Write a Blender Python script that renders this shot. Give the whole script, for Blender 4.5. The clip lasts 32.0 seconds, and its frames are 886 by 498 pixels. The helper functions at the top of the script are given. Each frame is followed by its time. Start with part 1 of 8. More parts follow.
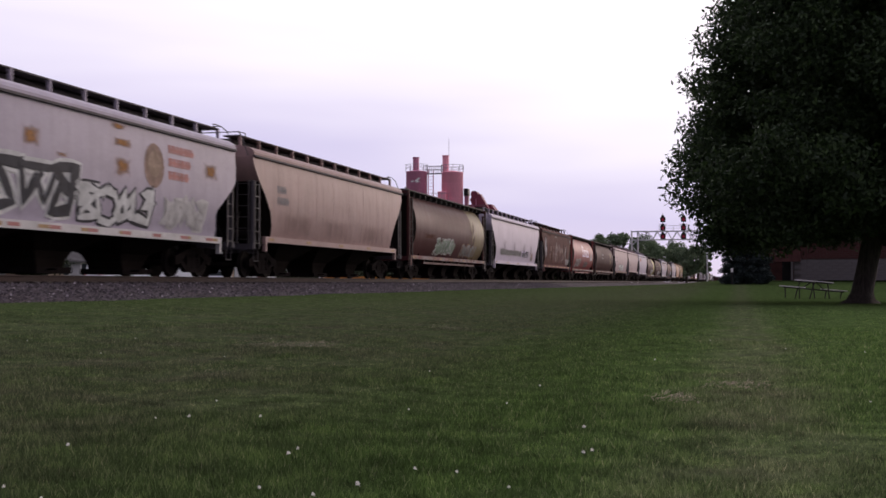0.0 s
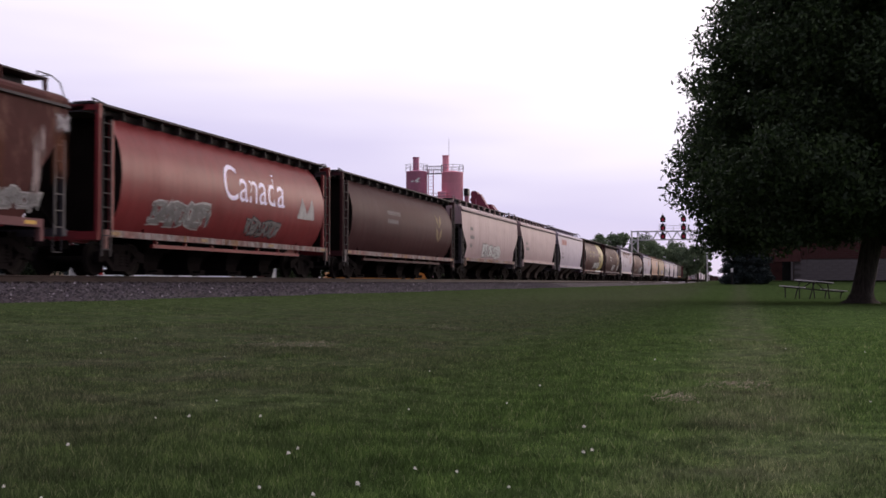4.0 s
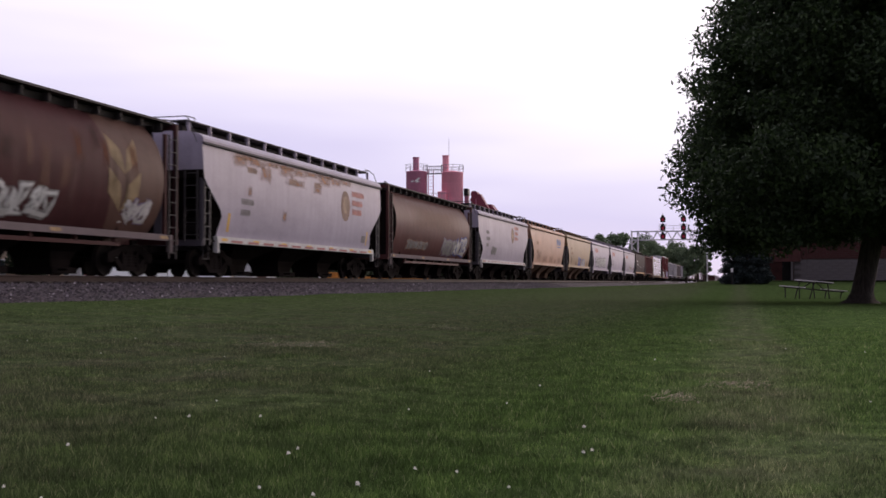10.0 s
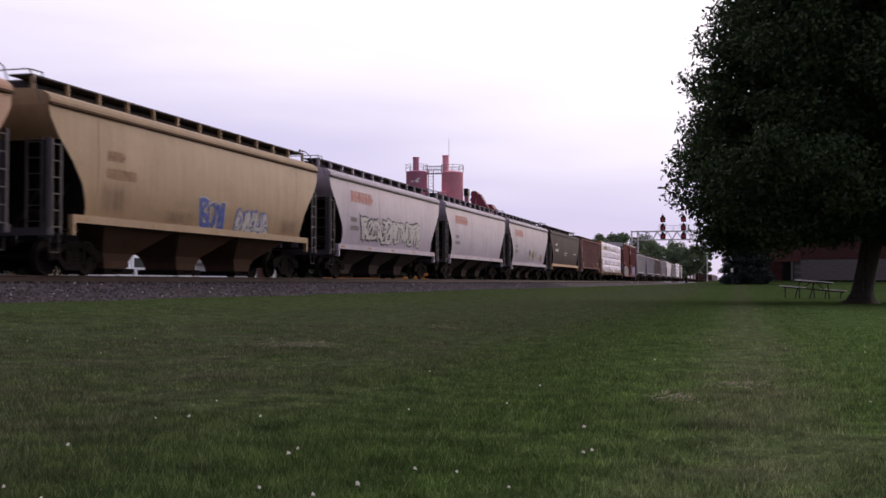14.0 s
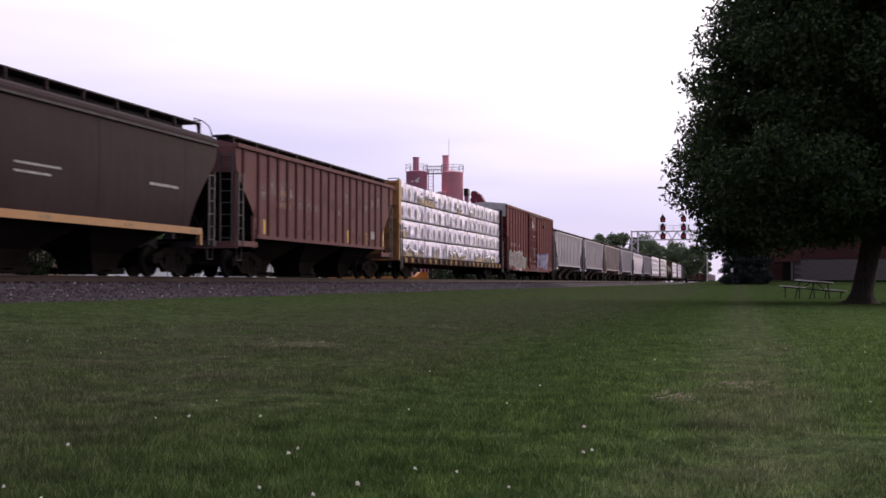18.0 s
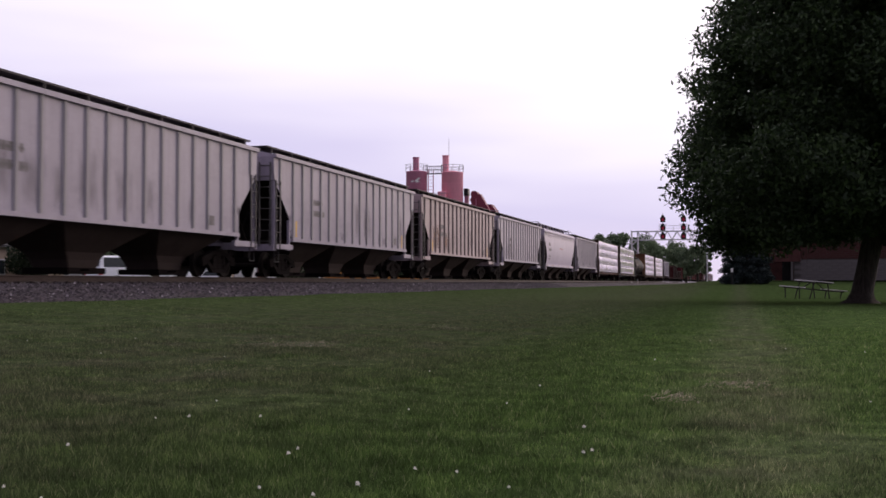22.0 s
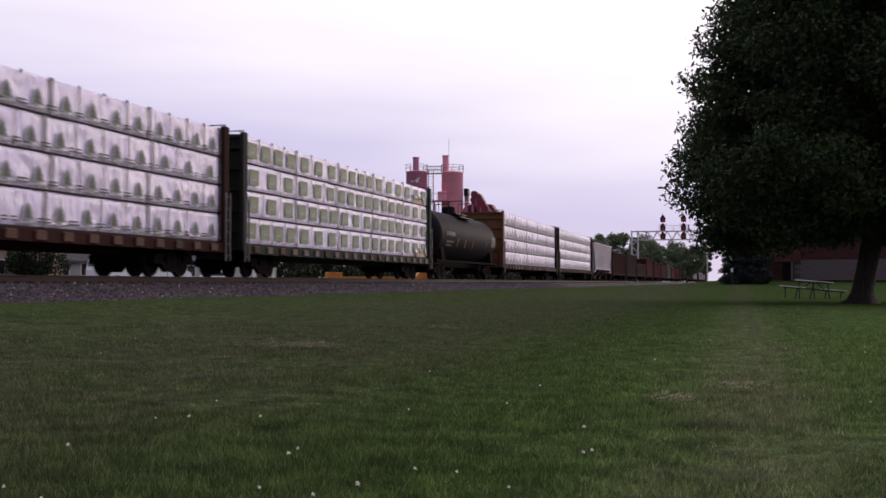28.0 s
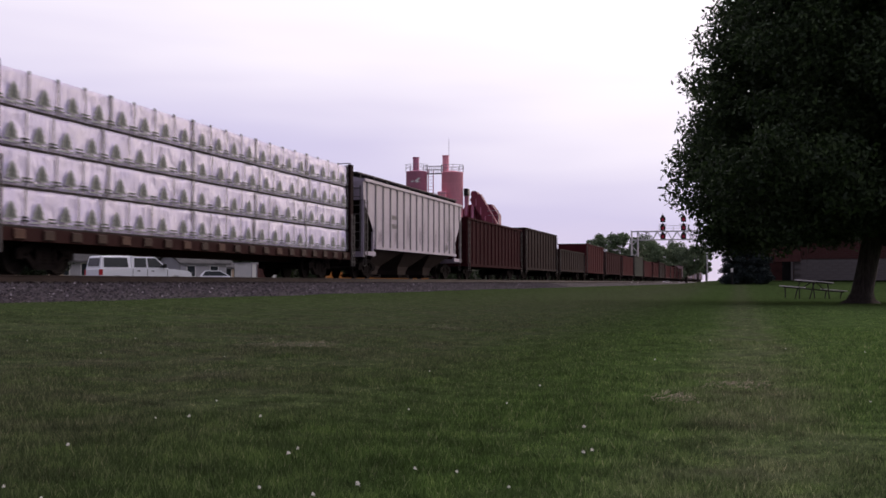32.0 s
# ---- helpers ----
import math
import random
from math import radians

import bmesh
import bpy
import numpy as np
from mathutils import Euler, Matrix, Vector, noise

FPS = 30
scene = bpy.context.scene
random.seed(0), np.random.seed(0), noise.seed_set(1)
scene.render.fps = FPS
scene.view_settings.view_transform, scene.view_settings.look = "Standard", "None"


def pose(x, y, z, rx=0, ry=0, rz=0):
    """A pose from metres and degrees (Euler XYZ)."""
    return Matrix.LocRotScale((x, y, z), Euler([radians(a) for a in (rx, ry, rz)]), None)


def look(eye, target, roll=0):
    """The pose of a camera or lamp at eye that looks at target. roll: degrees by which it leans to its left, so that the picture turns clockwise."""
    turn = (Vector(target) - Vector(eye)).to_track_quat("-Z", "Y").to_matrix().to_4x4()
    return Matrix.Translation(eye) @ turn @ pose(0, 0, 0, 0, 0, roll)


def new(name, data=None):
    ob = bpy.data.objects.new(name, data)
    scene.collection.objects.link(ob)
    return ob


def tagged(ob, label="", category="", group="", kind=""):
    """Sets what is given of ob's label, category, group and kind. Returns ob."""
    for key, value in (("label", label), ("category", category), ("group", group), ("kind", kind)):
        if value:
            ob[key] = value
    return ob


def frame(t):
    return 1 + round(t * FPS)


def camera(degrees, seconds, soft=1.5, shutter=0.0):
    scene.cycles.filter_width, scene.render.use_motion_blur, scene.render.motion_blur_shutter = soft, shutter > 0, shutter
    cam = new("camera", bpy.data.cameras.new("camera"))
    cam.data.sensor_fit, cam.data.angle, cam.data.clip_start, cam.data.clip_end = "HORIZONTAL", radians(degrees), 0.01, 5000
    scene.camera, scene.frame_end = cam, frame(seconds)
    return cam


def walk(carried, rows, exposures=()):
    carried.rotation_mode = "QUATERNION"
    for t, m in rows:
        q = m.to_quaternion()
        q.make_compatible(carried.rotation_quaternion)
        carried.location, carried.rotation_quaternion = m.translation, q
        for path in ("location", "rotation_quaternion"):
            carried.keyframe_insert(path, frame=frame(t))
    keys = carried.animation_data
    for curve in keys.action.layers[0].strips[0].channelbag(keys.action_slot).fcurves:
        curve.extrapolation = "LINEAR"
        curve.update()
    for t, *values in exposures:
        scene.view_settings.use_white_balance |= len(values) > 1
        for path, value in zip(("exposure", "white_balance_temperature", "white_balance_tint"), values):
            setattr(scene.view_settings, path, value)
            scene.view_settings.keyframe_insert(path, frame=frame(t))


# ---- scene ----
cam = camera(43.58, 32.0, 1.6, 0.22)
EYE = pose(0, 0, 0.60, 91.72, 0, 14.96)
walk(cam, [(0.0, EYE), (32.0, EYE)], [(0.0, 0.05), (1.5, 0.04), (3.2, 0.08), (6.0, 0.12), (7.0, 0.07), (9.0, 0.06), (10.2, 0.12), (11.0, 0.12), (12.0, 0.12), (13.0, 0.03), (14.0, 0.05), (17.0, 0.14), (18.0, 0.17), (19.0, 0.15), (20.0, 0.04), (21.0, 0.11), (23.3, 0.03), (26.0, 0.0), (29.0, -0.03), (32.0, -0.03)])

# ------------------------------------------------------------------ light
SUN_AZ = radians(27)      # from +Y towards +X
SUN_EL = radians(11)
GLOW_AZ = radians(38)     # middle of the bright cloud
SKY_BACK, SKY_TOP = 0.46, 1.0


def node(nt, kind, **values):
    n = nt.nodes.new(kind)
    for key, value in values.items():
        if key in n.inputs:
            n.inputs[key].default_value = value
    return n


def make_world():
    world = bpy.data.worlds.new("dusk_sky")
    world.use_nodes = True
    scene.world = world
    nt = world.node_tree
    nt.nodes.clear()
    link = nt.links.new
    sky = nt.nodes.new("ShaderNodeTexSky")
    sky.sky_type, sky.sun_disc = "NISHITA", False
    sky.sun_elevation, sky.sun_rotation = SUN_EL, SUN_AZ
    tc = nt.nodes.new("ShaderNodeTexCoord")
    sep = nt.nodes.new("ShaderNodeSeparateXYZ")
    link(tc.outputs["Generated"], sep.inputs[0])
    # thin overcast: brightness rises with height and towards the low sun
    dot = nt.nodes.new("ShaderNodeVectorMath")
    dot.operation = "DOT_PRODUCT"
    dot.inputs[1].default_value = (math.sin(GLOW_AZ), math.cos(GLOW_AZ), 0.0)
    link(tc.outputs["Generated"], dot.inputs[0])
    nz = node(nt, "ShaderNodeTexNoise", Scale=2.2, Detail=3.0, Roughness=0.5)
    mp = nt.nodes.new("ShaderNodeMapping")
    mp.inputs["Scale"].default_value = (1, 1, 6)
    link(tc.outputs["Generated"], mp.inputs[0])
    link(mp.outputs[0], nz.inputs["Vector"])
    a = nt.nodes.new("ShaderNodeMath"); a.operation = "MULTIPLY_ADD"
    a.inputs[1].default_value = 0.22
    link(dot.outputs["Value"], a.inputs[0])
    link(sep.outputs["Z"], a.inputs[2])
    b = nt.nodes.new("ShaderNodeMath"); b.operation = "MULTIPLY_ADD"
    b.inputs[1].default_value = 0.16
    link(nz.outputs["Fac"], b.inputs[0])
    link(a.outputs[0], b.inputs[2])
    ramp = nt.nodes.new("ShaderNodeValToRGB")
    e = ramp.color_ramp.elements
    e[0].position, e[0].color = 0.18, (0.86, 0.73, 0.88, 1)
    e[1].position, e[1].color = 0.52, (1.40, 1.30, 1.36, 1)
    m = e.new(0.29); m.color = (0.71, 0.65, 0.905, 1)
    m = e.new(0.39); m.color = (1.06, 0.98, 1.11, 1)
    link(b.outputs[0], ramp.inputs[0])
    # the lit cloud fades behind the viewer and overhead
    ahead = nt.nodes.new("ShaderNodeVectorMath")
    ahead.operation = "DOT_PRODUCT"
    ahead.inputs[1].default_value = (math.sin(radians(18)), math.cos(radians(18)), 0.0)
    link(tc.outputs["Generated"], ahead.inputs[0])
    fade1 = nt.nodes.new("ShaderNodeMapRange")
    fade1.interpolation_type = "SMOOTHSTEP"
    for key, value in zip(("From Min", "From Max", "To Min", "To Max"), (-0.40, 0.55, SKY_BACK, 1.0)):
        fade1.inputs[key].default_value = value
    link(ahead.outputs["Value"], fade1.inputs[0])
    fade2 = nt.nodes.new("ShaderNodeMapRange")
    fade2.interpolation_type = "SMOOTHSTEP"
    for key, value in zip(("From Min", "From Max", "To Min", "To Max"), (0.28, 0.85, 1.0, SKY_TOP)):
        fade2.inputs[key].default_value = value
    link(sep.outputs["Z"], fade2.inputs[0])
    fade = nt.nodes.new("ShaderNodeMath")
    fade.operation = "MULTIPLY"
    link(fade1.outputs[0], fade.inputs[0])
    link(fade2.outputs[0], fade.inputs[1])
    bg1, bg2 = nt.nodes.new("ShaderNodeBackground"), nt.nodes.new("ShaderNodeBackground")
    bg1.inputs["Strength"].default_value = 0.05
    link(fade.outputs[0], bg2.inputs["Strength"])
    link(sky.outputs[0], bg1.inputs[0])
    away = nt.nodes.new("ShaderNodeMix")
    away.data_type = "RGBA"
    away.inputs[6].default_value = (0.96, 0.88, 1.30, 1)
    link(fade1.outputs[0], away.inputs[0])
    link(ramp.outputs[0], away.inputs[7])
    link(away.outputs[2], bg2.inputs[0])
    mix = nt.nodes.new("ShaderNodeMixShader")
    mix.inputs[0].default_value = 0.93
    link(bg1.outputs[0], mix.inputs[1])
    link(bg2.outputs[0], mix.inputs[2])
    out = nt.nodes.new("ShaderNodeOutputWorld")
    link(mix.outputs[0], out.inputs[0])


make_world()
sun = new("sun", bpy.data.lights.new("sun", "SUN"))
sun.data.energy, sun.data.angle, sun.data.color = 0.80, radians(14), (1.0, 0.78, 0.66)
sun.matrix_world = look((40 * math.sin(SUN_AZ), 40 * math.cos(SUN_AZ), 40 * math.tan(SUN_EL)), (0, 0, 0))

# ------------------------------------------------------------------ geometry helpers


class Geo:
    """Vertices and faces of one mesh."""

    def __init__(self):
        self.v, self.f, self.m = [], [], []

    def add(self, verts, faces, mat=0):
        n = len(self.v)
        self.v.extend(verts)
        self.f.extend(tuple(i + n for i in face) for face in faces)
        self.m.extend([mat] * len(faces))
        return self

    def box(self, x0, x1, y0, y1, z0, z1, mat=0):
        return self.add([(x0, y0, z0), (x1, y0, z0), (x1, y1, z0), (x0, y1, z0), (x0, y0, z1), (x1, y0, z1), (x1, y1, z1), (x0, y1, z1)],
                        [(0, 3, 2, 1), (4, 5, 6, 7), (0, 1, 5, 4), (1, 2, 6, 5), (2, 3, 7, 6), (3, 0, 4, 7)], mat)

    def cbox(self, x0, x1, y0, y1, z0, z1, c=0.02, mat=0):
        """A box with chamfered upright and top edges."""
        rings = []
        for z, i in ((z0, 0), (z1 - c, 0), (z1, c)):
            p, q, r, s = x0 + i, x1 - i, y0 + i, y1 - i
            rings.append([(p + c, r, z), (q - c, r, z), (q, r + c, z), (q, s - c, z), (q - c, s, z), (p + c, s, z), (p, s - c, z), (p, r + c, z)])
        return self.loft(rings, True, mat)

    def loft(self, rings, caps=True, mat=0):
        n = len(rings[0])
        verts = [p for ring in rings for p in ring]
        faces = []
        for k in range(len(rings) - 1):
            for i in range(n):
                j = (i + 1) % n
                faces.append((k * n + i, k * n + j, (k + 1) * n + j, (k + 1) * n + i))
        if caps:
            faces.append(tuple(range(n - 1, -1, -1)))
            faces.append(tuple((len(rings) - 1) * n + i for i in range(n)))
        return self.add(verts, faces, mat)

    def cyl(self, p, q, r, n=8, r2=None, caps=True, mat=0):
        p, q = Vector(p), Vector(q)
        d = (q - p).normalized()
        u = d.orthogonal().normalized()
        w = d.cross(u)
        r2 = r if r2 is None else r2
        rings = []
        for c, rr in ((p, r), (q, r2)):
            rings.append([tuple(c + (u * math.cos(2 * math.pi * i / n) + w * math.sin(2 * math.pi * i / n)) * rr) for i in range(n)])
        return self.loft(rings, caps, mat)

    def tube(self, pts, r, n=6, mat=0):
        for p, q in zip(pts, pts[1:]):
            self.cyl(p, q, r, n, mat=mat)
        return self

    def prism(self, poly, axis, a, b, mat=0):
        """A flat outline drawn out along an axis from a to b."""
        def at(p, k):
            return {"x": (k, p[0], p[1]), "y": (p[0], k, p[1]), "z": (p[0], p[1], k)}[axis]
        return self.loft([[at(p, a) for p in poly], [at(p, b) for p in poly]], True, mat)

    def blob(self, c, r, sub=1, jitter=0.0, rnd=random, mat=0):
        n, rows = (6, 4) if sub == 1 else (10, 6)
        rings = []
        for k in range(1, rows):
            th = math.pi * k / rows
            ring = []
            for i in range(n):
                ph = 2 * math.pi * i / n
                s = 1 + rnd.uniform(-jitter, jitter)
                ring.append((c[0] + r[0] * s * math.sin(th) * math.cos(ph), c[1] + r[1] * s * math.sin(th) * math.sin(ph), c[2] - r[2] * s * math.cos(th)))
            rings.append(ring)
        return self.loft(rings, True, mat)

    def mesh(self, name, mats, angle=None):
        me = bpy.data.meshes.new(name)
        me.from_pydata(self.v, [], self.f)
        for m in (mats if isinstance(mats, (list, tuple)) else [mats]):
            me.materials.append(m)
        if any(self.m):
            me.polygons.foreach_set("material_index", self.m)
        if angle:
            me.polygons.foreach_set("use_smooth", [True] * len(me.polygons))
            me.set_sharp_from_angle(angle=radians(angle))
        me.update()
        return me


def part(name, geo, material, parent, label="", angle=None, at=None):
    """One mesh object under a thing or a part; geo may be a mesh that is shared."""
    me = geo.mesh(name, material, angle) if isinstance(geo, Geo) else geo
    ob = new(name, me)
    ob.parent = parent
    if at is not None:
        ob.matrix_basis = at
    if label:
        ob["label"] = label
    return ob


def thing(name, label, category, at=None, group="", kind=""):
    ob = new(name)
    ob.empty_display_size = 0.2
    if at is not None:
        ob.matrix_basis = at
    return tagged(ob, label, category, group, kind)


def setting(name, geo, material, label="", category="", angle=None):
    ob = new(name, geo.mesh(name, material, angle))
    return tagged(ob, label, category, kind="structure")


# ------------------------------------------------------------------ materials


def material(name, rough=0.7, metal=0.0, spec=0.3):
    m = bpy.data.materials.new(name)
    m.use_nodes = True
    nt = m.node_tree
    b = nt.nodes["Principled BSDF"]
    b.inputs["Roughness"].default_value = rough
    b.inputs["Metallic"].default_value = metal
    b.inputs["Specular IOR Level"].default_value = spec
    return m, nt, b


def coords(nt, scale=(1, 1, 1), out="Object"):
    tc = nt.nodes.new("ShaderNodeTexCoord")
    mp = nt.nodes.new("ShaderNodeMapping")
    mp.inputs["Scale"].default_value = scale
    nt.links.new(tc.outputs[out], mp.inputs[0])
    return mp.outputs[0]


def noise_of(nt, vec, scale, detail=4.0, rough=0.6):
    n = node(nt, "ShaderNodeTexNoise", Scale=scale, Detail=detail, Roughness=rough)
    nt.links.new(vec, n.inputs["Vector"])
    return n.outputs["Fac"]


def ramp_of(nt, fac, stops):
    r = nt.nodes.new("ShaderNodeValToRGB")
    e = r.color_ramp.elements
    e[0].position, e[0].color = stops[0][0], (*stops[0][1], 1)
    e[1].position, e[1].color = stops[-1][0], (*stops[-1][1], 1)
    for p, c in stops[1:-1]:
        e.new(p).color = (*c, 1)
    nt.links.new(fac, r.inputs[0])
    return r.outputs[0]


def mix_of(nt, fac, a, b, mode="MIX"):
    m = nt.nodes.new("ShaderNodeMix")
    m.data_type, m.blend_type = "RGBA", mode
    for socket, value in ((m.inputs[0], fac), (m.inputs[6], a), (m.inputs[7], b)):
        if isinstance(value, bpy.types.NodeSocket):
            nt.links.new(value, socket)
        elif isinstance(value, (int, float)):
            socket.default_value = value
        else:
            socket.default_value = (*value, 1)
    return m.outputs[2]


def bump_of(nt, b, fac, strength=0.3, dist=0.02):
    n = node(nt, "ShaderNodeBump", Strength=strength, Distance=dist)
    nt.links.new(fac, n.inputs["Height"])
    nt.links.new(n.outputs[0], b.inputs["Normal"])


def plain(name, colour, rough=0.7, metal=0.0, vary=0.18, scale=6.0, bump=0.15, emit=0.0, spec=0.2):
    """A surface with fine grain and broad uneven tone."""
    m, nt, b = material(name, rough, metal, spec)
    vec = coords(nt)
    lo = tuple(c * (1 - vary) for c in colour)
    hi = tuple(min(1, c * (1 + vary)) for c in colour)
    broad = ramp_of(nt, noise_of(nt, vec, scale * 0.25, 5), [(0.3, lo), (0.7, hi)])
    fine = ramp_of(nt, noise_of(nt, vec, scale * 6, 3), [(0.3, (1 - vary,) * 3), (0.7, (1, 1, 1))])
    nt.links.new(mix_of(nt, 1.0, broad, fine, "MULTIPLY"), b.inputs["Base Color"])
    if bump:
        bump_of(nt, b, noise_of(nt, vec, scale * 8, 3), bump, 0.01)
    if emit:
        b.inputs["Emission Color"].default_value = (*colour, 1)
        b.inputs["Emission Strength"].default_value = emit
    return m


RUST = (0.11, 0.045, 0.025)


def paint(name, colour, rust=0.25, dirt=0.35, rough=0.50, rust_colour=RUST, spec=0.18):
    """Weathered car paint: upright streaks, road dirt, rust patches, dull shine."""
    m, nt, b = material(name, rough, 0.0, spec)
    colour = (colour[0] * 0.915, colour[1] * 0.895, colour[2] * 0.93)
    vec = coords(nt)
    streak = noise_of(nt, coords(nt, (1, 1, 0.12)), 3.2, 6, 0.65)
    patch = noise_of(nt, vec, 0.55, 6, 0.7)
    fine = noise_of(nt, vec, 14, 4)
    dirty = tuple(c * 0.62 + d * 0.06 for c, d in zip(colour, (0.10, 0.08, 0.07)))
    base = mix_of(nt, ramp_of(nt, streak, [(0.38, (0, 0, 0)), (0.68, (dirt,) * 3)]), colour, dirty)
    faded = tuple(min(1, c * 1.16 + 0.004) for c in colour)
    base = mix_of(nt, ramp_of(nt, patch, [(0.45, (0, 0, 0)), (0.75, (0.5,) * 3)]), base, faded)
    grimy = tuple(c * 0.70 for c in colour)
    low = noise_of(nt, coords(nt, (1, 0.35, 0.8)), 1.1, 7, 0.7)
    base = mix_of(nt, ramp_of(nt, low, [(0.48, (0, 0, 0)), (0.72, (min(0.9, dirt * 1.6),) * 3)]), base, grimy)
    mask = nt.nodes.new("ShaderNodeMath")
    mask.operation = "MULTIPLY"
    nt.links.new(ramp_of(nt, noise_of(nt, coords(nt, (1, 1, 0.45)), 1.7, 8, 0.75), [(0.72 - 0.35 * rust, (0, 0, 0)), (0.80 - 0.25 * rust, (1, 1, 1))]), mask.inputs[0])
    mask.inputs[1].default_value = min(1.0, 0.35 + rust)
    base = mix_of(nt, mask.outputs[0], base, rust_colour)
    base = mix_of(nt, 1.0, base, ramp_of(nt, fine, [(0.3, (0.9, 0.9, 0.9)), (0.7, (1, 1, 1))]), "MULTIPLY")
    nt.links.new(base, b.inputs["Base Color"])
    dents = noise_of(nt, coords(nt, (1, 0.8, 0.3)), 0.9, 2, 0.5)
    relief = nt.nodes.new("ShaderNodeMath")
    relief.operation = "MULTIPLY_ADD"
    relief.inputs[1].default_value = 0.12
    nt.links.new(streak, relief.inputs[0])
    nt.links.new(dents, relief.inputs[2])
    bump_of(nt, b, relief.outputs[0], 0.55, 0.10)
    return m


M = {}
M["steel_dark"] = plain("dark_running_gear", (0.013, 0.010, 0.010), 0.9, 0.0, 0.35, 5, spec=0.02)
M["wheel"] = plain("wheel_steel", (0.018, 0.014, 0.013), 0.8, 0.0, 0.3, 9, spec=0.05)
M["rail"] = plain("rusty_rail", (0.036, 0.019, 0.017), 0.7, 0.0, 0.3, 8)
M["tie"] = plain("creosoted_tie", (0.06, 0.05, 0.045), 0.9, 0, 0.35, 9)
M["walk"] = plain("dull_walkway_grating", (0.055, 0.048, 0.05), 0.7, 0.2, 0.3, 9)
M["rung"] = plain("dull_grab_iron", (0.115, 0.105, 0.108), 0.6, 0.0, 0.25, 9)
M["black"] = plain("black_paint", (0.018, 0.017, 0.018), 0.5, 0, 0.3, 4)
M["stencil_dark"] = plain("faded_dark_stencil", (0.20, 0.18, 0.19), 0.7, 0, 0.3, 12, 0)
M["stencil_pale"] = plain("pale_stencil", (0.5, 0.48, 0.48), 0.7, 0, 0.3, 12, 0)
M["stencil_red"] = plain("faded_red_lettering", (0.47, 0.22, 0.20), 0.7, 0, 0.25, 9, 0)
M["eave"] = plain("dark_eave_strip", (0.11, 0.095, 0.10), 0.8, 0, 0.3, 6)
M["gold"] = plain("faded_gold_emblem", (0.30, 0.20, 0.16), 0.7, 0, 0.35, 9, 0)
M["blue"] = plain("faded_blue_lettering", (0.16, 0.19, 0.33), 0.7, 0, 0.25, 9, 0)
M["spray_white"] = plain("white_spray_paint", (0.62, 0.62, 0.62), 0.7, 0, 0.3, 8, 0)
M["spray_dark"] = plain("dark_spray_paint", (0.05, 0.05, 0.06), 0.7, 0, 0.4, 8, 0)
M["spray_blue"] = plain("blue_spray_paint", (0.07, 0.10, 0.36), 0.7, 0, 0.3, 8, 0)
M["spray_grey"] = plain("grey_spray_paint", (0.26, 0.25, 0.25), 0.7, 0, 0.3, 8, 0)
M["spray_violet"] = plain("violet_spray_paint", (0.17, 0.13, 0.22), 0.7, 0, 0.3, 8, 0)
M["reflector"] = plain("yellow_reflector", (0.62, 0.36, 0.05), 0.4, 0, 0.1, 20, 0)
M["reflector_dull"] = plain("dusty_reflector", (0.34, 0.22, 0.11), 0.6, 0, 0.3, 20, 0)
M["reflector_red"] = plain("red_reflector", (0.30, 0.10, 0.10), 0.4, 0, 0.1, 20, 0)
M["plate"] = plain("pale_plate", (0.50, 0.48, 0.48), 0.6, 0, 0.15, 9, 0)
# near-black for bays and end sheets: the shade under the car painted in
M["grime_shade"] = plain("shaded_hopper_plate", (0.014, 0.011, 0.010), 0.9, 0, 0.4, 3, spec=0.01)

# ------------------------------------------------------------------ ground and track
TRACK_X = -17.45
RAIL_Z = 0.775


def smooth(t):
    t = max(0.0, min(1.0, t))
    return t * t * (3 - 2 * t)


def lawn_height(x, y):
    z = 0.20 * smooth((-x - 4.5) / 9.0)
    z += (0.74 - z) * smooth((y - 50) / 36) * smooth((x + 9) / 8)
    return z + 0.02 * noise.noise((x * 0.25, y * 0.25, 0.3))


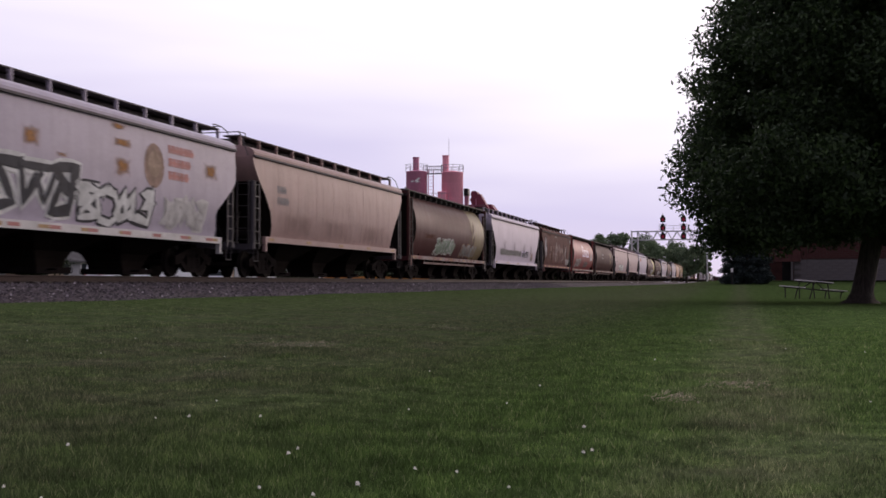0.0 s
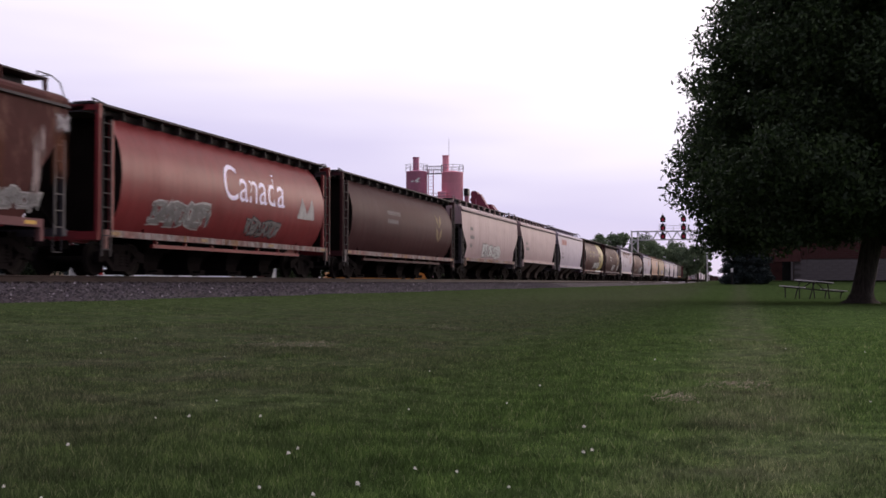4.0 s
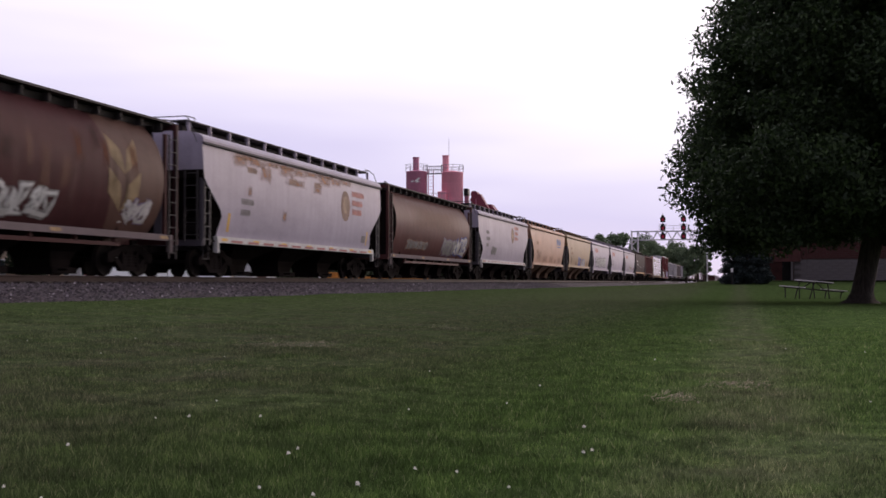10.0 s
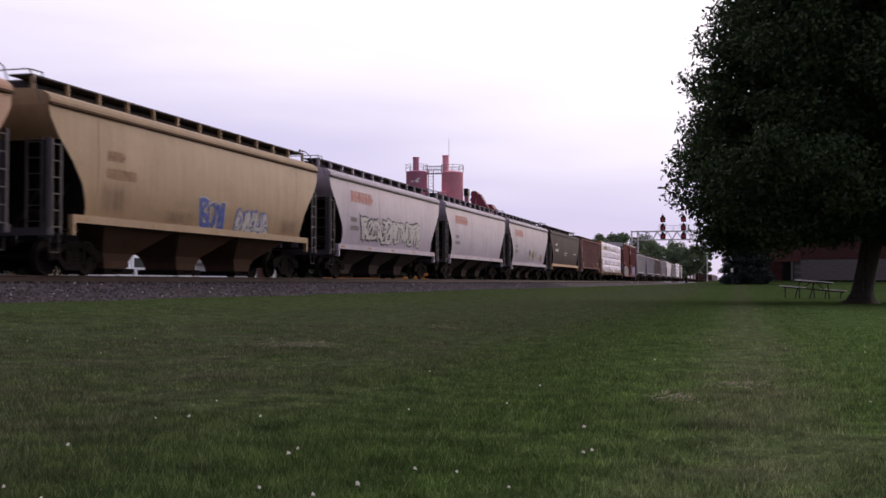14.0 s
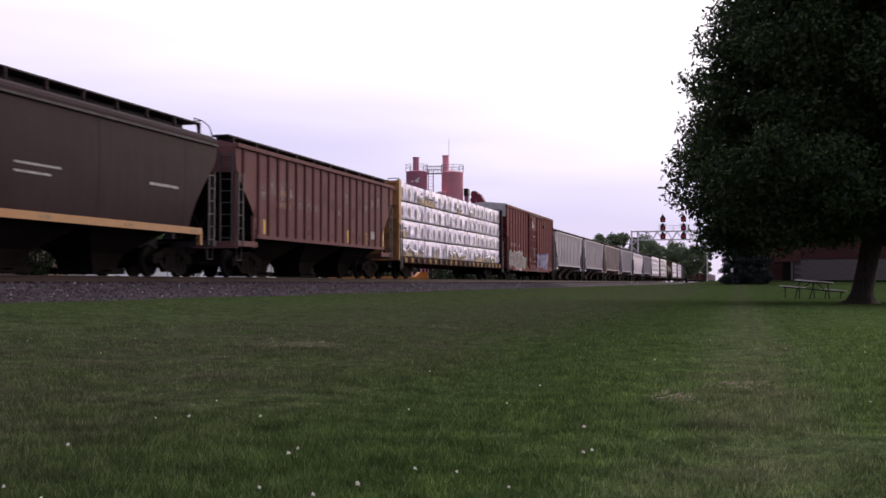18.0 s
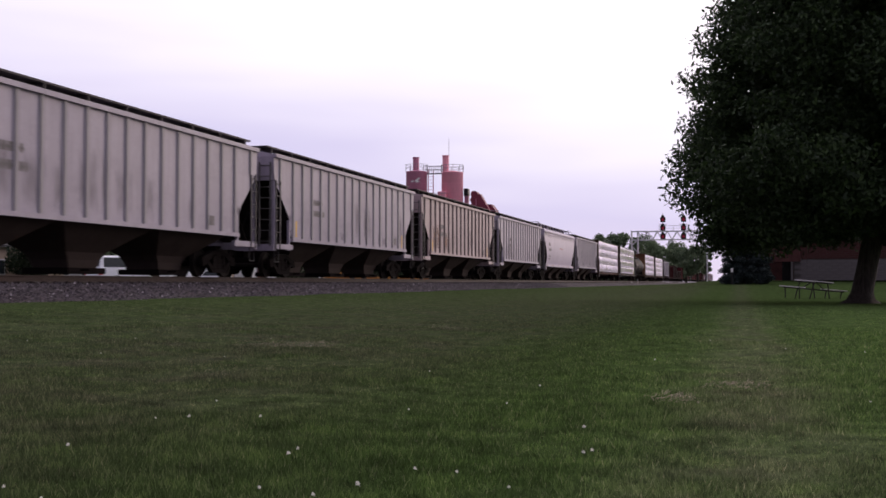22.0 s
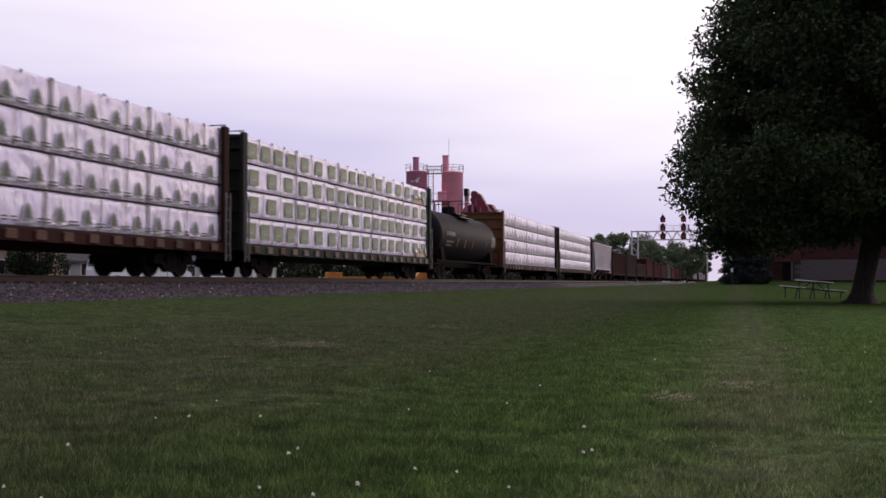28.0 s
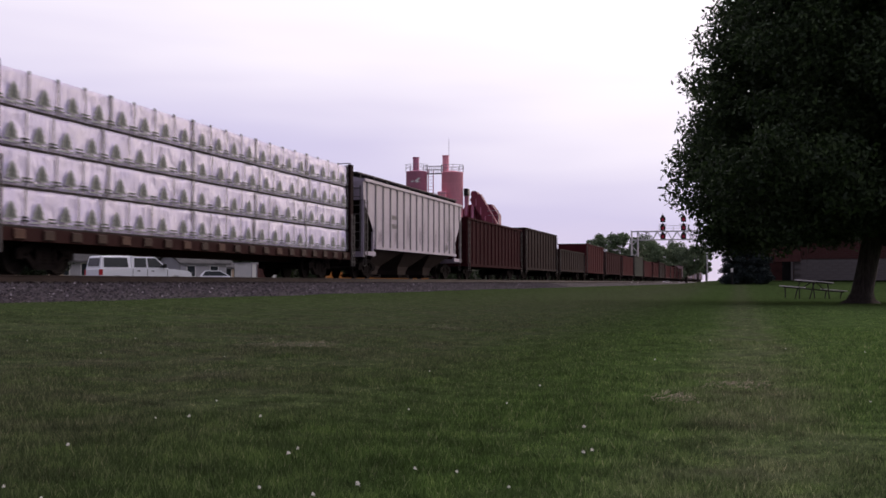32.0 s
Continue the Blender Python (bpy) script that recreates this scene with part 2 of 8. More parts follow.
def lawn_tone(nt, vec, lush, dry):
    """Mowing bands along the track, warped a little, with painted lightness, and dry patches; lush and dry are colours
    or sockets.
    """
    wob = noise_of(nt, vec, 0.55, 3)
    sep = nt.nodes.new("ShaderNodeSeparateXYZ")
    nt.links.new(vec, sep.inputs[0])
    add = nt.nodes.new("ShaderNodeMath")
    add.operation = "MULTIPLY_ADD"
    add.inputs[1].default_value = 1.1
    nt.links.new(wob, add.inputs[0])
    nt.links.new(sep.outputs["X"], add.inputs[2])
    mr = nt.nodes.new("ShaderNodeMapRange")
    for key, value in zip(("From Min", "From Max"), (-13.45, 4.55)):
        mr.inputs[key].default_value = value
    nt.links.new(add.outputs[0], mr.inputs[0])
    def at(x):
        return (x + 14) / 18.0
    band = ramp_of(nt, mr.outputs[0], [(at(-13), (0.25,) * 3), (at(-8), (0.62,) * 3), (at(-4.6), (0.80,) * 3), (at(-2.6), (0.66,) * 3), (at(-1.6), (0.22,) * 3), (at(-0.9), (0.06,) * 3), (at(-0.5), (0.12,) * 3), (at(-0.05), (0.68,) * 3), (at(0.2), (0.66,) * 3), (at(0.6), (0.14,) * 3), (at(1.4), (0.05,) * 3), (at(4), (0.05,) * 3)])
    grain = ramp_of(nt, noise_of(nt, vec, 1.3, 7, 0.75), [(0.30, (0.15,) * 3), (0.66, (1.35,) * 3)])
    fac = mix_of(nt, 1.0, band, grain, "MULTIPLY")
    tone = mix_of(nt, fac, lush, dry)
    # light on the mown strips put into the colour, paler towards the trees
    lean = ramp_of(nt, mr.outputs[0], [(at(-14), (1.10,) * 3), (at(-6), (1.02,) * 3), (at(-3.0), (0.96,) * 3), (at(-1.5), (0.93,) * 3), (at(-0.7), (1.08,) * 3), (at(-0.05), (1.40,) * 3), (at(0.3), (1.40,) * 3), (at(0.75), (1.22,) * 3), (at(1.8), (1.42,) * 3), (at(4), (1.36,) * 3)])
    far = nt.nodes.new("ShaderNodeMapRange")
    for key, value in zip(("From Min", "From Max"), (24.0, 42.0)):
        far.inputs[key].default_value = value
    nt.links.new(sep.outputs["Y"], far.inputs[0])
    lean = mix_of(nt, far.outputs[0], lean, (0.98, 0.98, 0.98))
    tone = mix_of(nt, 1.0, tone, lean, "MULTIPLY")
    tufts = ramp_of(nt, noise_of(nt, vec, 4.2, 6, 0.75), [(0.34, (0.50, 0.48, 0.51)), (0.50, (0.98, 0.97, 0.97)), (0.66, (1.52, 1.46, 1.38))])
    return mix_of(nt, 1.0, tone, tufts, "MULTIPLY")


def see_through(nt, b, tone, share):
    """Thin leaf: part of the light passes through."""
    tr = nt.nodes.new("ShaderNodeBsdfTranslucent")
    nt.links.new(tone, tr.inputs[0])
    mx = nt.nodes.new("ShaderNodeMixShader")
    mx.inputs[0].default_value = share
    nt.links.new(b.outputs[0], mx.inputs[1])
    nt.links.new(tr.outputs[0], mx.inputs[2])
    nt.links.new(mx.outputs[0], nt.nodes["Material Output"].inputs[0])


def grass_material():
    m, nt, b = material("lawn_grass", 1.0, 0, 0.0)
    vec = coords(nt, out="Object")
    tuft = noise_of(nt, vec, 9, 5, 0.7)
    lush = ramp_of(nt, tuft, [(0.30, (0.022, 0.036, 0.013)), (0.52, (0.046, 0.074, 0.024)), (0.72, (0.074, 0.112, 0.040))])
    dry = ramp_of(nt, tuft, [(0.30, (0.036, 0.041, 0.024)), (0.52, (0.068, 0.074, 0.045)), (0.72, (0.104, 0.108, 0.068))])
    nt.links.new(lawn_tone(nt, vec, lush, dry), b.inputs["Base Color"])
    bump_of(nt, b, tuft, 0.7, 0.05)
    return m


def blade_material():
    m, nt, b = material("grass_blades", 0.8, 0, 0.08)
    geo = nt.nodes.new("ShaderNodeNewGeometry")
    vec = coords(nt, out="Object")
    rnd = geo.outputs["Random Per Island"]
    lush = ramp_of(nt, rnd, [(0.0, (0.026, 0.050, 0.013)), (0.5, (0.066, 0.120, 0.030)), (0.92, (0.132, 0.208, 0.064)), (1.0, (0.25, 0.27, 0.15))])
    dry = ramp_of(nt, rnd, [(0.0, (0.054, 0.058, 0.036)), (0.5, (0.115, 0.118, 0.077)), (0.92, (0.186, 0.180, 0.124)), (1.0, (0.30, 0.26, 0.18))])
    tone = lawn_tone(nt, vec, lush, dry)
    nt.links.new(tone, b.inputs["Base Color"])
    see_through(nt, b, tone, 0.45)
    return m


M["grass"] = grass_material()
M["blade"] = blade_material()


def steps(parts):
    out = []
    for a, b, n in parts:
        out += [a + (b - a) * i / n for i in range(n)]
    return out + [parts[-1][1]]


def make_ground():
    xs = steps([(-2500, -200, 6), (-200, -40, 8), (-40, -22, 9), (-22, -4, 24), (-4, 12, 24), (12, 60, 12), (60, 2500, 6)])
    ys = steps([(-1500, -60, 6), (-60, 0, 10), (0, 30, 40), (30, 110, 50), (110, 400, 16), (400, 3500, 6)])
    g = Geo()
    n = len(xs)
    g.v = [(x, y, lawn_height(x, y)) for y in ys for x in xs]
    g.f = [(j * n + i, j * n + i + 1, (j + 1) * n + i + 1, (j + 1) * n + i) for j in range(len(ys) - 1) for i in range(n - 1)]
    g.m = [0] * len(g.f)
    setting("ground", g, M["grass"], "mown green lawn with dry patches and clover", "lawn", 60)


make_ground()


def ballast_material():
    m, nt, b = material("ballast_stone", 0.9)
    vec = coords(nt)
    vo = node(nt, "ShaderNodeTexVoronoi", Scale=16.0)
    nt.links.new(vec, vo.inputs["Vector"])
    sep = nt.nodes.new("ShaderNodeSeparateColor")
    nt.links.new(vo.outputs["Color"], sep.inputs[0])
    col = ramp_of(nt, sep.outputs[0], [(0.0, (0.026, 0.021, 0.026)), (0.55, (0.066, 0.053, 0.062)), (1.0, (0.15, 0.125, 0.145))])
    broad = ramp_of(nt, noise_of(nt, vec, 0.5, 4), [(0.35, (0.7, 0.62, 0.60)), (0.7, (1, 1, 1))])
    nt.links.new(mix_of(nt, 1.0, col, broad, "MULTIPLY"), b.inputs["Base Color"])
    bump_of(nt, b, vo.outputs["Distance"], 1.0, 0.06)
    return m


def stone_material():
    m, nt, b = material("loose_ballast_stone", 0.9)
    geo = nt.nodes.new("ShaderNodeNewGeometry")
    col = ramp_of(nt, geo.outputs["Random Per Island"], [(0.0, (0.026, 0.021, 0.026)), (0.6, (0.070, 0.056, 0.066)), (0.95, (0.13, 0.11, 0.125)), (1.0, (0.36, 0.32, 0.35))])
    nt.links.new(col, b.inputs["Base Color"])
    return m


M["ballast"] = ballast_material()
M["stone"] = stone_material()


def make_track():
    g = Geo()
    ys = steps([(-120, 0, 12), (0, 90, 60), (90, 1400, 30)])
    prof = [(4.15, -0.62), (3.7, -0.52), (2.4, -0.30), (1.6, -0.22), (-1.6, -0.22), (-2.4, -0.30), (-4.2, -0.62)]
    n = len(prof)
    for y in ys:
        for x, z in prof:
            j = 0.04 * noise.noise((x * 2, y * 0.9, 4.0))
            g.v.append((TRACK_X + x, y, RAIL_Z + z + j))
    g.f = [(j * n + i + 1, j * n + i, (j + 1) * n + i, (j + 1) * n + i + 1) for j in range(len(ys) - 1) for i in range(n - 1)]
    g.m = [0] * len(g.f)
    setting("ballast_bed", g, M["ballast"], "grey crushed stone ballast bank under the rails", "ballast", 50)
    rnd = random.Random(5)
    tri = Geo()
    for _ in range(15000):
        y = 6 + 84 * rnd.random() ** 1.5
        d = rnd.uniform(0.9, 4.3)
        z = RAIL_Z + np.interp(d, [1.6, 2.4, 3.7, 4.15], [-0.21, -0.29, -0.51, -0.61])
        r = rnd.uniform(0.022, 0.055)
        c = (TRACK_X + d, y, z)
        p = [(c[0] + r * rnd.uniform(0.6, 1.2), c[1], c[2]), (c[0], c[1] + r * rnd.uniform(0.7, 1.4), c[2]), (c[0] - r, c[1], c[2]), (c[0], c[1] - r * rnd.uniform(0.7, 1.4), c[2]),
             (c[0] + r * rnd.uniform(-0.4, 0.4), c[1] + r * rnd.uniform(-0.4, 0.4), c[2] + r * rnd.uniform(0.5, 1.1))]
        tri.add(p, [(0, 1, 4), (1, 2, 4), (2, 3, 4), (3, 0, 4)])
    ob = new("ballast_stones", tri.mesh("ballast_stones", M["stone"]))
    tagged(ob, "loose grey crushed stones on the railway bank", "stones", kind="stuff")
    track = thing("railway_track", "rusty steel railway track on wooden ties", "railway track", kind="structure")
    for x in (-0.755, 0.755):
        prof = [(-0.075, -0.172), (0.075, -0.172), (0.07, -0.155), (0.012, -0.14), (0.012, -0.045), (0.036, -0.035), (0.036, -0.006), (0.028, 0.0), (-0.028, 0.0), (-0.036, -0.006), (-0.036, -0.035), (-0.012, -0.045), (-0.012, -0.14), (-0.07, -0.155)]
        r = Geo().prism([(TRACK_X + x + px, RAIL_Z + pz) for px, pz in prof], "y", -120, 1400)
        part("rail", r, M["rail"], track)
    tie = Geo().cbox(-1.3, 1.3, -0.115, 0.115, -0.32, -0.165, 0.01).mesh("tie", M["tie"])
    rnd = random.Random(2)
    for i in range(180):
        part("tie", tie, None, track, at=pose(TRACK_X + rnd.uniform(-0.03, 0.03), 2 + i * 0.5, RAIL_Z + rnd.uniform(-0.004, 0.006), 0, 0, rnd.uniform(-0.6, 0.6)))
    spike = Geo().box(-0.10, 0.10, -0.09, 0.09, -0.172, -0.150).mesh("tie_plate", M["rail"])
    for i in range(100):
        part("tie_plate", spike, None, track, at=pose(TRACK_X + 0.755, 2 + i * 0.5, RAIL_Z))


make_track()

# ------------------------------------------------------------------ the train
# distance run by the train at t seconds, counted from 16 s
SPEED, SLOWING = 20.446, -0.0017


def run(t):
    return SPEED * ((t - 16) + SLOWING * (t - 16) ** 2 / 2)


WHEEL_R = 0.457
CARS = []          # (car, place along the track at 16 s)
AXLES = ([], [])   # wheelsets by their place in the truck


def wheelset_mesh():
    g = Geo()
    g.cyl((-0.95, 0, 0), (0.95, 0, 0), 0.08, 8)
    for s in (-1, 1):
        rings = []
        for x, r in ((0.70, WHEEL_R + 0.025), (0.725, WHEEL_R + 0.025), (0.735, WHEEL_R), (0.83, WHEEL_R - 0.005), (0.83, 0.40), (0.795, 0.38), (0.795, 0.16), (0.85, 0.14), (0.85, 0.07)):
            rings.append([(s * x, r * math.cos(2 * math.pi * i / 20), r * math.sin(2 * math.pi * i / 20)) for i in range(20)])
        if s < 0:
            rings = [list(reversed(r)) for r in rings]
        g.loft(rings, True)
        g.box(s * 0.86 if s > 0 else -0.9, 0.9 if s > 0 else -0.86, -0.05, 0.05, -0.09, 0.09)
    return g.mesh("wheelset", M["wheel"], 40)


def truck_meshes():
    """Cast side frame with two windows round the spring nest, the springs and the cross beam."""
    side = Geo()
    x0, x1 = 0.93, 1.08
    side.prism([(-1.15, 0.38), (-1.15, 0.62), (-0.72, 0.74), (-0.35, 0.86), (0.35, 0.86), (0.72, 0.74), (1.15, 0.62), (1.15, 0.38), (0.95, 0.36), (0.62, 0.56), (0.42, 0.70), (-0.42, 0.70), (-0.62, 0.56), (-0.95, 0.36)], "x", x0, x1)
    side.prism([(-0.92, 0.50), (-0.70, 0.52), (-0.36, 0.26), (0.36, 0.26), (0.70, 0.52), (0.92, 0.50), (0.45, 0.13), (-0.45, 0.13)], "x", x0, x1)
    side.box(x0, x1, -0.42, -0.31, 0.20, 0.74)
    side.box(x0, x1, 0.31, 0.42, 0.20, 0.74)
    springs = Geo()
    rings = []
    for k in range(9):
        d, e = (0.075, 0.30) if k % 2 else (0.055, 0.285)
        ring = []
        for i in range(24):
            y = -e + 2 * e * (i / 11 if i < 12 else (23 - i) / 11)
            ring.append((1.0 + (d if i < 12 else -d) * (0.55 + 0.45 * abs(math.cos(5.0 * y / 0.5 * math.pi / 3))), y, 0.26 + k * 0.042))
        rings.append(ring)
    springs.loft(rings)
    beam = Geo().prism([(-1.05, 0.60), (-0.5, 0.52), (0.5, 0.52), (1.05, 0.60), (1.05, 0.80), (0.3, 0.86), (-0.3, 0.86), (-1.05, 0.80)], "y", -0.2, 0.2)
    return side.mesh("side_frame", M["steel_dark"]), springs.mesh("spring_nest", M["steel_dark"], 40), beam.mesh("truck", M["steel_dark"])


WHEELSET = wheelset_mesh()
SIDE_FRAME, SPRINGS, BOLSTER = truck_meshes()


def add_truck(car, y, label=""):
    truck = part("truck", BOLSTER, None, car, label, at=pose(0, y, 0))
    for turn in (0, 180):
        part("side_frame", SIDE_FRAME, None, truck, at=pose(0, 0, 0, 0, 0, turn))
        part("spring_nest", SPRINGS, None, truck, at=pose(0, 0, 0, 0, 0, turn))
    for k, a in enumerate((-0.88, 0.88)):
        w = part("wheelset", WHEELSET, None, truck, at=pose(0, a, WHEEL_R))
        AXLES[k].append(w)


def coupler_mesh():
    g = Geo()
    g.box(-0.07, 0.07, -0.85, 0.0, 0.78, 0.96)
    g.cbox(-0.16, 0.16, 0.0, 0.30, 0.74, 1.02, 0.03)
    g.box(-0.3, 0.3, -0.9, -0.55, 0.70, 1.06)
    g.tube([(0.2, -0.4, 0.75), (0.25, -0.1, 0.45), (0.15, 0.25, 0.35), (0.05, 0.4, 0.45)], 0.025, 5)
    return g.mesh("coupler", M["steel_dark"])


COUPLER = coupler_mesh()


def ladder_mesh(height, width, mat, rungs=None):
    g = Geo()
    rungs = rungs or int(height / 0.36)
    for y in (-width / 2, width / 2):
        g.box(-0.02, 0.02, y - 0.025, y + 0.025, 0, height)
    for i in range(rungs):
        z = 0.18 + i * (height - 0.3) / max(1, rungs - 1)
        g.cyl((0, -width / 2, z), (0, width / 2, z), 0.016, 5)
    return g.mesh("ladder", mat)


LADDERS = {}


def add_ladder(car, x, y, z, height, width=0.42, mat="rung", turn=0):
    key = (round(height, 2), width, mat)
    if key not in LADDERS:
        LADDERS[key] = ladder_mesh(height, width, M[mat])
    part("ladder", LADDERS[key], None, car, at=pose(x, y, z, 0, 0, turn))


RIBS = {}


def rib_mesh(height, mat):
    if (height, mat.name) not in RIBS:
        g = Geo().prism([(0.0, -0.09), (0.055, -0.06), (0.055, 0.06), (0.0, 0.09)], "z", 0, height)
        RIBS[(height, mat.name)] = g.mesh("rib", mat)
    return RIBS[(height, mat.name)]


RED_STRIP = Geo().box(0, 0.006, -0.42, 0.42, -0.04, 0.04).mesh("reflector", M["reflector_red"])
REFLECTOR = {k: Geo().box(0, 0.006, -0.22, 0.22, -0.045, 0.045).mesh("reflector", M[k]) for k in ("reflector", "reflector_dull", "reflector_red")}


def new_car(name, label, category, place):
    car = thing(name, label, category, pose(TRACK_X, place, RAIL_Z), group="freight train")
    CARS.append((car, place))
    return car


def running_gear(car, length, inset=1.9):
    for s in (-1, 1):
        add_truck(car, s * (length / 2 - inset))
        part("coupler", COUPLER, None, car, at=pose(0, s * (length / 2 + 0.33), 0, 0, 0, 0 if s > 0 else 180))


def on_side(geo, xz, outline, lift=0.008):
    """An outline of (y, z) laid on the near side, whose half width at a height is xz(z); cut where the side bends."""
    bm = bmesh.new()
    bm.faces.new([bm.verts.new((0, y, z)) for y, z in outline])
    bmesh.ops.triangulate(bm, faces=bm.faces)
    lo, hi = min(p[1] for p in outline), max(p[1] for p in outline)
    for z in BENDS:
        if lo + 0.01 < z < hi - 0.01:
            bmesh.ops.bisect_plane(bm, geom=bm.verts[:] + bm.edges[:] + bm.faces[:], plane_co=(0, 0, z), plane_no=(0, 0, 1))
    bm.verts.index_update()
    geo.add([(xz(v.co.z) + lift, v.co.y, v.co.z) for v in bm.verts], [tuple(v.index for v in f.verts) for f in bm.faces])
    bm.free()


# skeletons of letter-like shapes in a box from -1 to 1, each a list of strokes
SHAPES = [
    [[(0.8, 0.6), (0.3, 1.0), (-0.5, 0.8), (-0.6, 0.3), (0.5, -0.2), (0.6, -0.7), (-0.1, -1.0), (-0.8, -0.7)]],
    [[(-0.9, -1.0), (-0.2, 0.9), (0.25, 1.0), (0.8, -1.0)], [(-0.5, -0.3), (0.65, -0.2)]],
    [[(0.1, 1.0), (-0.7, 0.6), (-0.8, -0.4), (-0.1, -1.0), (0.7, -0.6), (0.8, 0.4), (0.1, 1.0)]],
    [[(-0.6, 1.0), (-0.7, -1.0)], [(0.8, 0.9), (-0.5, 0.05), (0.9, -1.0)]],
    [[(0.8, 0.9), (-0.6, 1.0), (-0.7, -0.9), (0.8, -1.0)], [(-0.6, 0.0), (0.5, 0.1)]],
    [[(-0.7, -1.0), (-0.6, 1.0), (0.6, 0.8), (0.6, 0.2), (-0.5, -0.1), (0.9, -1.0)]],
    [[(-0.9, 1.0), (-0.5, -0.9), (0.0, 0.5), (0.5, -1.0), (0.95, 0.9)]],
    [[(-0.8, 0.9), (0.8, 1.0), (-0.6, -0.8), (0.9, -1.0)]],
]


def brush(geo, xz, pts, t, lift):
    """One flat painted stroke along points (y, z) of the side, its joints mitred."""
    pts = [Vector(p) for p in pts]
    fine_pts = [pts[0]]
    for p, q in zip(pts, pts[1:]):
        n = max(1, int((q - p).length / 0.25))
        fine_pts += [p + (q - p) * (k + 1) / n for k in range(n)]
    v = []
    last = len(fine_pts) - 1
    for k, c in enumerate(fine_pts):
        d = fine_pts[min(k + 1, last)] - fine_pts[max(k - 1, 0)]
        d = d.normalized() if d.length > 1e-3 else Vector((1, 0))
        m = Vector((-d.y, d.x)) * t
        if k in (0, last):
            c = c + d * (t if k else -t) * 0.6
        for e in (c + m, c - m):
            v.append((xz(e.y) + lift + 0.0008 * k, e.x, e.y))
    geo.add(v, [(2 * k, 2 * k + 1, 2 * k + 3, 2 * k + 2) for k in range(last)])


def scrawl(car, xz, y0, y1, z0, z1, mats, seed, slim=0.62):
    """Painted scribble: letter-like shapes of broad strokes, an outline with a filling upon it."""
    rnd = random.Random(seed)
    n = max(2, int((y1 - y0) / ((z1 - z0) * slim)))
    w = (y1 - y0) / n
    for i in range(n):
        cy = y0 + (i + 0.5) * w
        cz = (z0 + z1) / 2 + rnd.uniform(-0.07, 0.07) * (z1 - z0)
        hw, hh = w * rnd.uniform(0.46, 0.66), (z1 - z0) * rnd.uniform(0.36, 0.47)
        t = min(hw, hh) * rnd.uniform(0.24, 0.36)
        lean = rnd.uniform(-0.35, 0.35) * hw
        flip, turn = rnd.choice((-1, 1)), rnd.choice((-1, 1))
        back, fill = Geo(), Geo()
        pts = []
        for line in rnd.choice(SHAPES) + [rnd.choice(SHAPES)[0][:3]]:
            pts += [(cy + (flip * a + rnd.uniform(-0.3, 0.3)) * hw + b * lean, cz + min(1.0, max(-1.0, turn * b + rnd.uniform(-0.25, 0.25))) * hh) for a, b in line]
        brush(back, xz, pts, t * 1.5, 0.005 + 0.0006 * (i % 3))
        brush(fill, xz, pts, t * rnd.uniform(0.65, 1.0), 0.020 + 0.0006 * (i % 3))
        letter = part("graffiti", back, M[mats[1]], car, "painted scribble")
        part("filling", fill, M[mats[0]], letter)


def bars(car, xz, y, z, rows, mat, height=0.16, gap=0.10, seed=1, name="stencil"):
    """Lines of lettering that cannot be read, one notched bar a line: rows of lengths in metres."""
    rnd = random.Random(seed)
    for i, length in enumerate(rows):
        g = Geo()
        zz = z - i * (height + gap)
        p, v, f = 0.0, [], []
        while p < length - 0.02:
            w = min(rnd.uniform(0.6, 0.95) * height, length - p)
            for a, b, lo, hi in ((p, p + w, 0.0, 1.0), (p + w, p + w + height * 0.22, 0.28, 0.62)):
                n = len(v)
                v += [(xz(zz + lo * height) + 0.008, y + a, zz + lo * height), (xz(zz + lo * height) + 0.008, y + b, zz + lo * height), (xz(zz + hi * height) + 0.008, y + b, zz + hi * height), (xz(zz + hi * height) + 0.008, y + a, zz + hi * height)]
                f.append((n, n + 1, n + 2, n + 3))
            p += w + height * 0.22
        g.add(v, f)
        # one piece: the notches share the letters' edges
        me = g.mesh(name, M[mat])
        part(name, me, None, car)


def patch(car, xz, ring, mat, name="marking", label="", lift=0.007):
    g = Geo()
    on_side(g, xz, ring, lift)
    part(name, g, M[mat], car, label)


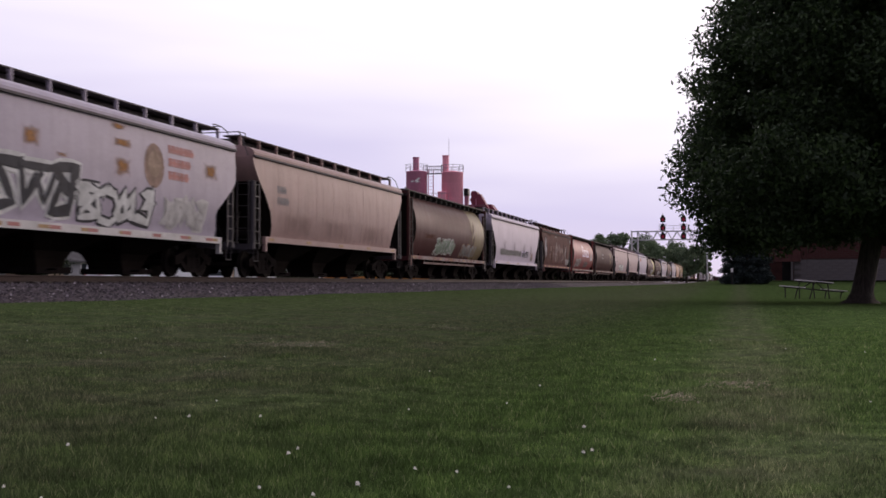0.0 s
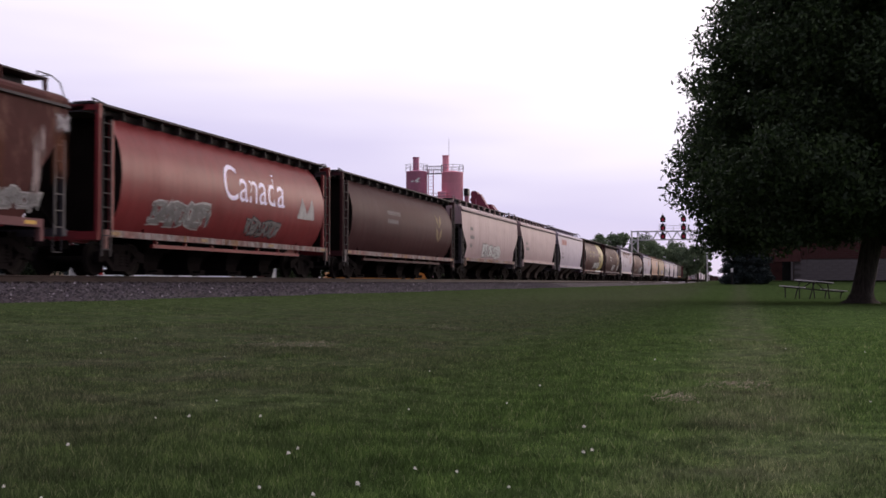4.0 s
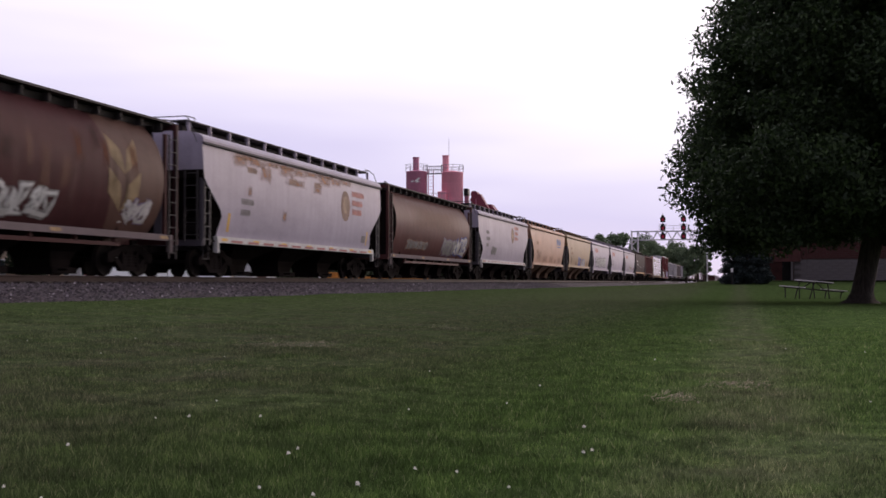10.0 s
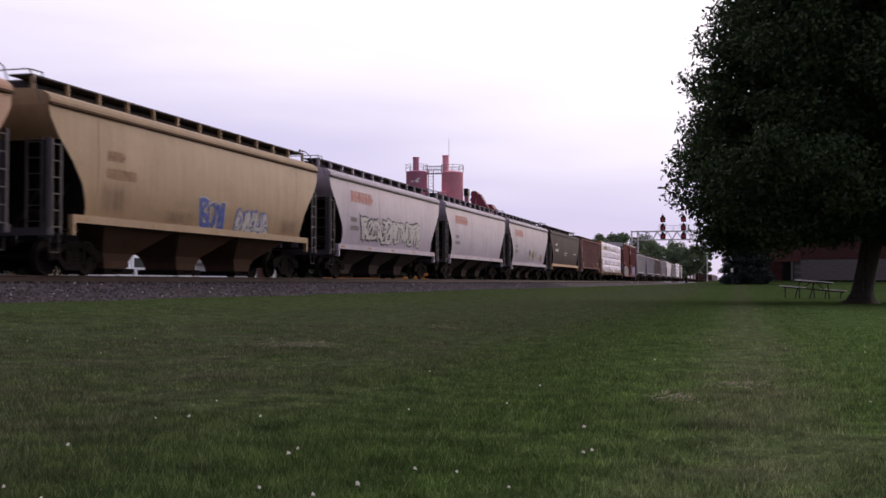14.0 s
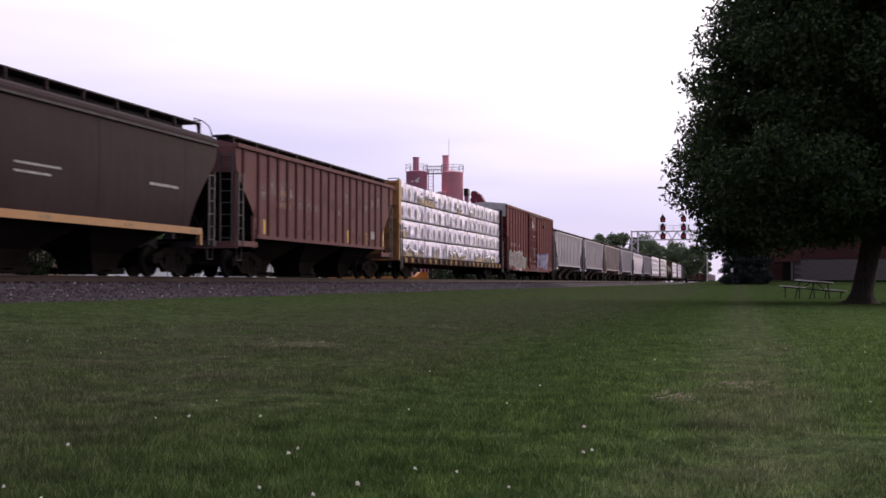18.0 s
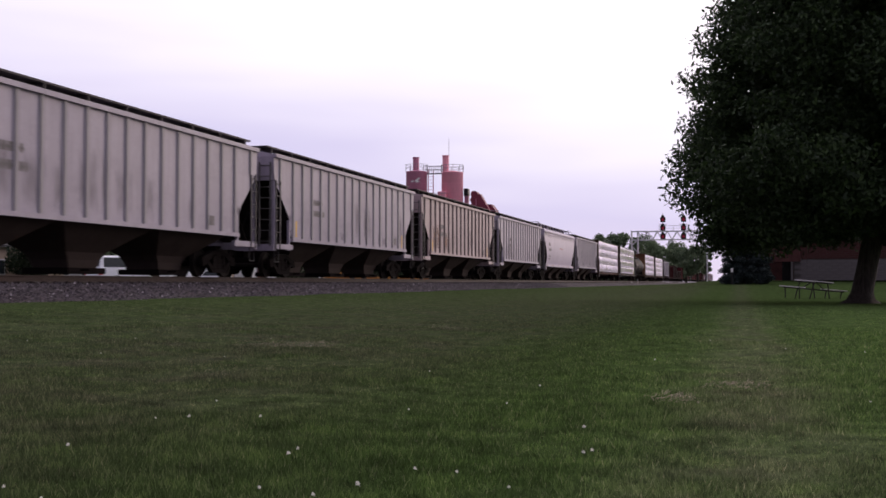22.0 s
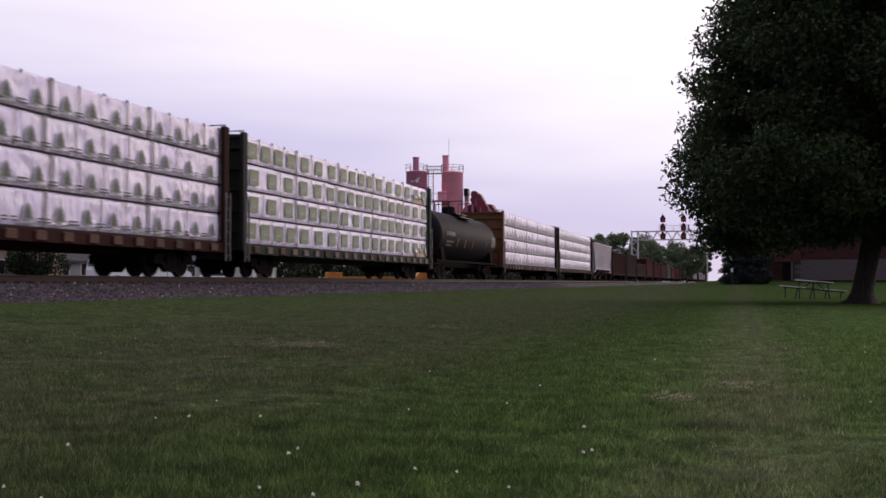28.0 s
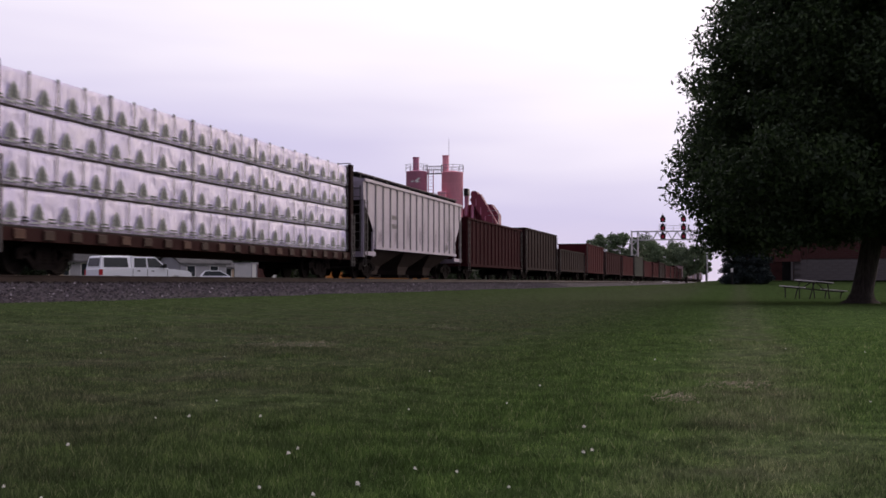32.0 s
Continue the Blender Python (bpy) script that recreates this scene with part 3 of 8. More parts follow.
def stain_material(name, colour, strength=0.8, upright=False):
    """Soft-edged stain: thins out towards its rim in ragged tongues."""
    m, nt, b = material(name, 0.85, 0, 0.03)
    tc = nt.nodes.new("ShaderNodeTexCoord")
    sep = nt.nodes.new("ShaderNodeSeparateXYZ")
    nt.links.new(tc.outputs["Generated"], sep.inputs[0])
    rim = []
    for axis in ("Y", "Z"):
        p = nt.nodes.new("ShaderNodeMath"); p.operation = "PINGPONG"; p.inputs[1].default_value = 0.5
        nt.links.new(sep.outputs[axis], p.inputs[0])
        rim.append(p.outputs[0])
    near = nt.nodes.new("ShaderNodeMath"); near.operation = "MINIMUM"
    nt.links.new(rim[0], near.inputs[0]); nt.links.new(rim[1], near.inputs[1])
    low = nt.nodes.new("ShaderNodeMath"); low.operation = "MINIMUM"; low.inputs[1].default_value = 0.36
    nt.links.new(near.outputs[0], low.inputs[0])
    grain = noise_of(nt, coords(nt, (1, 1, 0.25) if upright else (1, 1, 0.8)), 5.0 if upright else 4.2, 9, 0.8)
    total = nt.nodes.new("ShaderNodeMath"); total.operation = "MULTIPLY_ADD"; total.inputs[1].default_value = 1.15
    nt.links.new(low.outputs[0], total.inputs[0]); nt.links.new(grain, total.inputs[2])
    share = ramp_of(nt, total.outputs[0], [(0.62, (0, 0, 0)), (0.98, (strength,) * 3)])
    tone = ramp_of(nt, noise_of(nt, coords(nt), 9, 4), [(0.3, tuple(c * 0.75 for c in colour)), (0.7, colour)])
    nt.links.new(tone, b.inputs["Base Color"])
    nt.links.new(share, b.inputs["Alpha"])
    return m


STAIN = {}


def stain(car, xz, y0, y1, z0, z1, mat, lift=0.0045):
    """A soft stain between two places and heights on the near side."""
    g = Geo()
    on_side(g, xz, [(y0, z0), (y1, z0), (y1, z1), (y0, z1)], lift)
    part("stain", g, STAIN[mat], car)


def disc(y, z, r, n=16, squash=1.0):
    return [(y + r * math.cos(2 * math.pi * i / n), z + squash * r * math.sin(2 * math.pi * i / n)) for i in range(n)]


def profile(points):
    zs, xs = [p[0] for p in points], [p[1] for p in points]
    return lambda z: float(np.interp(z, zs, xs))


def stack(levels, round_x=0.0, columns=1):
    """Rings of a body: (height, half width, half length), with the long sides cut into columns."""
    rings = []
    for z, x, y in levels:
        ring = [(x, -y + 2 * y * i / columns, z) for i in range(columns + 1)]
        ring += [(-x, y - 2 * y * i / columns, z) for i in range(columns + 1)]
        rings.append(ring)
    return rings


def fine(points, heights):
    """The side's half width, straight between the given heights."""
    f = profile(points)
    def soft(z):
        return (f(z - 0.12) + 2 * f(z) + f(z + 0.12)) / 4
    return profile([(z, soft(z)) for z in heights])


SMOOTH_Z = [1.2, 1.35, 1.5, 1.7, 1.9, 2.1, 2.3, 2.55, 2.8, 3.05, 3.3, 3.55, 3.8, 4.1]
CYL_Z = [1.15, 1.3, 1.5, 1.7, 1.9, 2.1, 2.3, 2.55, 2.8, 3.05, 3.3, 3.55, 3.8, 4.0, 4.15, 4.28]
BENDS = sorted(set(SMOOTH_Z + CYL_Z))
SMOOTH = fine([(1.2, 1.40), (1.6, 1.50), (2.2, 1.575), (2.9, 1.60), (3.6, 1.585), (4.1, 1.54)], SMOOTH_Z)
CYL = fine([(1.15, 1.06), (1.5, 1.32), (2.0, 1.52), (2.6, 1.605), (3.1, 1.58), (3.6, 1.45), (4.0, 1.24), (4.28, 0.98)], CYL_Z)
FLAT = lambda z: 1.60


def shaded_ends(geo, top):
    """The sloped end sheets take the shade of the overhang, painted in near-black with grime."""
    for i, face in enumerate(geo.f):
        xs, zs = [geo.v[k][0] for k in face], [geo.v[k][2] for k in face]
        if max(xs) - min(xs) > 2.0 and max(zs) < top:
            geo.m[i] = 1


def roof_walk(car, length, top, posts, mat, width=0.62, rise=0.50, edge=1.02):
    """Raised grating along both sides of the roof hatches, on posts."""
    g = Geo()
    for s in (-1, 1):
        x0, x1 = sorted((s * (edge - width), s * edge))
        g.box(x0, x1, -length / 2 + 0.05, length / 2 - 0.05, top + rise - 0.04, top + rise)
    part("running_board", g, M["walk"], car)
    hatch = Geo().cbox(-0.62, 0.62, -length / 2 + 0.45, length / 2 - 0.45, top - 0.05, top + rise - 0.05, 0.05)
    part("hatch_cover", hatch, M["walk"], car)
    n = posts
    key = ("post", round(rise, 2), round(edge, 2), mat.name)
    if key not in RIBS:
        RIBS[key] = Geo().prism([(edge - 0.02, -0.035 + top - 0.10), (edge + 0.03, top - 0.10), (edge + 0.02, top + rise), (edge - 0.10, top + rise)], "y", -0.03, 0.03).mesh("post", mat)
    for i in range(n + 1):
        y = -length / 2 + 0.15 + (length - 0.3) * i / n
        part("post", RIBS[key], None, car, at=pose(0, y, 0))
    for s in (-1, 1):
        rail = Geo()
        y = s * (length / 2)
        rail.tube([(edge, y - s * 0.5, top + rise), (edge, y - s * 0.5, top + rise + 0.10), (edge, y + s * 0.05, top + rise + 0.09), (edge + 0.18, y + s * 0.16, top + rise - 0.08), (edge + 0.42, y + s * 0.16, top - 0.25)], 0.018, 5)
        rail.tube([(-edge, y + s * 0.05, top + rise + 0.09), (edge, y + s * 0.05, top + rise + 0.09)], 0.018, 5)
        part("roof_handrail", rail, M["rung"], car)


def hopper_bays(car, half, count, z_top, mat, hw=1.45):
    step = 2 * half / count
    for i in range(count):
        c = -half + (i + 0.5) * step
        g = Geo()
        rings = []
        for z, x, y in ((z_top, hw, step / 2 - 0.01), (0.62, 0.64, 0.20 * step), (0.42, 0.57, 0.16 * step), (0.20, 0.54, 0.14 * step)):
            rings.append([(x, c - y, z), (x, c + y, z), (-x, c + y, z), (-x, c - y, z)])
        g.loft(rings, True)
        bay = part("hopper_bay", g, mat, car)
        gate = Geo().box(-0.68, 0.68, c - 0.19 * step, c + 0.19 * step, 0.05, 0.21)
        gate.cyl((-0.95, c - 0.3, 0.15), (0.95, c - 0.3, 0.15), 0.03, 6)
        part("outlet_gate", gate, M["steel_dark"], bay)


def end_gear(car, length, mat, z_top, inset, sill_z):
    """Corner posts, ladders, end platform and the brace under the slope sheets."""
    for s in (-1, 1):
        y = s * (length / 2 - 0.12)
        g = Geo()
        for x in (-1.48, 1.48):
            g.box(x - 0.05, x + 0.05, y - 0.06, y + 0.06, 0.95, z_top)
        g.box(-1.55, 1.55, y - 0.12, y + 0.12, 0.95, 1.14)
        g.box(-0.3, 0.3, y - s * 2.2 - 0.9, y - s * 2.2 + 0.9, 0.86, 1.14)
        g.box(-0.12, 0.12, y - 0.06, y + 0.06, 1.1, z_top)
        part("end_frame", g, P["endgrey"], car)
        brace = Geo()
        for x in (-1.3, -0.5, 0.5, 1.3):
            part("end_brace", Geo().cyl((x, y, 1.1), (x * 0.9, y - s * inset * 0.9, z_top - 0.8), 0.045, 5), M["steel_dark"], car)
        brace.box(-1.5, 1.5, y - s * 0.9 - 0.4, y - s * 0.9 + 0.4, 1.10, 1.14)
        part("end_platform", brace, M["steel_dark"], car)
        add_ladder(car, 1.55, s * (length / 2 - 0.34), 0.98, z_top - 1.0, 0.36)
        part("stirrup_step", Geo().tube([(1.5, s * (length / 2 - 0.16), 1.0), (1.5, s * (length / 2 - 0.16), 0.55), (1.5, s * (length / 2 - 0.52), 0.55), (1.5, s * (length / 2 - 0.52), 1.0)], 0.018, 5), M["walk"], car)
        if s < 0:
            add_ladder(car, 1.2, -length / 2 - 0.05, 1.1, z_top - 1.1, mat="walk", turn=90)
            tank = Geo().cyl((0.35, y + 0.8, 1.45), (1.15, y + 0.8, 1.45), 0.2, 10)
            tank.box(0.4, 0.6, y + 0.75, y + 0.85, 1.1, 1.3)
            part("air_reservoir", tank, M["steel_dark"], car, angle=40)


def sill(car, half, z0, z1, mat, x=1.58, reflect=5, kind="reflector_dull", label=""):
    g = Geo()
    for s in (-1, 1):
        a, b = sorted((s * (x - 0.14), s * x))
        g.box(a, b, -half, half, z0, z1)
        for e in (-1, 1):
            u, v = sorted((e * half, e * (half - 0.12)))
            g.box(a, b, u, v, z0 - 0.32, z0)
    part("side_sill", g, mat, car, label)
    for i in range(reflect):
        y = -half + 0.5 + (2 * half - 1.0) * i / max(1, reflect - 1)
        part("reflector", REFLECTOR[kind], None, car, at=pose(x, y, (z0 + z1) / 2))


def smooth_hopper(place, length, mat, label, sill_mat=None, end="curve", seams=0, posts=12, bays=3, dark=None, reflect=5, rail_mat=None, sill_z=1.20, name="covered_hopper", shine="reflector_dull"):
    """A covered hopper with bowed plate sides and cut-away lower ends."""
    car = new_car(name, label, "hopper car", place)
    h = length / 2
    ins = {"curve": [(4.1, 0.0), (3.75, 0.06), (3.3, 0.42), (2.8, 0.95), (2.3, 1.38), (1.8, 1.62), (1.2, 1.68)],
           "square": [(4.1, 0.0), (3.1, 0.02), (2.95, 0.12), (2.1, 1.25), (1.9, 1.36), (1.5, 1.20), (1.2, 1.20)],
           "slant": [(4.1, 0.0), (3.7, 0.04), (2.2, 1.42), (1.9, 1.55), (1.2, 1.55)]}[end]
    zs = [sill_z + 0.08] + [z for z in SMOOTH_Z if z > sill_z + 0.15]
    f = profile(sorted(ins))
    body = Geo()
    body.loft(stack([(z, SMOOTH(z), h - f(z)) for z in zs], columns=10))
    shaded_ends(body, 3.4)
    part("body", body, [mat, M["grime_shade"]], car, angle=35)
    for i in range(seams):
        y = -h + 2.1 + (length - 4.2) * i / max(1, seams - 1)
        g = Geo()
        for a, b in zip(zs, zs[1:]):
            g.add([(SMOOTH(a) + 0.004, y - 0.035, a), (SMOOTH(a) + 0.004, y + 0.035, a), (SMOOTH(b) + 0.004, y + 0.035, b), (SMOOTH(b) + 0.004, y - 0.035, b),
                   (SMOOTH(a) + 0.010, y, a), (SMOOTH(b) + 0.010, y, b)], [(0, 4, 5, 3), (4, 1, 2, 5)])
        part("weld_seam", g, mat, car)
    roof = Geo()
    roof.loft(stack([(4.1, 1.58, h), (4.24, 1.59, h), (4.33, 1.54, h - 0.005), (4.44, 1.34, h - 0.02), (4.50, 1.04, h - 0.03), (4.53, 0.5, h - 0.03)]))
    part("roof", roof, mat, car)
    eave = Geo()
    for s in (-1, 1):
        a, b = sorted((s * 1.53, s * 1.625))
        eave.box(a, b, -h, h, 4.09, 4.155)
    part("eave_rail", eave, rail_mat or M["eave"], car)
    roof_walk(car, length, 4.36, posts, mat)
    sill(car, h - 1.0, sill_z, sill_z + 0.20, sill_mat or mat, reflect=reflect, kind=shine)
    hopper_bays(car, h - 2.6, bays, sill_z + 0.10, dark or M["grime_shade"])
    end_gear(car, length, mat, 3.3, 1.6, sill_z)
    running_gear(car, length)
    return car


def cylinder_hopper(place, length, mat, label, end_mat=None, sill_mat=None, dark=None, reflect=4, name="cylindrical_hopper", panel=None):
    """A covered hopper with a barrel-shaped body between open end frames."""
    car = new_car(name, label, "hopper car", place)
    h = length / 2
    zs = CYL_Z
    body = Geo()
    def half(z):
        k = (z - 2.7) / 1.62
        return h - 1.0 - 0.12 * k * k
    body.loft(stack([(z, CYL(z), half(z)) for z in zs], columns=10))
    shaded_ends(body, 9.0)
    part("body", body, [mat, M["grime_shade"]], car, angle=35)
    if end_mat:
        # painted end panel wrapped round the barrel
        g = Geo()
        zz = CYL_Z
        g.add([p for k in zz for p in ((CYL(k) + 0.006, h - (panel or 4.55) - 0.75 * math.sqrt((k - 1.15) / 3.2), k), (CYL(k) + 0.006, half(k) - 0.02, k))],
              [(2 * i, 2 * i + 1, 2 * i + 3, 2 * i + 2) for i in range(len(zz) - 1)])
        part("painted_panel", g, end_mat, car, "faded painted end panel", angle=40)
    roof = Geo()
    roof.loft(stack([(4.26, 1.02, h - 0.05), (4.42, 1.10, h - 0.05), (4.50, 0.9, h - 0.08), (4.54, 0.3, h - 0.1)]))
    for s in (-1, 1):
        for i in range(16):
            y = -h + 0.6 + (length - 1.2) * i / 15
            a, b = sorted((s * 1.00, s * 1.27))
            roof.box(a, b, y - 0.03, y + 0.03, 4.24, 4.46)
    part("roof", roof, M["walk"], car)
    walkway = Geo()
    for s in (-1, 1):
        a, b = sorted((s * 0.75, s * 1.35))
        walkway.box(a, b, -h, h, 4.47, 4.53)
    part("running_board", walkway, M["walk"], car)
    hatch = Geo().cbox(-0.42, 0.42, -h + 0.9, h - 0.9, 4.52, 4.64, 0.04)
    part("hatch_cover", hatch, M["walk"], car)
    for s in (-1, 1):
        g = Geo()
        y = s * (h - 0.1)
        for x in (-1.45, 1.45):
            g.box(x - 0.06, x + 0.06, y - 0.06, y + 0.06, 0.95, 4.46)
            g.box(x - 0.05, x + 0.05, y - s * 0.62 - 0.05, y - s * 0.62 + 0.05, 1.1, 4.1)
        g.box(-1.5, 1.5, y - 0.1, y + 0.1, 0.92, 1.14)
        g.box(-1.5, 1.5, y - 0.05, y + 0.05, 4.3, 4.45)
        g.box(-0.25, 0.25, y - s * 1.0 - 0.9, y - s * 1.0 + 0.9, 0.9, 1.2)
        part("end_frame", g, mat, car)
        slope = Geo()
        slope.add([(-1.3, y - s * 0.95, 3.6), (1.3, y - s * 0.95, 3.6), (1.2, y - s * 2.8, 1.15), (-1.2, y - s * 2.8, 1.15)], [(0, 1, 2, 3)])
        slope.add([(-1.3, y - s * 0.95, 3.6), (1.3, y - s * 0.95, 3.6), (1.25, y - s * 1.0, 4.3), (-1.25, y - s * 1.0, 4.3)], [(0, 1, 2, 3)])
        part("end_sheet", slope, M["steel_dark"], car)
        add_ladder(car, 1.52, s * (h - 0.38), 0.5, 3.6, mat="walk")
        rail = Geo()
        rail.tube([(1.3, y - s * 0.6, 4.53), (1.3, y + s * 0.05, 4.6), (1.45, y + s * 0.05, 4.2)], 0.02, 5)
        part("roof_handrail", rail, M["walk"], car)
    sill(car, h - 0.35, 1.02, 1.20, sill_mat or mat, 1.52, reflect)
    low = Geo()
    for s in (-1, 1):
        a, b = sorted((s * 1.30, s * 1.40))
        low.box(a, b, -h + 3.0, h - 3.0, 0.80, 0.90)
        for i in range(7):
            y = -h + 3.2 + (length - 6.4) * i / 6
            low.box(a, b, y - 0.04, y + 0.04, 0.86, 1.05)
    part("lower_rail", low, mat, car)
    hopper_bays(car, h - 3.0, 4, 1.2, dark or M["steel_dark"], 1.2)
    running_gear(car, length)
    return car


def ribbed_hopper(place, length, mat, label, ribs=15, dark=None, end="slant", walk=True, z0=1.42, z1=4.30, rib_mat=None, bays=3, name="ribbed_hopper"):
    """A covered hopper with flat sides stiffened by upright posts."""
    car = new_car(name, label, "hopper car", place)
    h = length / 2
    ins = profile([(z0, 1.62), (2.0, 1.5), (2.35, 1.22), (3.45, 0.05), (z1, 0.0)])
    zs = [z0, 1.75, 2.0, 2.2, 2.35, 2.7, 3.1, 3.45, z1]
    body = Geo().loft(stack([(z, 1.53, h - ins(z)) for z in zs], columns=4))
    shaded_ends(body, 3.5)
    part("body", body, [mat, M["grime_shade"]], car)
    for i in range(ribs):
        y = -h + 1.75 + (length - 3.5) * i / (ribs - 1)
        part("rib", rib_mesh(round(z1 - z0, 3), rib_mat or mat), None, car, at=pose(1.53, y, z0))
    for s in (-1, 1):
        y = s * (h - 0.55)
        part("rib", rib_mesh(0.85, rib_mat or mat), None, car, at=pose(1.53, y, z1 - 0.85))
    chord = Geo()
    for s in (-1, 1):
        a, b = sorted((s * 1.50, s * 1.63))
        chord.box(a, b, -h, h, z1 - 0.03, z1 + 0.10)
        chord.box(a, b, -h + 1.55, h - 1.55, z0 - 0.10, z0 + 0.02)
    part("top_chord", chord, mat, car)
    roof = Geo().loft(stack([(z1, 1.53, h - 0.01), (z1 + 0.08, 1.5, h - 0.02), (z1 + 0.22, 0.9, h - 0.04), (z1 + 0.24, 0.3, h - 0.05)]))
    part("roof", roof, mat, car)
    if walk:
        g = Geo()
        for s in (-1, 1):
            a, b = sorted((s * 0.65, s * 1.28))
            g.box(a, b, -h, h, z1 + 0.34, z1 + 0.39)
            for i in range(10):
                y = -h + 0.4 + (length - 0.8) * i / 9
                g.box(a, b, y - 0.03, y + 0.03, z1 + 0.05, z1 + 0.34)
        part("running_board", g, M["walk"], car)
        part("hatch_cover", Geo().cbox(-0.45, 0.45, -h + 0.8, h - 0.8, z1 + 0.2, z1 + 0.37, 0.04), M["walk"], car)
    for s in (-1, 1):
        y = s * (h - 0.12)
        g = Geo()
        for x in (-1.48, 1.48):
            g.box(x - 0.05, x + 0.05, y - 0.06, y + 0.06, 0.95, 3.5)
            g.box(x - 0.04, x + 0.05, y - s * 1.35 - 0.05, y - s * 1.35 + 0.05, 0.98, 2.3)
        g.box(-1.53, 1.53, y - 0.12, y + 0.12, 0.95, 1.18)
        for x0, x1 in ((1.42, 1.55), (-1.55, -1.42)):
            g.box(x0, x1, min(y, y - s * 1.6), max(y, y - s * 1.6), 1.02, 1.20)
        part("end_frame", g, mat, car)
        for x in (-1.2, 0, 1.2):
            part("end_brace", Geo().cyl((x, y, 1.15), (x, y - s * 1.2, 2.6), 0.05, 5), M["steel_dark"], car)
        add_ladder(car, 1.56, s * (h - 0.34), 1.0, 2.45, 0.36)
        part("stirrup_step", Geo().tube([(1.5, s * (h - 0.16), 1.0), (1.5, s * (h - 0.16), 0.55), (1.5, s * (h - 0.52), 0.55), (1.5, s * (h - 0.52), 1.0)], 0.018, 5), M["walk"], car)
        if s < 0:
            add_ladder(car, 1.2, s * (h + 0.02), 1.1, 3.0, turn=90)
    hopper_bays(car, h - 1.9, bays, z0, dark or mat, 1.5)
    running_gear(car, length)
    return car


def box_car(place, length, mat, label, top=5.34, z0=0.80, ribs=20, door=True, roof_mat=None):
    """A tall boxcar with ribbed sides and a plug door."""
    car = new_car("boxcar", label, "boxcar", place)
    h = length / 2
    part("body", Geo().loft(stack([(z0 + 0.25, 1.52, h - 0.15), (top - 0.04, 1.52, h - 0.15), (top, 1.50, h - 0.15)])), mat, car)
    n = ribs
    for i in range(n):
        y = -h + 0.35 + (length - 0.7) * i / (n - 1)
        if door and -1.8 < y < 1.9:
            continue
        part("rib", rib_mesh(round(top - z0 - 0.35, 3), mat), None, car, at=pose(1.52, y, z0 + 0.2))
    chord = Geo()
    for s in (-1, 1):
        a, b = sorted((s * 1.50, s * 1.60))
        chord.box(a, b, -h, h, top - 0.16, top)
        chord.box(a, b, -h + 0.1, -2.0, z0, z0 + 0.26)
        chord.box(a, b, 2.6, h - 0.1, z0, z0 + 0.26)
        chord.box(a, b, -h + 2.2, h - 2.2, z0 - 0.12, z0 + 0.26)
        for e in (-1, 1):
            u, v = sorted((e * h, e * (h - 0.16)))
            chord.box(a, b, u, v, z0 + 0.05, top)
    part("side_frame", chord, mat, car)
    roof = Geo().loft(stack([(top, 1.58, h), (top + 0.06, 1.56, h), (top + 0.20, 0.2, h)]))
    part("roof", roof, roof_mat or M["galvanised"], car)
    for s in (-1, 1):
        g = Geo()
        for k in range(6):
            z = z0 + 0.35 + k * 0.66
            g.prism([(s * (h - 0.16), z), (s * (h - 0.02), z + 0.08), (s * (h - 0.02), z + 0.40), (s * (h - 0.16), z + 0.52)], "x", -1.45, 1.45)
        g.box(-1.5, 1.5, min(s * (h - 0.16), s * h), max(s * (h - 0.16), s * h), z0 + 0.05, z0 + 0.32)
        part("end_panel", g, mat, car)
        top_end = Geo().box(-1.5, 1.5, min(s * (h - 0.1), s * (h + 0.01)), max(s * (h - 0.1), s * (h + 0.01)), top - 0.85, top + 0.04)
        part("end_panel", top_end, M["galvanised"], car, "bare grey upper end panel")
        add_ladder(car, 1.62, s * (h - 0.35), 0.55, 2.6, mat="walk")
        add_ladder(car, 1.1, s * (h + 0.04), 0.9, 1.6, mat="walk", turn=90)
    if door:
        d = part("door", Geo().cbox(1.53, 1.595, -1.45, 1.58, z0 + 0.28, top - 0.24, 0.02), mat, car)
        for y in (-1.55, 1.66):
            part("door_post", Geo().box(1.52, 1.65, y - 0.07, y + 0.07, z0 + 0.1, top - 0.16), mat, d)
        part("door_track", Geo().box(1.53, 1.68, -1.7, 4.4, top - 0.24, top - 0.17), M["eave"], d, "dark upper door track")
        part("door_track", Geo().box(1.60, 1.70, -1.7, 4.4, z0 + 0.12, z0 + 0.22), mat, d)
        for y, za, zb in ((-1.0, 1.2, top - 0.4), (-0.55, 1.2, top - 0.4), (0.05, 1.2, 3.95), (0.62, 1.2, 3.95), (1.25, 1.2, 3.95)):
            part("lock_bar", Geo().cyl((1.625, y, za), (1.625, y, zb), 0.022, 6), mat, d)
        for z, k in ((3.92, 0), (3.12, 0), (2.48, 1), (1.95, 0), (1.38, 1)):
            part("door_rib", Geo().cbox(1.59, 1.66 if k else 1.635, -1.40, 1.52, z, z + 0.085, 0.01), mat, d)
        part("crank", Geo().tube([(1.67, 0.15, 2.46), (1.70, 0.22, 2.15), (1.70, 0.26, 1.80)], 0.045, 6), M["stencil_pale"], d, "worn pale crank handle")
        part("latch", Geo().box(1.63, 1.68, 0.2, 0.7, 1.42, 1.52), M["worn_red"], d)
        part("brake_box", Geo().cbox(1.53, 1.66, 5.2, 5.5, 4.35, 4.55, 0.02), M["black"], car)
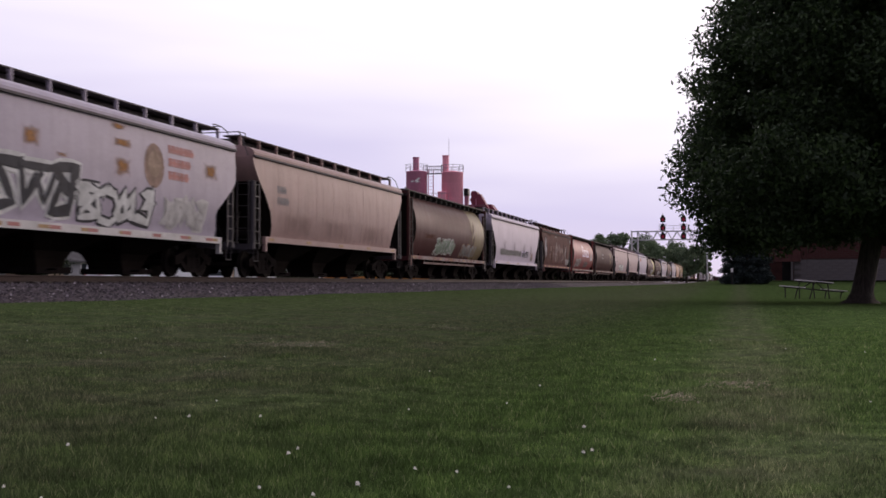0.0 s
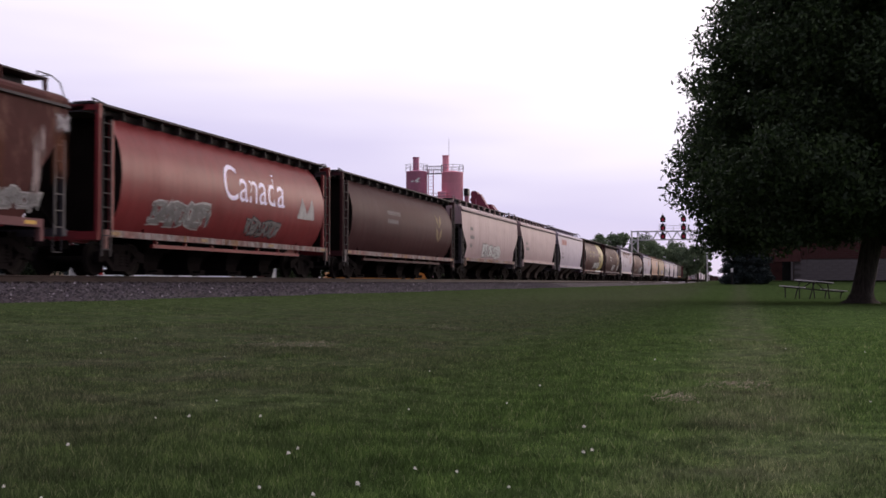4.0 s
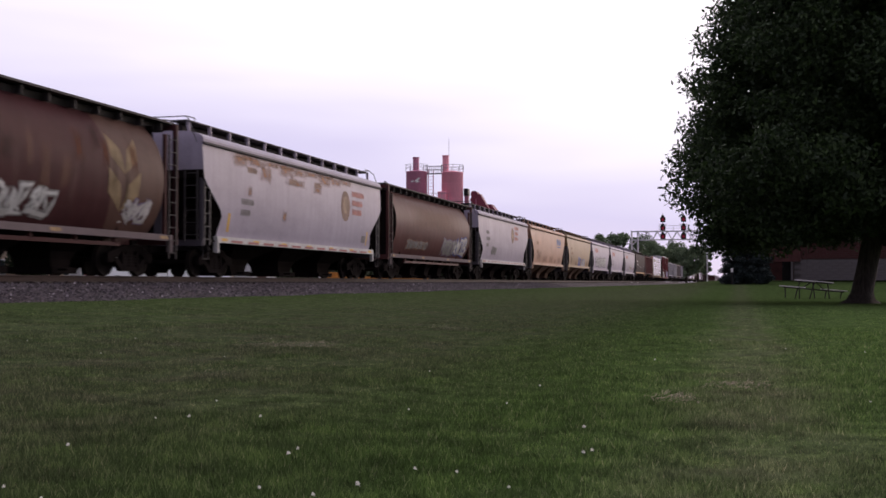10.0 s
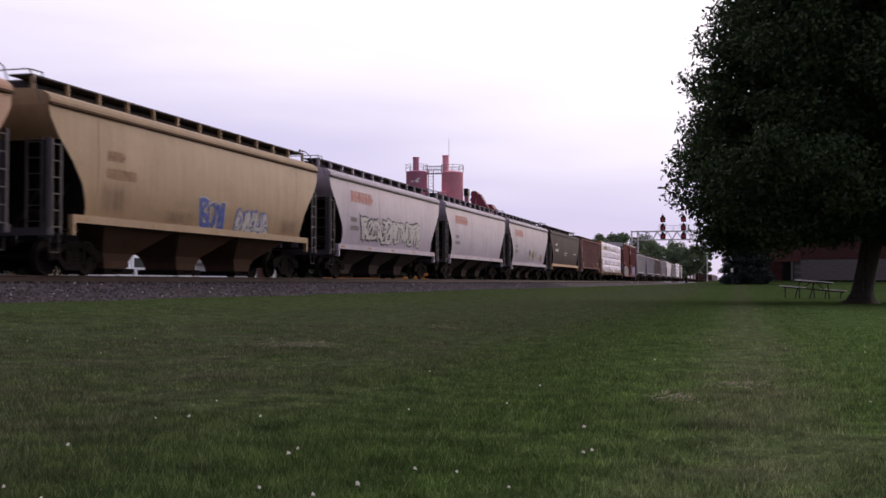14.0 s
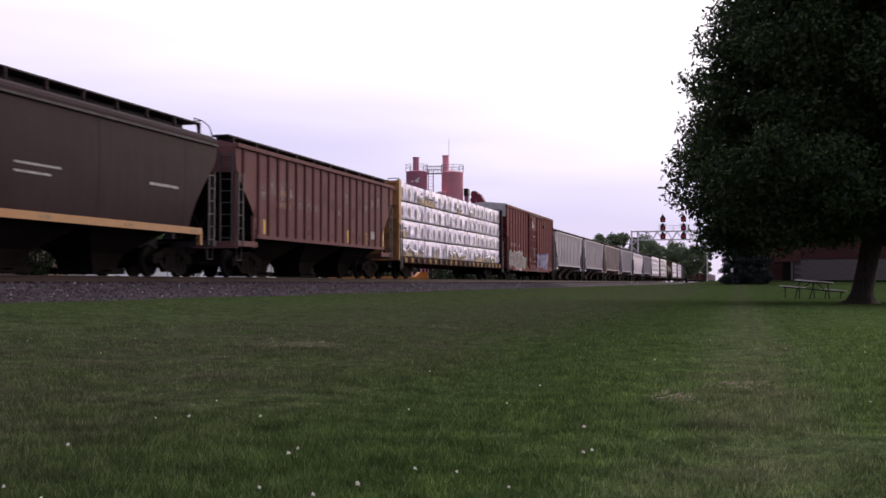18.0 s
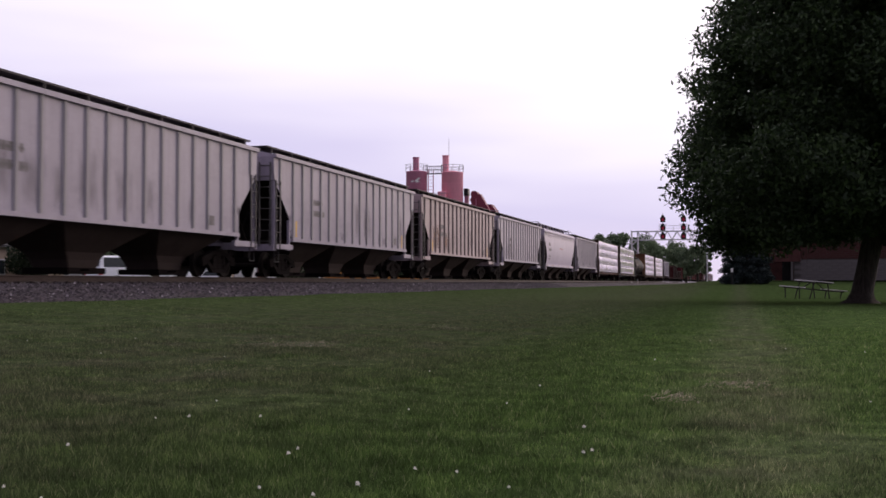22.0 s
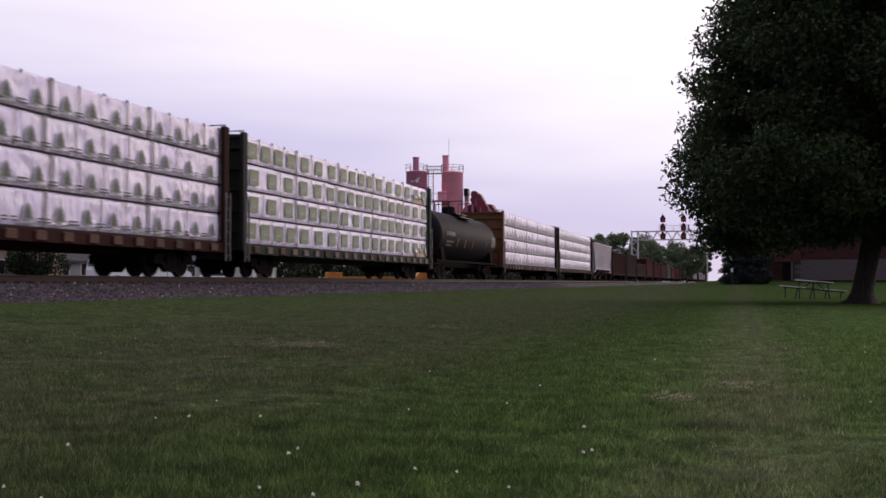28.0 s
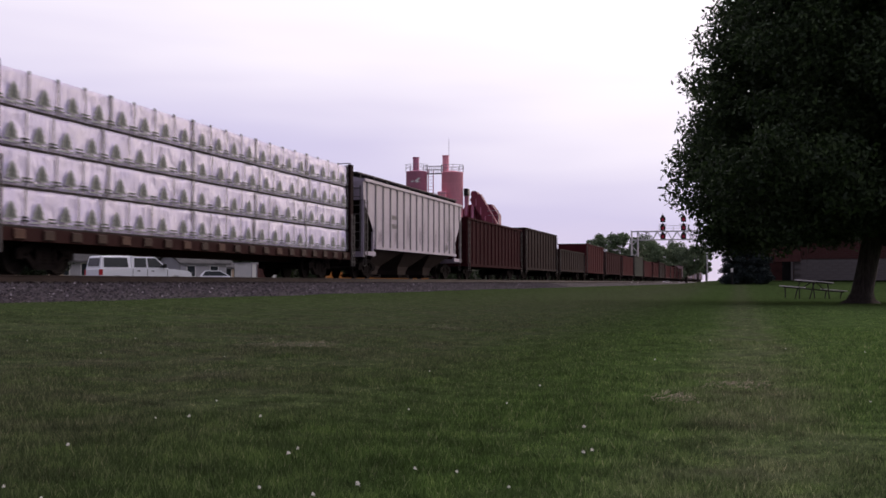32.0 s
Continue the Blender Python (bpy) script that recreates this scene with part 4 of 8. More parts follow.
    under = Geo().box(-0.3, 0.3, -h + 0.2, h - 0.2, 0.75, 1.05)
    under.box(-1.2, 1.2, -1.0, 0.2, 0.55, 0.8)
    under.cyl((-0.9, 1.0, 0.75), (-0.9, 2.2, 0.75), 0.22, 10)
    part("underframe", under, M["steel_dark"], car)
    running_gear(car, length, 2.5)
    return car


def wrap_mesh(y0, y1, z0, z1, x, seed, mat, depth=0.9, sag=0.030):
    """One wrapped bundle: a soft-edged block whose sheet puckers, creases aslant and crumples along its hem."""
    g = Geo()
    length, high = y1 - y0, z1 - z0
    ny, nz = max(6, int(length / 0.085)), 12
    rnd = random.Random(seed)
    # slack folds: each runs aslant from the upper edge down to the hem
    folds = [(rnd.uniform(0, length), rnd.uniform(-1.6, 1.6), rnd.uniform(0.03, 0.07), rnd.uniform(-0.034, 0.022), rnd.uniform(0, 0.6)) for _ in range(int(length * 2.4))]
    for j in range(nz + 1):
        for i in range(ny + 1):
            u, v = i / ny, j / nz
            p, q = u * length, v * high
            edge, e2 = min(u, 1 - u) * length, min(v, 1 - v) * high
            soft_edge = -0.03 * (1 - min(1, edge / 0.05)) - 0.035 * (1 - min(1, e2 / 0.06))
            w = sag * noise.noise((p * 1.6 + seed * 7.1, v * 2.3 + seed, seed * 1.7))
            w += 0.5 * sag * abs(noise.noise((p * 3.1 + v * 2.2 + seed, v * 2.0, seed * 3.3)))
            for at, slope, wide, deep, low in folds:
                d = abs(p - at - slope * (high - q)) / wide
                if d < 1 and v > low:
                    w += deep * (1 - d)
            w += 0.030 * (1 - v) ** 3 * noise.noise((p * 7.0 + seed, v * 3.0, seed * 0.7))
            zz = z0 + high * v
            if j == 0:
                zz += 0.03 * noise.noise((p * 4, seed, 2.0))
            g.v.append((x + soft_edge + w, y0 + p, zz))
    n = ny + 1
    for j in range(nz):
        for i in range(ny):
            g.f.append((j * n + i, j * n + i + 1, (j + 1) * n + i + 1, (j + 1) * n + i))
    # top, ends and back
    b = len(g.v)
    xb = x - depth
    g.v += [(xb, y0, z0), (xb, y1, z0), (xb, y1, z1), (xb, y0, z1)]
    g.f += [(nz * n, nz * n + ny, b + 2, b + 3), (0, nz * n, b + 3, b), (ny, b + 1, b + 2, nz * n + ny), (0, b, b + 1, ny), (b, b + 3, b + 2, b + 1)]
    g.m = [0] * len(g.f)
    return g


def tree_mark(g, x, y, z, s, kind):
    if kind == "square":
        w = 0.37 * s / 0.5
        zs, ys = [z - 0.02, z + 0.24 * s, z + 0.40 * s, z + 0.72 * s, z + s], [y - w, y - 0.42 * w, y - 0.2 * w, y + 0.2 * w, y + 0.42 * w, y + w]
        verts = [(x, p, q) for q in zs for p in ys]
        for j in range(4):
            for i in range(5):
                pale = (j == 1 and 1 <= i <= 3) or (j == 2 and i in (1, 3))
                g.f.append((j * 6 + i, j * 6 + i + 1, (j + 1) * 6 + i + 1, (j + 1) * 6 + i))
                g.m.append(1 if pale else 0)
        g.v += verts
    elif kind == "tree":
        # a pale conifer with a darker one within it, on a short trunk and a ground line
        pts = [(-0.30, 0.05), (-0.05, 0.04), (-0.05, -0.02), (-0.34, -0.02), (-0.34, -0.06), (0.34, -0.06), (0.34, -0.02), (0.05, -0.02), (0.05, 0.04), (0.30, 0.05), (0.19, 0.18), (0.24, 0.20), (0.13, 0.33), (0.16, 0.35), (0.0, 0.50), (-0.16, 0.35), (-0.13, 0.33), (-0.24, 0.20), (-0.19, 0.18)]
        g.add([(x, y + a * s / 0.5, z + b * s / 0.5) for a, b in pts], [tuple(range(len(pts)))], 1)
        pts = [(-0.17, 0.07), (0.17, 0.07), (0.10, 0.20), (0.13, 0.22), (0.0, 0.42), (-0.13, 0.22), (-0.10, 0.20)]
        g.add([(x + 0.004, y + a * s / 0.5, z + b * s / 0.5) for a, b in pts], [tuple(range(len(pts)))])
        # two lines of small print on each side of the trunk
        for a, b, lo, hi in ((-0.62, -0.40, 0.06, 0.10), (-0.62, -0.34, -0.02, 0.02), (0.36, 0.60, 0.06, 0.10), (0.36, 0.62, -0.02, 0.02)):
            g.add([(x, y + a, z + lo), (x, y + b, z + lo), (x, y + b, z + hi), (x, y + a, z + hi)], [(0, 1, 2, 3)])
    else:
        g.add([(x, y + a, z + b) for a, b in disc(0, 0.25, 0.165, 12, 1.75)], [tuple(range(12))])
        g.add([(x, y + a, z + b) for a, b in ((-0.3, -0.09), (0.3, -0.09), (0.3, -0.05), (-0.3, -0.05))], [(0, 1, 2, 3)])


def centerbeam(place, length, frame_mat, label, mark="tree", mark_mat="print_green", bundles=5, seed=1, torn=6, pocket="pocket", end_mat=None, far_mat=None, top=4.77, step=1.22):
    """A long flat car with a spine beam and bulkheads, loaded with wrapped lumber."""
    car = new_car("lumber_flatcar", label, "lumber car", place)
    h = length / 2
    rnd = random.Random(seed)
    part("deck", Geo().box(-1.36, 1.36, -h + 0.1, h - 0.1, 0.98, 1.10), frame_mat, car)
    for s in (-1, 1):
        a, b = sorted((s * 1.36, s * 1.50))
        part("side_sill", Geo().box(a, b, -h + 0.1, h - 0.1, 0.78, 1.085), frame_mat, car)
    part("center_sill", Geo().box(-0.35, 0.35, -h + 0.1, h - 0.1, 0.62, 0.98), frame_mat, car)
    pockets = [Geo().prism([(1.50, 0.80), (1.56, 0.83), (1.56, 1.03), (1.50, 1.06)], "y", -0.20, 0.20).mesh("stake_pocket", M[k]) for k in (pocket, pocket, "pocket_dark", "pocket_red")]
    n = int((length - 1.6) / 1.05)
    for i in range(n):
        part("stake_pocket", rnd.choice(pockets), None, car, at=pose(0, -h + 0.9 + (length - 1.8) * i / (n - 1), 0))
    for s in (-1, 1):
        y0, y1 = sorted((s * h, s * (h - 0.14)))
        bulk = (end_mat if s < 0 or not far_mat else far_mat) or frame_mat
        wall = part("bulkhead", Geo().box(-1.5, 1.5, y0, y1, 0.9, 4.80), bulk, car)
        u, v = sorted((s * (h + 0.16), s * (h - 0.16)))
        for x in (-1.5, 1.38):
            part("bulkhead_post", Geo().box(x, x + 0.14, u, v, 0.9, 4.84), bulk, wall)
        u, v = sorted((s * h, s * (h + 0.13)))
        for z in (1.5, 2.2, 2.9, 3.6, 4.3, 4.68):
            part("bulkhead_rib", Geo().box(-1.38, 1.38, u, v, z, z + 0.10), bulk, wall)
        add_ladder(car, 1.58, s * (h - 0.02), 0.5, 2.2, 0.30)
        rail = Geo().tube([(0.9, s * h, 4.76), (0.9, s * h, 4.9), (1.45, s * h, 4.9), (1.45, s * h, 4.72)], 0.02, 5)
        part("grab_rail", rail, M["walk"], car)
    beam = Geo()
    beam.box(-0.08, 0.08, -h + 0.2, h - 0.2, 4.42, 4.60)
    for i in range(12):
        y = -h + 1 + (length - 2) * i / 11
        beam.box(-0.07, 0.07, y - 0.08, y + 0.08, 1.1, 4.5)
    part("center_beam", beam, frame_mat, car)
    z0, x = 1.11, 1.36
    tier = (top - z0) / 4
    y_a, y_b = -h + 0.2, h - 0.2
    mark_geo = Geo()
    tree_mark(mark_geo, 0, 0, 0, tier * (0.50 if mark == "tree" else 0.56), mark)
    mark_mesh = mark_geo.mesh("printed_mark", [M[mark_mat], M["print_pale"]])
    strap_mesh = Geo().box(0, 0.006, -0.022, 0.022, 0, tier - 0.06).mesh("strap", M["strap"])
    corner_mesh = Geo().box(0.01, 0.045, -0.04, 0.04, -0.05, 0.02).mesh("corner_board", M["strap"])
    wood = Geo()
    wood.box(0.12, x - 0.08, y_a + 0.05, y_b - 0.05, z0 + 0.005, top - 0.05)
    wood.box(-x + 0.08, -0.12, y_a + 0.05, y_b - 0.05, z0 + 0.005, top - 0.05)
    part("lumber", wood, M["lumber"], car, "pale sawn boards showing at the tears")
    for k in range(4):
        cuts = [y_a]
        wd = (y_b - y_a) / bundles
        for i in range(1, bundles):
            cuts.append(y_a + wd * i + rnd.uniform(-0.5, 0.5) * (0.2 if k % 2 else 0.6))
        cuts.append(y_b)
        for i, (a, b) in enumerate(zip(cuts, cuts[1:])):
            sd = seed * 31 + k * 7 + i
            lo, hi = z0 + k * tier + 0.035, z0 + (k + 1) * tier - 0.012
            w = part("lumber_wrap", wrap_mesh(a + 0.012, b - 0.012, lo, hi, x, sd, None), M["wrap"], car, angle=30)
            m = max(2, round((b - a) / step))
            for q in range(m):
                yy = a + (b - a) * (q + 0.5) / m
                part("printed_mark", mark_mesh, None, w, at=pose(x + 0.052, yy + rnd.uniform(-0.03, 0.03), lo + tier * (0.12 if mark != "square" else 0.20)))
            for q in range(m + 1):
                if 0 < q < m and rnd.random() < 0.3:
                    continue
                yy = a + 0.04 + (b - a - 0.08) * q / m
                part("strap", strap_mesh, None, w, at=pose(x + 0.044, yy, lo + 0.01))
            if k == 3:
                for q in range(m + 1):
                    yy = a + 0.05 + (b - a - 0.1) * q / m
                    part("corner_board", corner_mesh, None, w, at=pose(x, yy, hi))
        g = Geo()
        g.box(x - 0.3, x + 0.006, y_a, y_b, z0 + k * tier - 0.012, z0 + k * tier + 0.034)
        part("dunnage", g, M["gap"], car)
        g = Geo()
        g.box(-x, -0.12, y_a, y_b, z0 + k * tier + 0.03, z0 + (k + 1) * tier - 0.02)
        part("lumber_wrap", g, M["wrap"], car)
    if isinstance(torn, int):
        torn = [(rnd.choice((0, 0, 0, 3, 1)), rnd.uniform(y_a + 0.8, y_b - 2.2), rnd.uniform(0.7, 1.7)) for _ in range(torn)]
    for k, y, w in torn:
        # a torn flap: bare boards and a dark hanging edge of the sheet
        zb = z0 + k * tier + 0.03
        cut = [0.0]
        while cut[-1] < w - 0.25:
            cut.append(cut[-1] + rnd.uniform(0.14, 0.55))
        cut[-1] = w
        tear = len(cut) - 1
        edge = [(y + c, zb + (0.30 + 0.22 * noise.noise((c * 1.7 + y, seed, k))) * (0.75 if i in (0, tear) else rnd.uniform(0.7, 1.2))) for i, c in enumerate(cut)]
        g = Geo()
        on_side(g, lambda z: x, [(y, zb), (y + w, zb)] + edge[::-1], 0.040)
        part("lumber", g, M["lumber"], car)
        # the sheet's loose edge hangs crumpled over the boards, its dark inside showing below
        for mat, out, drop, sd in (("wrap", 0.020, 0.05, 5.0), ("wrap_inside", 0.034, 0.20, 1.0)):
            g, cols, rows = Geo(), max(6, int(w / 0.07)), 5
            for c in range(cols + 1):
                yy = y - 0.08 + (w + 0.16) * c / cols
                top_z = float(np.interp(yy, [e[0] for e in edge], [e[1] for e in edge])) + 0.06
                hang = drop * max(0.0, 0.25 + 2.4 * noise.noise((yy * 2.6 + sd, seed + k, 0.4)))
                for r in range(rows + 1):
                    f = r / rows
                    fold = noise.noise((yy * 6.0 + 2.5 * f, f * 3.0 + sd, seed * 1.3))
                    g.v.append((x + 0.04 + out * math.sin(2.2 * f) + 0.030 * f * (0.6 + fold), yy + 0.05 * f * fold, top_z + 0.08 - (0.10 + hang) * f + 0.03 * f * fold))
            n = rows + 1
            g.f = [(c * n + r, c * n + r + 1, (c + 1) * n + r + 1, (c + 1) * n + r) for c in range(cols) for r in range(rows)]
            g.m = [0] * len(g.f)
            part("torn_wrap", g, M[mat], car, angle=40)
    running_gear(car, length, 2.6)
    return car


def tank_car(place, length, mat, label):
    car = new_car("tank_car", label, "tank car", place)
    h = length / 2
    R, zc, hl = 1.46, 2.55, length / 2 - 1.2
    rings = []
    for y, r in ((-hl - 0.62, 0.05), (-hl - 0.58, 0.55), (-hl - 0.45, 0.95), (-hl - 0.25, 1.25), (-hl, 1.43), (-hl + 0.2, R), (0, R), (hl - 0.2, R), (hl, 1.43), (hl + 0.25, 1.25), (hl + 0.45, 0.95), (hl + 0.58, 0.55), (hl + 0.62, 0.05)):
        rings.append([(r * math.sin(2 * math.pi * i / 40), y, zc + r * math.cos(2 * math.pi * i / 40)) for i in range(40)])
    part("tank_shell", Geo().loft(rings), mat, car, angle=50)
    seam = Geo()
    for y in (-hl * 0.66, -hl * 0.33, 0.0, hl * 0.33, hl * 0.66):
        seam.loft([[((R + 0.008) * math.sin(2 * math.pi * i / 40), yy, zc + (R + 0.008) * math.cos(2 * math.pi * i / 40)) for i in range(40)] for yy in (y - 0.03, y + 0.03)], False)
    part("weld_seam", seam, mat, car, angle=50)
    dome = Geo().cyl((0, 0, zc + R - 0.1), (0, 0, zc + R + 0.12), 0.75, 16)
    dome.cyl((0, 0, zc + R + 0.1), (0, 0, zc + R + 0.42), 0.42, 16)
    dome.cyl((0, 0, zc + R + 0.42), (0, 0, zc + R + 0.50), 0.36, 16)
    part("dome", dome, mat, car, angle=40)
    plat = Geo().box(-0.85, 0.85, -1.4, 1.4, zc + R - 0.02, zc + R + 0.03)
    for s in (-1, 1):
        plat.box(s * 0.9 - 0.3, s * 0.9 + 0.3, -1.5, 1.5, zc + R - 0.25, zc + R - 0.20)
    part("platform", plat, M["black"], car)
    rail = Geo()
    for s in (-1, 1):
        x = s * 1.15
        rail.tube([(x, -1.25, zc + R - 0.2), (x, -1.25, zc + R + 0.76), (x, 1.25, zc + R + 0.76), (x, 1.25, zc + R - 0.2)], 0.024, 6)
    for y in (-1.25, 1.25):
        rail.tube([(-1.15, y, zc + R + 0.76), (-0.3, y, zc + R + 0.76), (-0.3, y, zc + R)], 0.024, 6)
        rail.tube([(1.15, y, zc + R + 0.76), (0.3, y, zc + R + 0.76), (0.3, y, zc + R)], 0.024, 6)
    part("handrail", rail, M["black"], car)
    s = Geo()
    for x in (-1.35, 1.35):
        s.box(x - 0.07, x + 0.07, -h + 0.3, h - 0.3, 0.98, 1.10)
    s.box(-0.3, 0.3, -h + 0.1, h - 0.1, 0.75, 1.1)
    part("walkway", s, M["steel_dark"], car)
    for e in (-1, 1):
        y = e * (hl - 0.7)
        g = Geo().prism([(-1.4, 1.0), (1.4, 1.0), (1.25, 2.0), (0.7, 1.35), (-0.7, 1.35), (-1.25, 2.0)], "y", y - 0.35, y + 0.35)
        part("saddle", g, M["steel_dark"], car)
        g = Geo()
        yy = e * (h - 0.15)
        g.box(-1.5, 1.5, yy - 0.1, yy + 0.1, 0.92, 1.14)
        g.tube([(1.45, yy, 1.1), (1.45, yy, 1.9), (-1.45, yy, 1.9), (-1.45, yy, 1.1)], 0.022, 5)
        part("end_platform", g, M["steel_dark"], car)
    under = Geo().cyl((0, 0, 0.9), (0, 0, 1.2), 0.25, 10)
    under.box(-0.2, 0.2, -0.2, 0.2, 0.55, 0.9)
    part("outlet_valve", under, M["steel_dark"], car)
    running_gear(car, length, 2.1)
    def shell(z):
        return math.sqrt(max(0.0, R * R - (z - zc) ** 2)) + 0.012
    bars(car, shell, -hl + 1.0, 2.5, [2.0], "worn_panel", 0.24, 0.1, 4)
    bars(car, shell, -hl + 1.2, 2.1, [1.6, 1.2], "worn_panel", 0.12, 0.08, 4)
    for y in (-3.3, -1.4, 0.55, 4.2):
        patch(car, shell, [(y, 1.92), (y + 0.08, 1.92), (y + 0.08, 2.40), (y, 2.40)], "strip_orange", "reflector_strip", "orange reflective strip", 0.012)
    patch(car, shell, [(hl - 1.25, 2.15), (hl - 0.05, 2.15), (hl - 0.05, 2.85), (hl - 1.15, 2.85)], "worn_panel", "placard", "worn pale panel")
    return car


def gondola(place, length, mat, label, top=3.7, z0=0.85, ribs=14, heap=0.0, name="gondola_car", heap_mat=None):
    """An open-topped car with ribbed steel sides."""
    car = new_car(name, label, "gondola car", place)
    h = length / 2
    g = Geo().loft(stack([(z0, 1.50, h - 0.1), (z0, 1.58, h - 0.08), (z0 + 0.16, 1.58, h - 0.08), (z0 + 0.17, 1.50, h - 0.1), (top - 0.13, 1.50, h - 0.1), (top - 0.12, 1.60, h - 0.06), (top, 1.60, h - 0.06), (top, 1.42, h - 0.2), (z0 + 0.2, 1.42, h - 0.2)]))
    part("body", g, mat, car)
    for i in range(ribs):
        y = -h + 0.35 + (length - 0.7) * i / (ribs - 1)
        part("rib", rib_mesh(round(top - z0 - 0.14, 3), mat), None, car, at=pose(1.50, y, z0 + 0.02))
    for s in (-1, 1):
        e = Geo()
        for k in range(4):
            z = z0 + 0.3 + k * (top - z0 - 0.5) / 4
            u, v = sorted((s * (h - 0.1), s * (h + 0.02)))
            e.box(-1.42, 1.42, u, v, z, z + 0.12)
        part("end_panel", e, mat, car)
        add_ladder(car, 1.60, s * (h - 0.32), 0.5, top - 0.7, mat="walk")
    if heap:
        rings = []
        for y, k in ((-h + 0.25, 0.0), (-h + 1.6, 0.8), (-h * 0.3, 1.0), (h * 0.3, 0.85), (h - 1.6, 0.9), (h - 0.25, 0.0)):
            rings.append([(-1.42, y, top - 0.25), (-0.7, y, top - 0.25 + heap * k * 0.75), (0, y, top - 0.25 + heap * k), (0.7, y, top - 0.25 + heap * k * 0.8), (1.42, y, top - 0.25)])
        part("load", Geo().loft(rings), heap_mat or M["scrap"], car)
    under = Geo().box(-0.3, 0.3, -h + 0.2, h - 0.2, 0.72, z0 + 0.12)
    part("center_sill", under, M["steel_dark"], car)
    running_gear(car, length, 2.0)
    return car


def wrap_material():
    """Plastic sheet: pale, slightly glossy, with slack diagonal folds."""
    m, nt, b = material("white_lumber_wrap", 0.38, 0, 0.4)
    vec = coords(nt)
    tone = ramp_of(nt, noise_of(nt, vec, 1.2, 5), [(0.3, (0.79, 0.71, 1.0)), (0.7, (0.92, 0.83, 1.0))])
    nt.links.new(tone, b.inputs["Base Color"])
    tc = nt.nodes.new("ShaderNodeTexCoord")
    mp = nt.nodes.new("ShaderNodeMapping")
    mp.inputs["Rotation"].default_value = (radians(30), 0, 0)
    mp.inputs["Scale"].default_value = (1, 2.6, 0.6)
    nt.links.new(tc.outputs["Object"], mp.inputs[0])
    fold = noise_of(nt, mp.outputs[0], 1.5, 4, 0.6)
    bump_of(nt, b, fold, 0.70, 0.15)
    return m


M["worn_red"] = plain("worn_red_paint", (0.30, 0.13, 0.12), 0.7, 0, 0.4, 6)
M["galvanised"] = plain("galvanised_sheet", (0.58, 0.56, 0.58), 0.6, 0.0, 0.2, 5)
M["wrap"] = wrap_material()
M["wrap_inside"] = plain("dark_torn_wrap", (0.045, 0.046, 0.06), 0.45, 0, 0.3, 6, 0.2)
M["print_green"] = plain("grey_green_print", (0.14, 0.155, 0.15), 0.6, 0, 0.45, 14, 0)
M["print_square"] = plain("green_print", (0.25, 0.295, 0.19), 0.6, 0, 0.25, 9, 0)
M["print_pale"] = plain("pale_green_print", (0.36, 0.37, 0.37), 0.6, 0, 0.2, 9, 0)
M["print_grey"] = plain("grey_print", (0.27, 0.26, 0.28), 0.6, 0, 0.3, 9, 0)
M["strap"] = plain("grey_band", (0.30, 0.29, 0.31), 0.5, 0, 0.2, 9, 0)
M["gap"] = plain("dark_dunnage", (0.045, 0.038, 0.035), 0.9, 0, 0.3, 9)
M["lumber"] = plain("sawn_pine", (0.62, 0.44, 0.28), 0.75, 0, 0.25, 8)
M["pocket"] = plain("worn_pocket_paint", (0.22, 0.13, 0.075), 0.7, 0, 0.5, 5)
M["pocket_pale"] = plain("pale_pocket_paint", (0.20, 0.16, 0.145), 0.7, 0, 0.6, 4)
M["pocket_yellow"] = plain("worn_yellow_pocket_paint", (0.42, 0.24, 0.08), 0.7, 0, 0.5, 5)
M["pocket_dark"] = plain("dark_pocket_paint", (0.06, 0.03, 0.022), 0.7, 0, 0.4, 5)
M["pocket_red"] = plain("rust_pocket_paint", (0.11, 0.05, 0.034), 0.7, 0, 0.4, 5)
M["strip_orange"] = plain("orange_reflective_strip", (0.48, 0.26, 0.05), 0.5, 0, 0.15, 9, 0)
M["worn_panel"] = plain("worn_grey_panel", (0.16, 0.13, 0.14), 0.7, 0, 0.45, 5, 0)
M["scrap"] = plain("rusty_scrap", (0.06, 0.030, 0.026), 0.9, 0.1, 0.4, 5, 0.5)

# places where one car ends and the next begins, at 16 s
JOINTS = [-312.0, -293.5, -275.0, -256.1, -236.6, -219.1, -200.9, -180.6, -162.2, -144.3, -126.5, -107.7, -88.9, -70.1, -51.7, -33.5, -14.4, 4.4, 22.6, 40.4, 58.3, 77.6, 96.0,
          121.2, 142.8, 161.9, 180.8, 199.9, 218.1, 237.3, 256.0, 280.4, 304.8, 322.6, 347.3, 372.2, 391.4, 410.2, 427.0, 445.6, 463.0, 483.0, 502.0,
          520, 540, 558, 577, 596, 614, 632, 651]
JOINTS += [JOINTS[-1] + 18.6 * i for i in range(1, 11)]
SHIFT = -4.23


def span(k):
    a, b = JOINTS[k - 1], JOINTS[k]
    return (a + b) / 2 + SHIFT, b - a - 1.4


P = {}
P["grey"] = paint("light_grey_paint", (0.42, 0.38, 0.45), 0.10, 0.35)
P["grey2"] = paint("weathered_grey_paint", (0.385, 0.342, 0.41), 0.18, 0.45)
P["beige"] = paint("grimy_beige_paint", (0.35, 0.236, 0.215), 0.12, 0.4)
P["beige2"] = paint("dusty_grey_beige_paint", (0.42, 0.302, 0.305), 0.10, 0.4)
P["beige3"] = paint("pale_dirty_beige_paint", (0.43, 0.335, 0.34), 0.10, 0.4)
P["white"] = paint("off_white_paint", (0.54, 0.48, 0.565), 0.06, 0.25)
